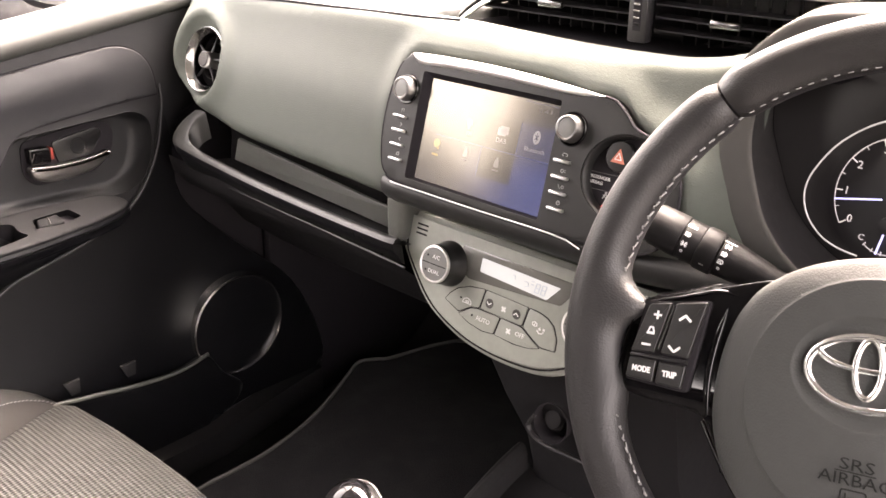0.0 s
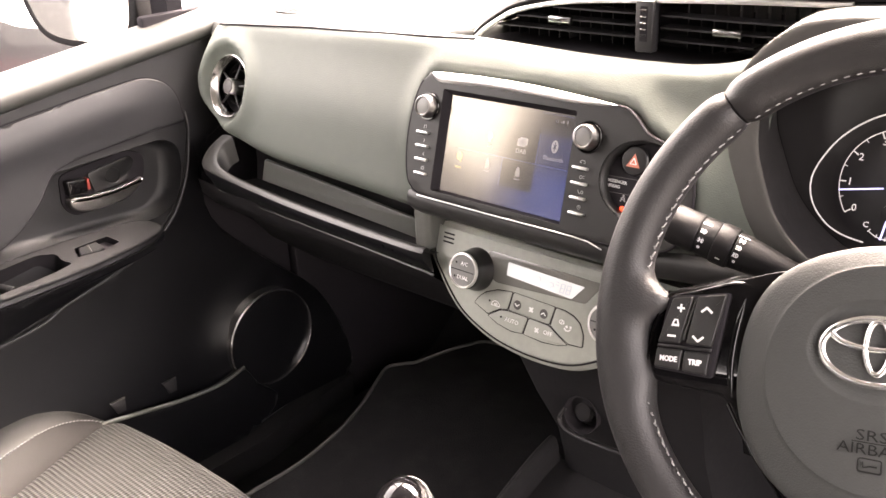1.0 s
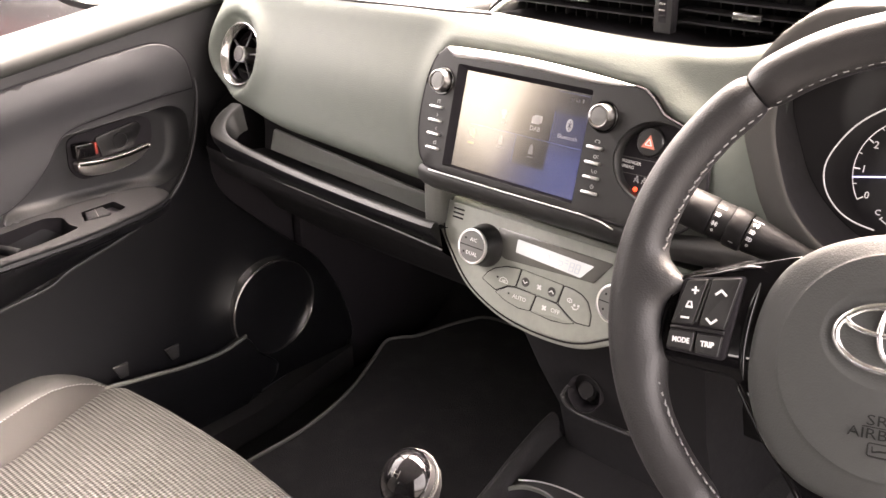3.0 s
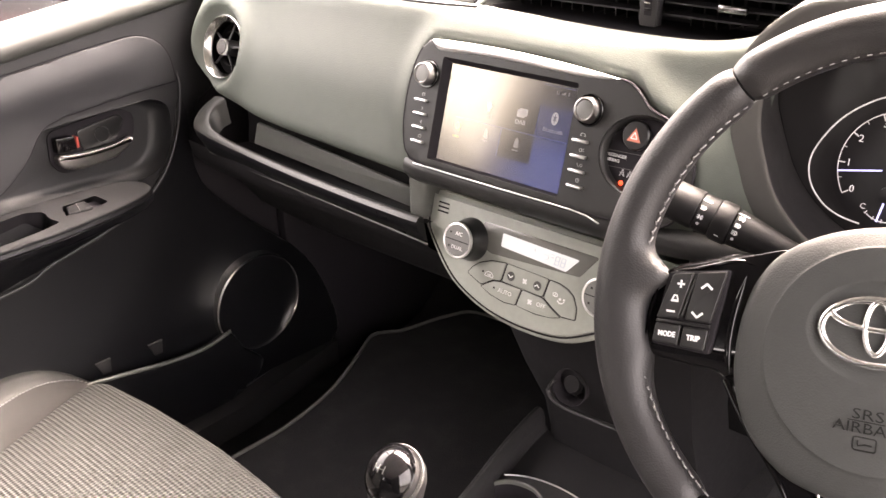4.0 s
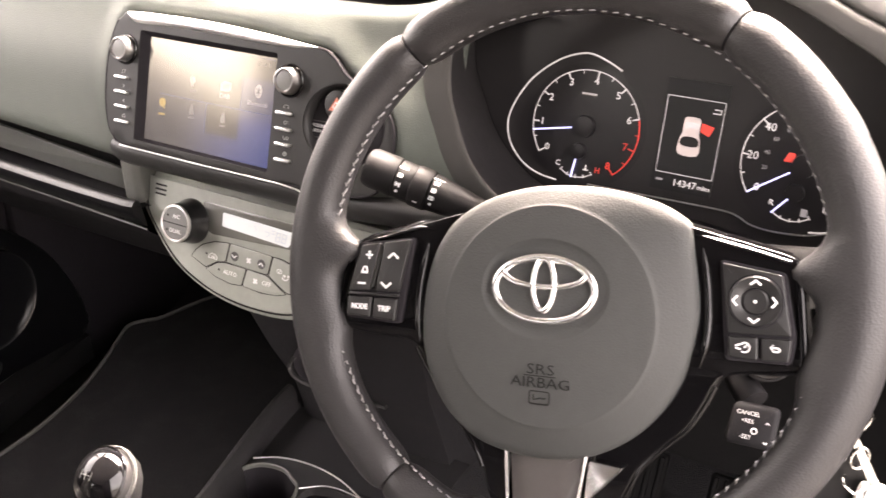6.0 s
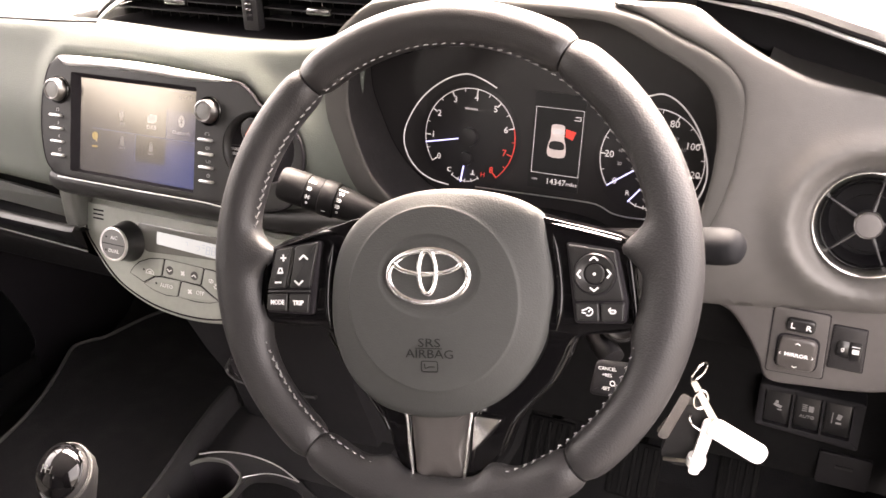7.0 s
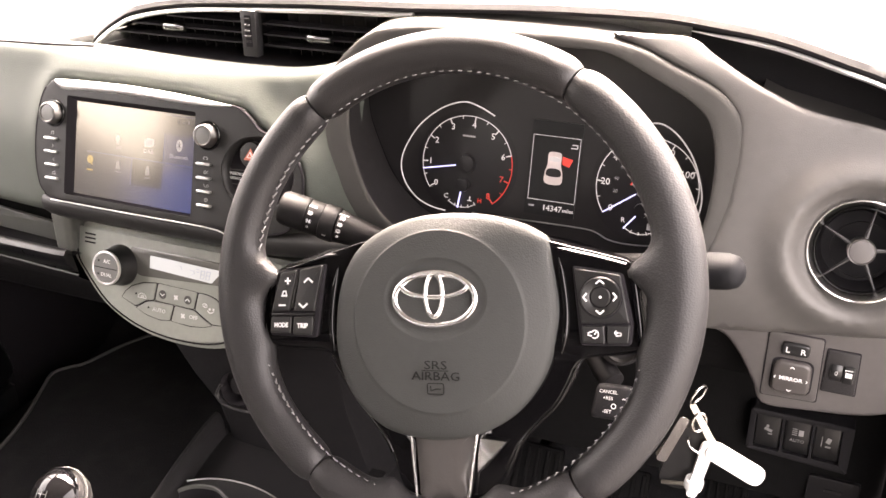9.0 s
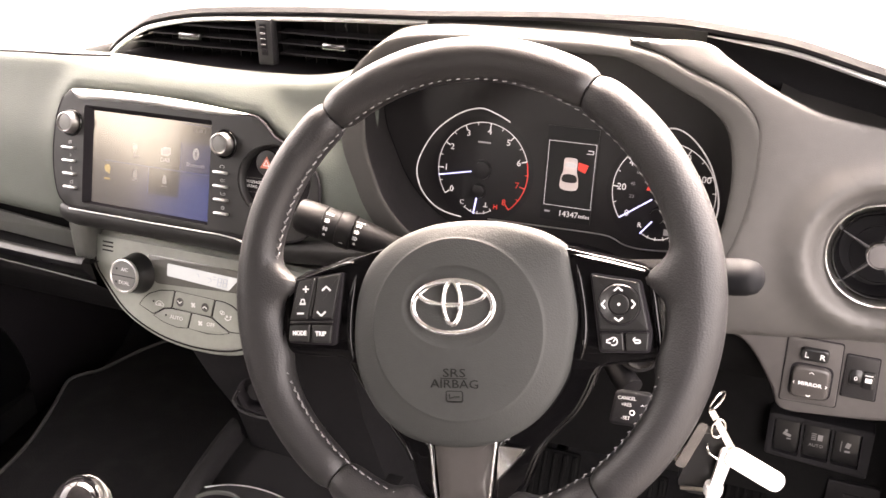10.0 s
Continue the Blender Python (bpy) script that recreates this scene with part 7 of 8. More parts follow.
part("window_sill", loft([[(y, 0.9725 + 0.135 * (y + 0.03) + dz, w) for y in np.linspace(-0.7, 0.46, 30)] for dz, w in ((-0.002, -0.006), (-0.0015, 0.002), (0.001, 0.007), (0.006, 0.0105), (0.012, 0.0115), (0.018, 0.0095), (0.024, 0.004), (0.029, -0.005), (0.0325, -0.016), (0.0345, -0.028), (0.034, -0.04), (-0.02, -0.041))]), M_SILL, door, "grey window sill")
part("lever_bowl", prism(round_poly([(-0.036, 0.822), (-0.033, 0.864), (0.066, 0.873), (0.090, 0.862), (0.086, 0.832), (0.060, 0.806), (-0.022, 0.805)], 0.012), 0.002, 0.0008, base=-0.0262), M_MATT, door)
lever = part("lever", prism(smooth_loop([(-0.031, 0.834), (-0.015, 0.8315), (0.002, 0.8300), (0.036, 0.8300), (0.060, 0.8325), (0.0735, 0.8345), (0.0725, 0.8290), (0.052, 0.8155), (0.020, 0.8105), (-0.008, 0.8115), (-0.024, 0.8165), (-0.031, 0.825)], 5), 0.011, 0.0042, 4, base=-0.018), M_LEVER, door, "chrome door lever")
part("lever_edge", sweep(smooth_loop([(-0.029, 0.8335, -0.0078), (-0.012, 0.8312, -0.0066), (0.010, 0.8296, -0.0062), (0.040, 0.8300, -0.0066), (0.071, 0.8338, -0.0085)], 6, False), [(a, b * 0.7) for a, b in circle(0.0017, 8)]), M_CHROME, lever, "bright upper edge")
part("lever_plate", prism(round_poly([(0.004, 0.8575), (0.066, 0.866), (0.073, 0.856), (0.054, 0.830), (0.010, 0.828)], 0.006), 0.004, 0.0015, base=-0.0245), M_PIANO, door, "black plate behind the lever")
part("lever_boss", lathe([(0.0105, 0.0), (0.0100, 0.0008), (0.0095, 0.0), (0.0, 0.0003)], 32), M_PIANO, door).location = (0.038, 0.846, -0.0204)
lock = part("lock_knob", prism(round_poly([(-0.029, 0.8565), (-0.003, 0.8545), (-0.002, 0.8350), (-0.029, 0.8365)], 0.003), 0.012, 0.0022, 3, base=-0.0235), M_GLOSS, door, "black lock slider")
part("lock_edge", sweep([(-0.028, 0.8560, -0.0122), (-0.016, 0.8552, -0.0116), (-0.004, 0.8542, -0.0122)], circle(0.0008, 6)), M_CHROME, lock, "bright line")
part("lock_mark", prism(round_poly([(-0.0015, 0.838), (0.0018, 0.838), (0.0022, 0.8525), (-0.0012, 0.8530)], 0.0008), 0.010, 0.0006, base=-0.0235), M_RED, door, "red lock mark")

# armrest: a sloping ledge with the pull and the window switch sunk into it
AF = DR.inverted() @ Matrix(((0, -0.873, 0.489, -0.672), (1, 0, 0, 0), (0, 0.489, 0.873, 0.788), (0, 0, 0, 1)))
ARM = smooth_loop([(-0.7, 0.0), (-0.3, 0.0), (-0.145, 0.0), (-0.087, 0.001), (-0.033, 0.001), (0.021, -0.002), (0.050, -0.007), (0.066, -0.018), (0.071, -0.031), (0.056, -0.040), (0.018, -0.0475), (-0.024, -0.0515), (-0.065, -0.0550), (-0.138, -0.0565), (-0.3, -0.057), (-0.7, -0.057)], 6)
SWH = round_poly([(-0.050, -0.0178), (-0.004, -0.0160), (0.006, -0.0315), (-0.018, -0.0365), (-0.054, -0.0330)], 0.003)
GRAB = round_poly([(-0.24, -0.013), (-0.150, -0.0128), (-0.094, -0.0090), (-0.073, -0.0165), (-0.073, -0.0300), (-0.063, -0.0392), (-0.088, -0.0432), (-0.126, -0.0460), (-0.168, -0.0474), (-0.24, -0.048)], 0.006)
arm = part("armrest", sheet(ARM, [SWH[::-1], GRAB[::-1]], lambda x, y: 0.0, 0.006, 0.028, 0.0035), M_ARM, door, "dark grey armrest with a pull and a window switch", 80)
arm.matrix_local = AF
part("grab_well", loft([[(x, y, -0.003) for x, y in GRAB], [(x * 0.98, y - 0.002, -0.040) for x, y in GRAB], [(-0.15, -0.03, -0.042) for x, y in GRAB]], True), M_MATT, arm)
part("grab_strut", sweep([(-0.154, -0.012, -0.026), (-0.146, -0.034, -0.012), (-0.142, -0.046, -0.006)], circle(0.0065, 12)), M_ARM, arm)
part("switch_well", loft([[(x, y, -0.002) for x, y in SWH], [(x, y, -0.010) for x, y in SWH], [(-0.024, -0.026, -0.010) for x, y in SWH]], True), M_MATT, arm)
rocker = part("window_switch", prism(round_poly([(-0.046, -0.0195), (-0.021, -0.0188), (-0.016, -0.0330), (-0.022, -0.0358), (-0.050, -0.0335)], 0.002), 0.012, 0.002, 3, base=-0.011), M_ARM, arm, "dark grey window switch")
part("switch_ridge", sweep([(-0.0330, -0.0200, 0.0012), (-0.0345, -0.0335, 0.0012)], circle(0.0008, 6)), M_PIANO, rocker)


def arm_front(y):
    v = float(np.interp(y, [-0.7, -0.138, -0.065, -0.024, 0.018, 0.056, 0.074], [-0.057, -0.0565, -0.0550, -0.0515, -0.0475, -0.040, -0.030]))
    return -v * 0.873, 0.788 + v * 0.489


front = []
for y in np.linspace(-0.7, 0.072, 44):
    w0, z0 = arm_front(float(y))
    z1 = float(np.interp(y, [-0.7, -0.18, -0.08, 0.03, 0.09], [0.665, 0.693, 0.713, 0.739, 0.77]))
    w1 = float(np.interp(y, [-0.7, -0.18, -0.08, 0.03, 0.09], [0.024, 0.026, 0.024, 0.020, 0.014]))
    front.append([(float(y), z0 - 0.0035, w0 - 0.0020), (float(y), z0 - 0.008, w0 - 0.0005), (float(y), z0 - 0.0085, w0 - 0.003), (float(y), z0 - 0.010, w0 - 0.003), (float(y), z0 - 0.0105, w0 + 0.0003), (float(y), z0 - 0.020, w0 - 0.003), (float(y), (z0 + z1) / 2 - 0.006, (w0 + w1) / 2 - 0.004), (float(y), z1 + 0.004, w1 - 0.001), (float(y), z1, w1 - 0.004)])
part("armrest_front", loft(front), M_TRIMSHADE, door, "dark front of the armrest with a thin seam", 50)
part("lower_seam", sweep(smooth_loop([(-0.7, 0.665, 0.024), (-0.18, 0.693, 0.026), (-0.08, 0.713, 0.024), (0.03, 0.739, 0.020), (0.09, 0.77, 0.014), (0.128, 0.82, 0.008), (0.147, 0.88, 0.004), (0.150, 0.905, -0.001), (0.150, 0.925, -0.006)], 5, False), circle(0.0026, 8)), M_DOOR, door, "raised trim edge")
LOWER = smooth_loop([(-0.7, 0.662), (-0.45, 0.676), (-0.18, 0.690), (-0.08, 0.710), (0.03, 0.736), (0.09, 0.767), (0.126, 0.818), (0.145, 0.872), (0.156, 0.85), (0.163, 0.75), (0.236, 0.662), (0.316, 0.582), (0.365, 0.47), (0.355, 0.403), (0.20, 0.388), (-0.1, 0.388), (-0.7, 0.388)], 5)
# sheet over the lower door, the armrest's shade put into its colour
part("lower_shade", sheet(LOWER, (), lambda x, y: door_relief(x, y) + 0.0015, 0.014, 0.004, 0.001), M_TRIMSHADE, door, "lower door trim, its shade in the colour")
spk = empty("door_speaker", "round black door speaker with a bright rim", "speaker", DR @ Matrix.Translation((0.207, 0.548, 0.044)))
part("rim", lathe([(0.078, -0.012), (0.0775, 0.004), (0.0755, 0.006), (0.0742, 0.003), (0.073, -0.006)], 64), M_CHROME, spk, "bright thin rim")
part("grille", lathe([(0.0735, 0.001), (0.05, 0.004), (0.0, 0.006)], 48), M_TRIMSHADE, spk)
part("pocket", sheet(smooth_loop([(-0.7, 0.552), (-0.3, 0.549), (-0.10, 0.544), (-0.04, 0.536), (0.04, 0.521), (0.10, 0.516), (0.145, 0.522), (0.17, 0.485), (0.20, 0.44), (0.10, 0.40), (-0.2, 0.395), (-0.7, 0.395)], 5), (), lambda x, y: 0.052, 0.016, 0.006, 0.004), M_TRIMSHADE, door, "door pocket")
part("pocket_edge", sweep(smooth_loop([(-0.7, 0.553, 0.052), (-0.3, 0.550, 0.052), (-0.10, 0.545, 0.052), (-0.04, 0.537, 0.052), (0.04, 0.522, 0.052), (0.10, 0.517, 0.052), (0.148, 0.524, 0.050)], 5, False), circle(0.0028, 8)), M_SHELF, door)
for y, z in ((0.031, 0.536), (-0.048, 0.543)):
    part("pocket_clip", prism([(y - 0.010, z + 0.016), (y + 0.012, z + 0.016), (y + 0.010, z - 0.004), (y - 0.002, z - 0.004)], 0.004, 0.001, base=0.034), M_CONSOLE, door, "small dark grey clip")
dp = part("door_pane", loft([[(-0.72, 0.96, -0.055), (0.15, 0.98, -0.055)], [(-0.66, 1.45, 0.05), (0.0, 1.45, 0.05)]]), M_GLASS, door, "clear window pane")
dp.visible_shadow = False
part("door_skin", box(-0.15, 0.595, -0.09, 1.15, 0.53, 0.02, 0.008), M_BODY, door)

part("sill_trim", sweep(smooth_loop([(-0.664, 0.36, 0.41), (-0.656, 0.305, 0.41), (-0.641, 0.219, 0.41), (-0.630, 0.154, 0.41), (-0.628, 0.099, 0.41), (-0.628, -0.10, 0.41), (-0.628, -0.5, 0.41)], 4, False), [(0.012, -0.05), (0.010, -0.012), (0.004, -0.002), (-0.003, 0.001), (-0.014, -0.002), (-0.030, -0.006), (-0.030, -0.05)]), M_LIP, body, "black sill trim")

# ---- footwell mat and sill carpet ----
mat_ob = empty("floor_mat", "black carpet floor mat with a grey bound edge", "floor mat")
MATO = smooth_loop([(-0.51, 0.02), (-0.512, 0.06), (-0.511, 0.148), (-0.528, 0.241), (-0.555, 0.314), (-0.585, 0.375), (-0.604, 0.418), (-0.590, 0.445), (-0.574, 0.467), (-0.547, 0.557), (-0.50, 0.60), (-0.3, 0.60), (-0.20, 0.56), (-0.19, 0.30), (-0.19, -0.06), (-0.35, -0.10), (-0.50, -0.08)], 5)
part("mat_top", sheet(MATO, (), lambda x, y: 0.0, 0.03, 0.01, 0.003), M_CARPET, mat_ob).location = (0, 0, 0.40)
part("binding", sweep([(x, y, 0.402) for x, y in MATO], circle(0.003, 8), closed=True), mat("mat_binding", (0.115, 0.112, 0.11), 0.9), mat_ob, "grey bound edge")
part("mat_base", moved(prism([(x * 1.0, y) for x, y in MATO], 0.055, base=0.335), Matrix()), M_CARPET, mat_ob)

# ---- passenger seat ----
seat = empty("passenger_seat", "grey ribbed cloth passenger seat with smooth bolsters", "car seat")


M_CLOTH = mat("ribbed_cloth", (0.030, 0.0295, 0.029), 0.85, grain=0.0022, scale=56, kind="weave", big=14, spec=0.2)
M_BOLSTER = mat("bolster_cloth", (0.0125, 0.0124, 0.0122), 0.5, grain=0.0004, scale=900, spec=0.4)
M_INSERT = mat("bolster_insert", (0.020, 0.0185, 0.018), 0.7, grain=0.0003, scale=900, spec=0.2)
EDGE = [(-0.56, -0.515), (-0.40, -0.525), (-0.233, -0.555), (-0.15, -0.588), (-0.10, -0.607), (-0.078, -0.613)]


def cloth_edge(y):
    return float(np.interp(y, [a for a, b in EDGE], [b for a, b in EDGE]))


CLOTH = [(b, a) for a, b in EDGE] + round_poly([(-0.605, -0.060), (-0.50, -0.052), (-0.36, -0.048), (-0.20, -0.055)], 0.01)
CLOTH += [(-0.195, -0.10), (-0.225, -0.233), (-0.25, -0.40), (-0.26, -0.56)]
CLOTH = [(x, y) for p, q in zip(CLOTH, CLOTH[1:] + CLOTH[:1]) for x, y in [(p[0] + (q[0] - p[0]) * k / max(1, round(math.dist(p, q) / 0.006)), p[1] + (q[1] - p[1]) * k / max(1, round(math.dist(p, q) / 0.006))) for k in range(max(1, round(math.dist(p, q) / 0.006)))]]


def cloth_height(x, y):
    return 0.560 + 0.008 * math.sin(max(0.0, min(1.0, (x + 0.61) / 0.4)) * math.pi) - 0.03 * max(0.0, -0.15 - y) - 0.006 * max(0.0, (y + 0.12) / 0.06) ** 2


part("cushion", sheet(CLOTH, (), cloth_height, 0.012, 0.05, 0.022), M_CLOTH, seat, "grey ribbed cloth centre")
part("cushion_front", loft([[(x, dy, z) for x in np.linspace(-0.62, -0.18, 20)] for dy, z in ((-0.060, 0.535), (-0.055, 0.50), (-0.06, 0.43), (-0.09, 0.36))]), M_BOLSTER, seat)
for s in (-1, 1):
    rows, seam = [], []
    for y in np.linspace(-0.56, -0.072, 26):
        f = max(0.0, (y + 0.20) / 0.128)
        e = cloth_edge(y)
        out = -0.667 + 0.030 * f ** 3
        h = 0.040 * (1 - f ** 2.5)
        base = 0.553 - 0.03 * max(0.0, -0.15 - y) - 0.012 * f ** 3
        row = [(e + 0.012, base - 0.02), (e + 0.002, base + 0.002), (e + (out - e) * 0.16, base + h * 0.38), (e + (out - e) * 0.34, base + h * 0.72), (e + (out - e) * 0.55, base + h * 0.98), (e + (out - e) * 0.75, base + h * 0.98), (e + (out - e) * 0.92, base + h * 0.7 - 0.004), (out, base + h * 0.3 - 0.016), (out + 0.002, base - 0.06), (out + 0.006, 0.40)]
        if s > 0:
            row = [(-0.81 - x, z) for x, z in row]
        rows.append([(x, y, z) for x, z in row])
        seam.append((row[3][0], y, row[3][1] + 0.0005))
    part("bolster", loft([r[3:] for r in rows], False, True), M_BOLSTER, seat, "smooth grey side bolster")
    part("bolster_insert", loft([r[:4] for r in rows], False, False), M_INSERT, seat, "darker smooth insert below the seam")
    stitch = []
    for p, q in zip(seam, seam[1:]):
        for k in range(4):
            a = Vector(p).lerp(Vector(q), k / 4)
            stitch.append(moved(box(0, 0, 0, 0.0012, 0.0034, 0.0011, 0.0003, 1), Matrix.Translation(a)))
    tagged(part("piping", merged(stitch), M_THREAD, seat, "pale stitched seam"), kind="stuff")
part("seat_base", box(-0.395, -0.32, 0.42, 0.46, 0.46, 0.17, 0.02), M_DARK, seat)
part("backrest", moved(box(0, 0, 0.32, 0.50, 0.12, 0.64, 0.05, 4), Matrix.Translation((-0.395, -0.60, 0.52)) @ Matrix.Rotation(radians(18), 4, "X")), M_BOLSTER, seat)

# ---- pedals ----
def pedal(name, label, x, z, w, h, deg):
    p = empty(name, label, "pedal", Matrix.Translation((x, 0.36, z)) @ Matrix.Rotation(radians(deg), 4, "X"), group="pedals")
    part("pad", box(0, 0, 0, w, 0.014, h, 0.004, 2), M_RUBBERSHADE, p)
    for k in range(5):
        part("rib", box(-w / 2 + w * (k + 0.5) / 5, -0.008, 0, w / 11, 0.004, h * 0.9, 0.001, 1), M_RUBBERSHADE, p)
    part("pedal_arm", sweep([(0, 0.012, h * 0.3), (0, 0.06, h), (0, 0.10, 0.25)], circle(0.008, 8)), M_STEEL, p)
    return p


pedal("clutch_pedal", "black ribbed rubber clutch pedal", 0.275, 0.50, 0.062, 0.075, -30)
pedal("brake_pedal", "black ribbed rubber brake pedal", 0.385, 0.50, 0.062, 0.070, -30)
pedal("accelerator_pedal", "long black ribbed accelerator pedal", 0.505, 0.49, 0.048, 0.13, -30)

# ---- keys ----
keys = empty("key_bunch", "bunch of keys with a white plastic tag hanging from the ignition", "keys")
KY = 0.08
part("split_ring", sweep([(0.4825 + 0.004 * math.sin(a) + 0.002 * math.cos(a), KY + 0.008 * math.sin(a), 0.8475 + 0.0080 * math.cos(a)) for a in [2 * math.pi * i / 32 for i in range(32)]], circle(0.0010, 8), closed=True, up=(0, 1, 0)), M_STEEL, keys, "steel split ring")
part("split_ring", sweep([(0.486 + 0.005 * math.sin(a), KY + 0.003 * math.sin(a), 0.822 + 0.0085 * math.cos(a)) for a in [2 * math.pi * i / 32 for i in range(32)]], circle(0.0010, 8), closed=True, up=(0, 1, 0)), M_STEEL, keys, "steel split ring")


def hanging(name, p, q, w0, w1, t, material, label, r=0.45):
    """A flat piece from p down to q, wider or narrower at its end."""
    p, q = Vector(p), Vector(q)
    d = (q - p).normalized()
    side = d.cross(Vector((0.25, -1, 0.15))).normalized()
    m = Matrix((side, -d, side.cross(-d))).transposed().to_4x4()
    m.translation = p
    ln = (q - p).length
    o = round_poly([(-w0 / 2, 0.0), (-w1 / 2, -ln), (w1 / 2, -ln), (w0 / 2, 0.0)], [w0 * r, w1 * r, w1 * r, w0 * r])
    return place(part(name, moved(prism(o, t, t * 0.3, 2), Matrix.Translation((0, 0, -t / 2))), material, keys, label), m)


hanging("key_strap", (0.4785, KY, 0.8385), (0.499, KY, 0.8040), 0.005, 0.006, 0.0015, M_STEEL, "bright metal strap")
hanging("steel_key", (0.4755, KY - 0.004, 0.8270), (0.4595, KY - 0.004, 0.7800), 0.008, 0.0085, 0.0022, M_STEEL, "flat steel key")
hanging("steel_key", (0.4730, KY - 0.001, 0.8150), (0.4570, KY - 0.001, 0.7820), 0.006, 0.006, 0.0020, M_BRASS, "flat steel key")
hanging("black_key", (0.484, KY + 0.010, 0.8130), (0.470, KY + 0.010, 0.7500), 0.026, 0.030, 0.012, M_PIANO, "black plastic car key")
hanging("white_stem", (0.4955, KY, 0.8045), (0.4865, KY, 0.7500), 0.0105, 0.0085, 0.007, M_KEYWHITE, "white plastic stem")
part("stem_collar", moved(lathe([(0.0, -0.004), (0.0075, -0.004), (0.0078, 0.0), (0.0075, 0.004), (0.0, 0.004)], 20), along((0.4880, KY, 0.7620), (0.4895, KY, 0.7720))), M_KEYWHITE, keys)
hanging("white_tag", (0.4955, KY - 0.003, 0.8030), (0.540, KY - 0.003, 0.7838), 0.0165, 0.0165, 0.0045, M_KEYWHITE, "white plastic tag", 0.48)
part("wire_clip", sweep(smooth_loop([(0.4795, KY, 0.8060), (0.481, KY - 0.002, 0.7990), (0.4945, KY - 0.002, 0.7915)], 4, False), circle(0.0009, 6)), M_STEEL, keys)
part("key_ring_foot", sweep([(0.4620, KY, 0.7560), (0.4800, KY, 0.7590)], circle(0.0017, 8)), M_BRASS, keys)

# ---- door mirror and things outside ----
mirror = empty("door_mirror", "dark door mirror housing with a bright mirror", "door mirror")
MF = Matrix.Translation((-0.835, 0.11, 1.058)) @ Matrix.Rotation(radians(24), 4, "Z") @ Matrix.Rotation(radians(90), 4, "X")
mirror.matrix_world = MF
MOUT = smooth_loop([(-0.115, 0.05), (-0.11, 0.0), (-0.085, -0.05), (-0.03, -0.068), (0.04, -0.066), (0.075, -0.055), (0.088, -0.02), (0.09, 0.04), (0.07, 0.075), (-0.08, 0.08)], 5)
part("housing", sheet(MOUT, (), lambda x, y: -0.004, 0.012, 0.07, 0.006), M_DARK, mirror, "dark housing")
part("mirror_glass", prism([(x * 0.87, y * 0.84) for x, y in MOUT], 0.002, base=-0.004), mat("mirror_silver", (0.95, 0.95, 0.95), 0.01, metal=1.0, vary=0.0), mirror, "bright mirror glass")
part("foot", box(0.115, -0.05, -0.03, 0.09, 0.03, 0.05, 0.01, 3), M_DARK, mirror)
qp = empty("quarter_trim", "black triangular trim at the front of the door window", "trim", kind="structure")
part("post", sweep([(-0.735, 0.185, 1.02), (-0.715, 0.175, 1.10), (-0.66, 0.10, 1.40)], [(-0.012, -0.02), (0.012, -0.02), (0.012, 0.02), (-0.012, 0.02)], up=(1, 0, 0)), M_MATT, qp)


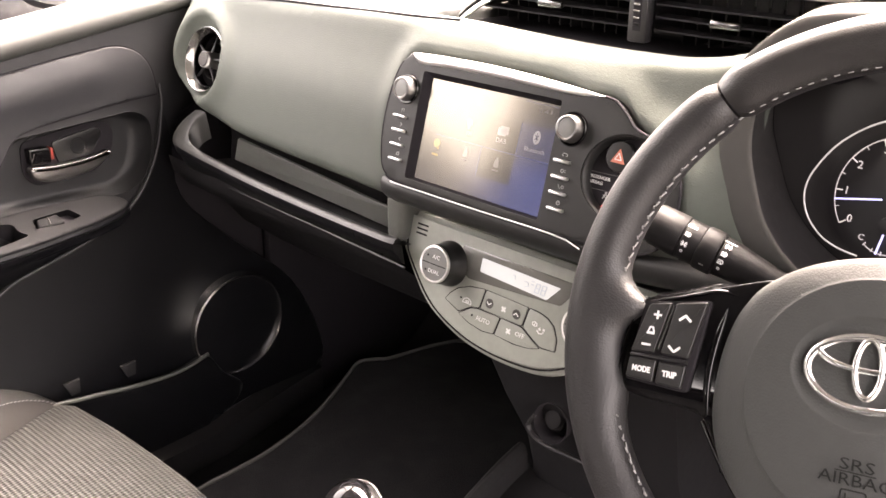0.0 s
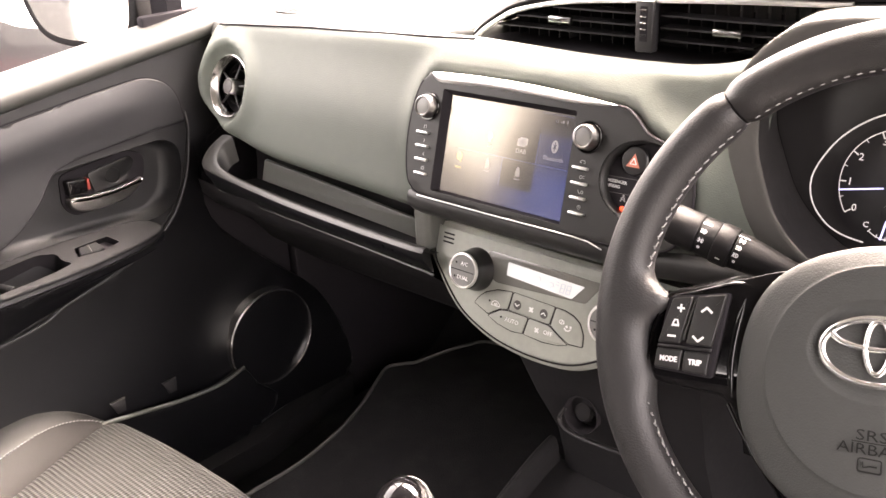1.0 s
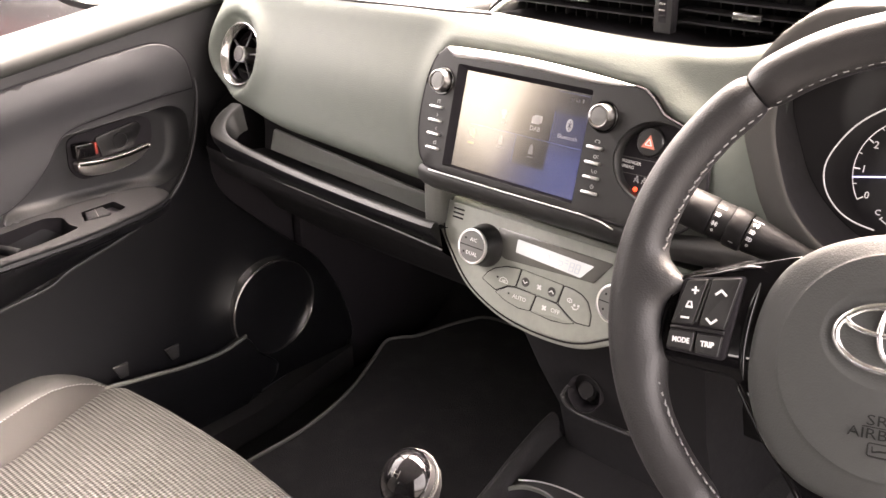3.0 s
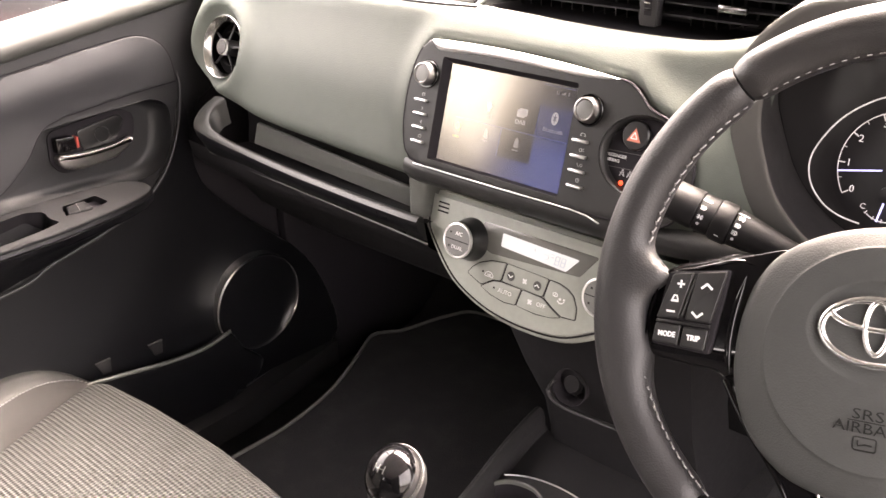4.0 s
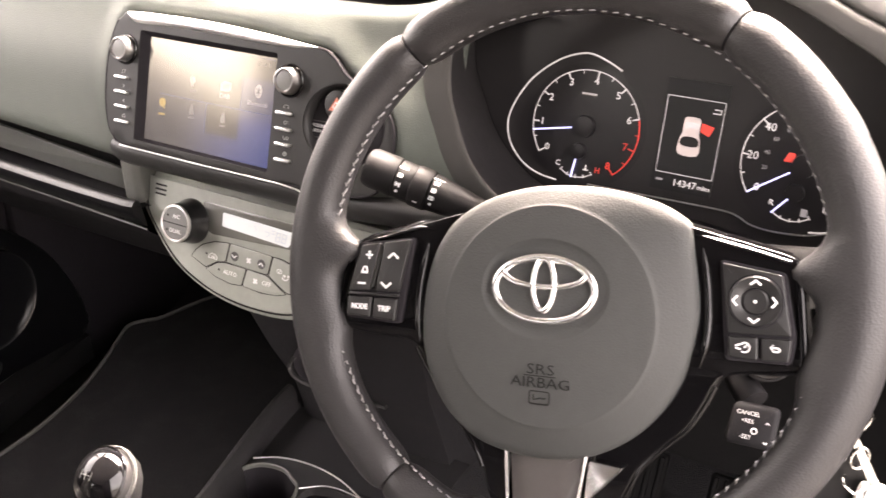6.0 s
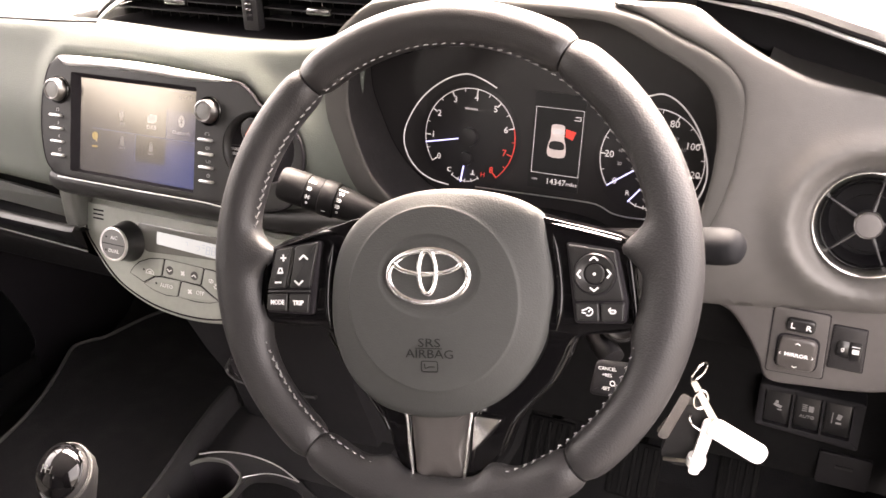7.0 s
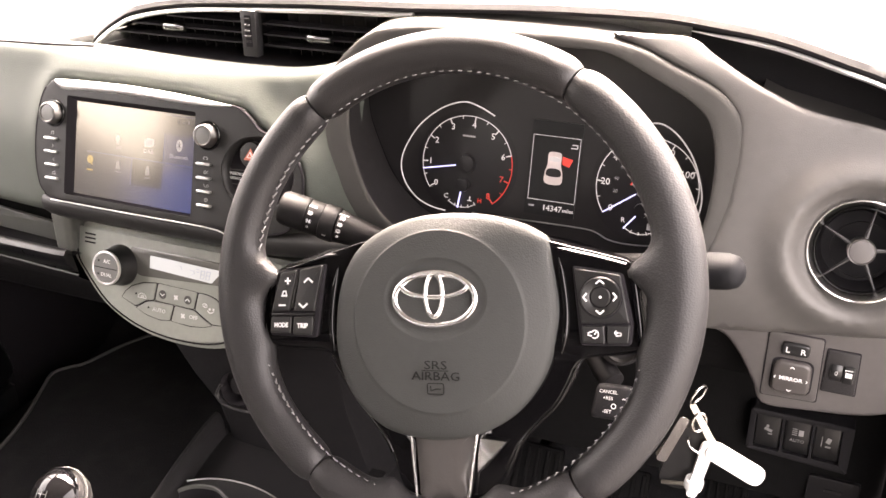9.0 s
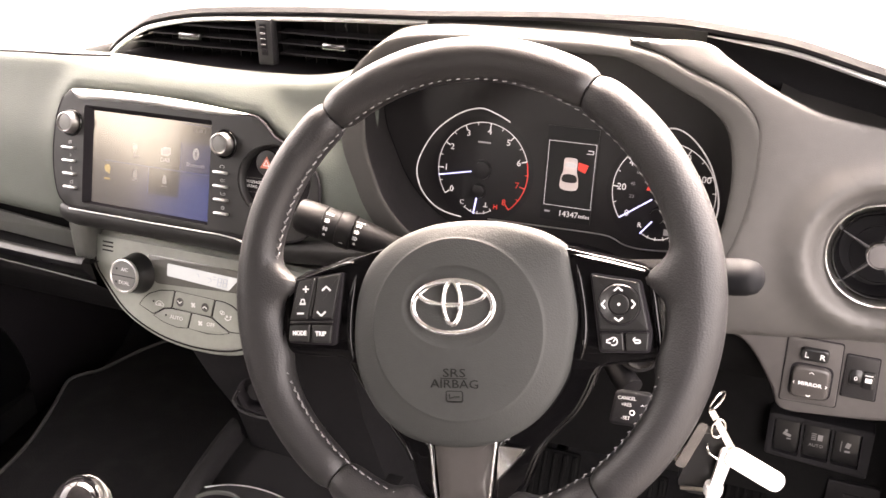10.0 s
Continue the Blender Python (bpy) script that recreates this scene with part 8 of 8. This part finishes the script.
def parked_car(x, y, deg, paint, label):
    c = empty("parked_car", label, "car", Matrix.Translation((x, y, 0)) @ Matrix.Rotation(radians(deg), 4, "Z"), group="parked cars")
    prof = [(-2.0, 0.35, 0.72), (-1.95, 0.75, 0.76), (-1.7, 0.95, 0.80), (-1.2, 1.38, 0.62), (-0.3, 1.46, 0.60), (0.45, 1.36, 0.62), (1.05, 0.98, 0.78), (1.8, 0.86, 0.76), (2.02, 0.62, 0.70), (2.0, 0.35, 0.68)]
    rows = []
    for px_, z, w in smooth_loop(prof, 4, False):
        rows.append([(-w, px_, 0.28), (-w - 0.06, px_, 0.28 + (z - 0.28) * 0.45), (-w, px_, z - 0.05), (-w * 0.8, px_, z), (0, px_, z + 0.02), (w * 0.8, px_, z), (w, px_, z - 0.05), (w + 0.06, px_, 0.28 + (z - 0.28) * 0.45), (w, px_, 0.28)])
    part("body", loft(rows, False), paint, c)
    part("glass", loft([[(-0.70, -1.35, 0.98), (0.70, -1.35, 0.98)], [(-0.63, -0.9, 1.36), (0.63, -0.9, 1.36)], [(-0.63, 0.35, 1.36), (0.63, 0.35, 1.36)], [(-0.74, 1.0, 0.98), (0.74, 1.0, 0.98)]]), M_GLOSS, c)
    for y0, y1 in ((-0.98, -0.16), (-0.08, 0.52)):
        part("side_window", loft([[(0.680, y0 - 0.03, 0.95), (0.680, y1 + 0.05, 0.95)], [(0.628, y0 + 0.12, 1.36), (0.628, y1 - 0.12, 1.36)]]), M_GLOSS, c, "dark side window")
        part("door_seam", box(0.672, y0 - 0.05, 0.66, 0.02, 0.012, 0.56), M_MATT, c)
        part("door_handle", box(0.700, y0 + 0.10, 0.86, 0.03, 0.16, 0.025, 0.008), M_CHROME, c)
    part("waist_line", sweep([(0.684, -1.1, 0.935), (0.690, -0.3, 0.935), (0.684, 0.62, 0.935)], circle(0.010, 6)), M_CHROME, c, "bright waist line")
    for sx in (-0.76, 0.76):
        for sy in (-1.25, 1.3):
            w = part("wheel", moved(lathe([(0.0, -0.09), (0.2, -0.1), (0.30, -0.08), (0.31, 0.0), (0.30, 0.08), (0.2, 0.1), (0.0, 0.09)], 28), Matrix.Rotation(radians(90), 4, "Y")), M_RUBBERSHADE, c)
            w.location = (sx, sy, 0.31)
    return c


parked_car(-2.45, -0.7, 0, mat("dark_paint", (0.020, 0.020, 0.021), 0.25, coat=1.0), "dark car parked beside, seen through the passenger window")
white_car = parked_car(-2.15, -4.4, 4, mat("white_paint", (0.3, 0.3, 0.295), 0.3, coat=0.5), "white car parked behind, seen in the door mirror")
part("number_plate", box(0.25, 2.03, 0.60, 0.52, 0.02, 0.12, 0.004), mat("plate_yellow", (0.5, 0.4, 0.03), 0.4), white_car, "plain yellow plate")
part("bumper", box(0.0, 2.0, 0.40, 1.35, 0.10, 0.16, 0.03, 3), M_DARK, white_car)

# driver's door, standing open
DOOR2 = Matrix.Translation((0.745, 0.60, 0)) @ Matrix.Rotation(radians(62), 4, "Z")
door2 = empty("door_2", "wide open driver door with a plain dark inner panel", "car door", DOOR2, kind="structure")
part("inner_panel", box(0, -0.55, 0.66, 0.05, 1.1, 0.66, 0.015, 3), M_DOOR, door2)
part("outer_skin", box(0.04, -0.55, 0.62, 0.02, 1.1, 0.62, 0.008), M_BODY, door2)
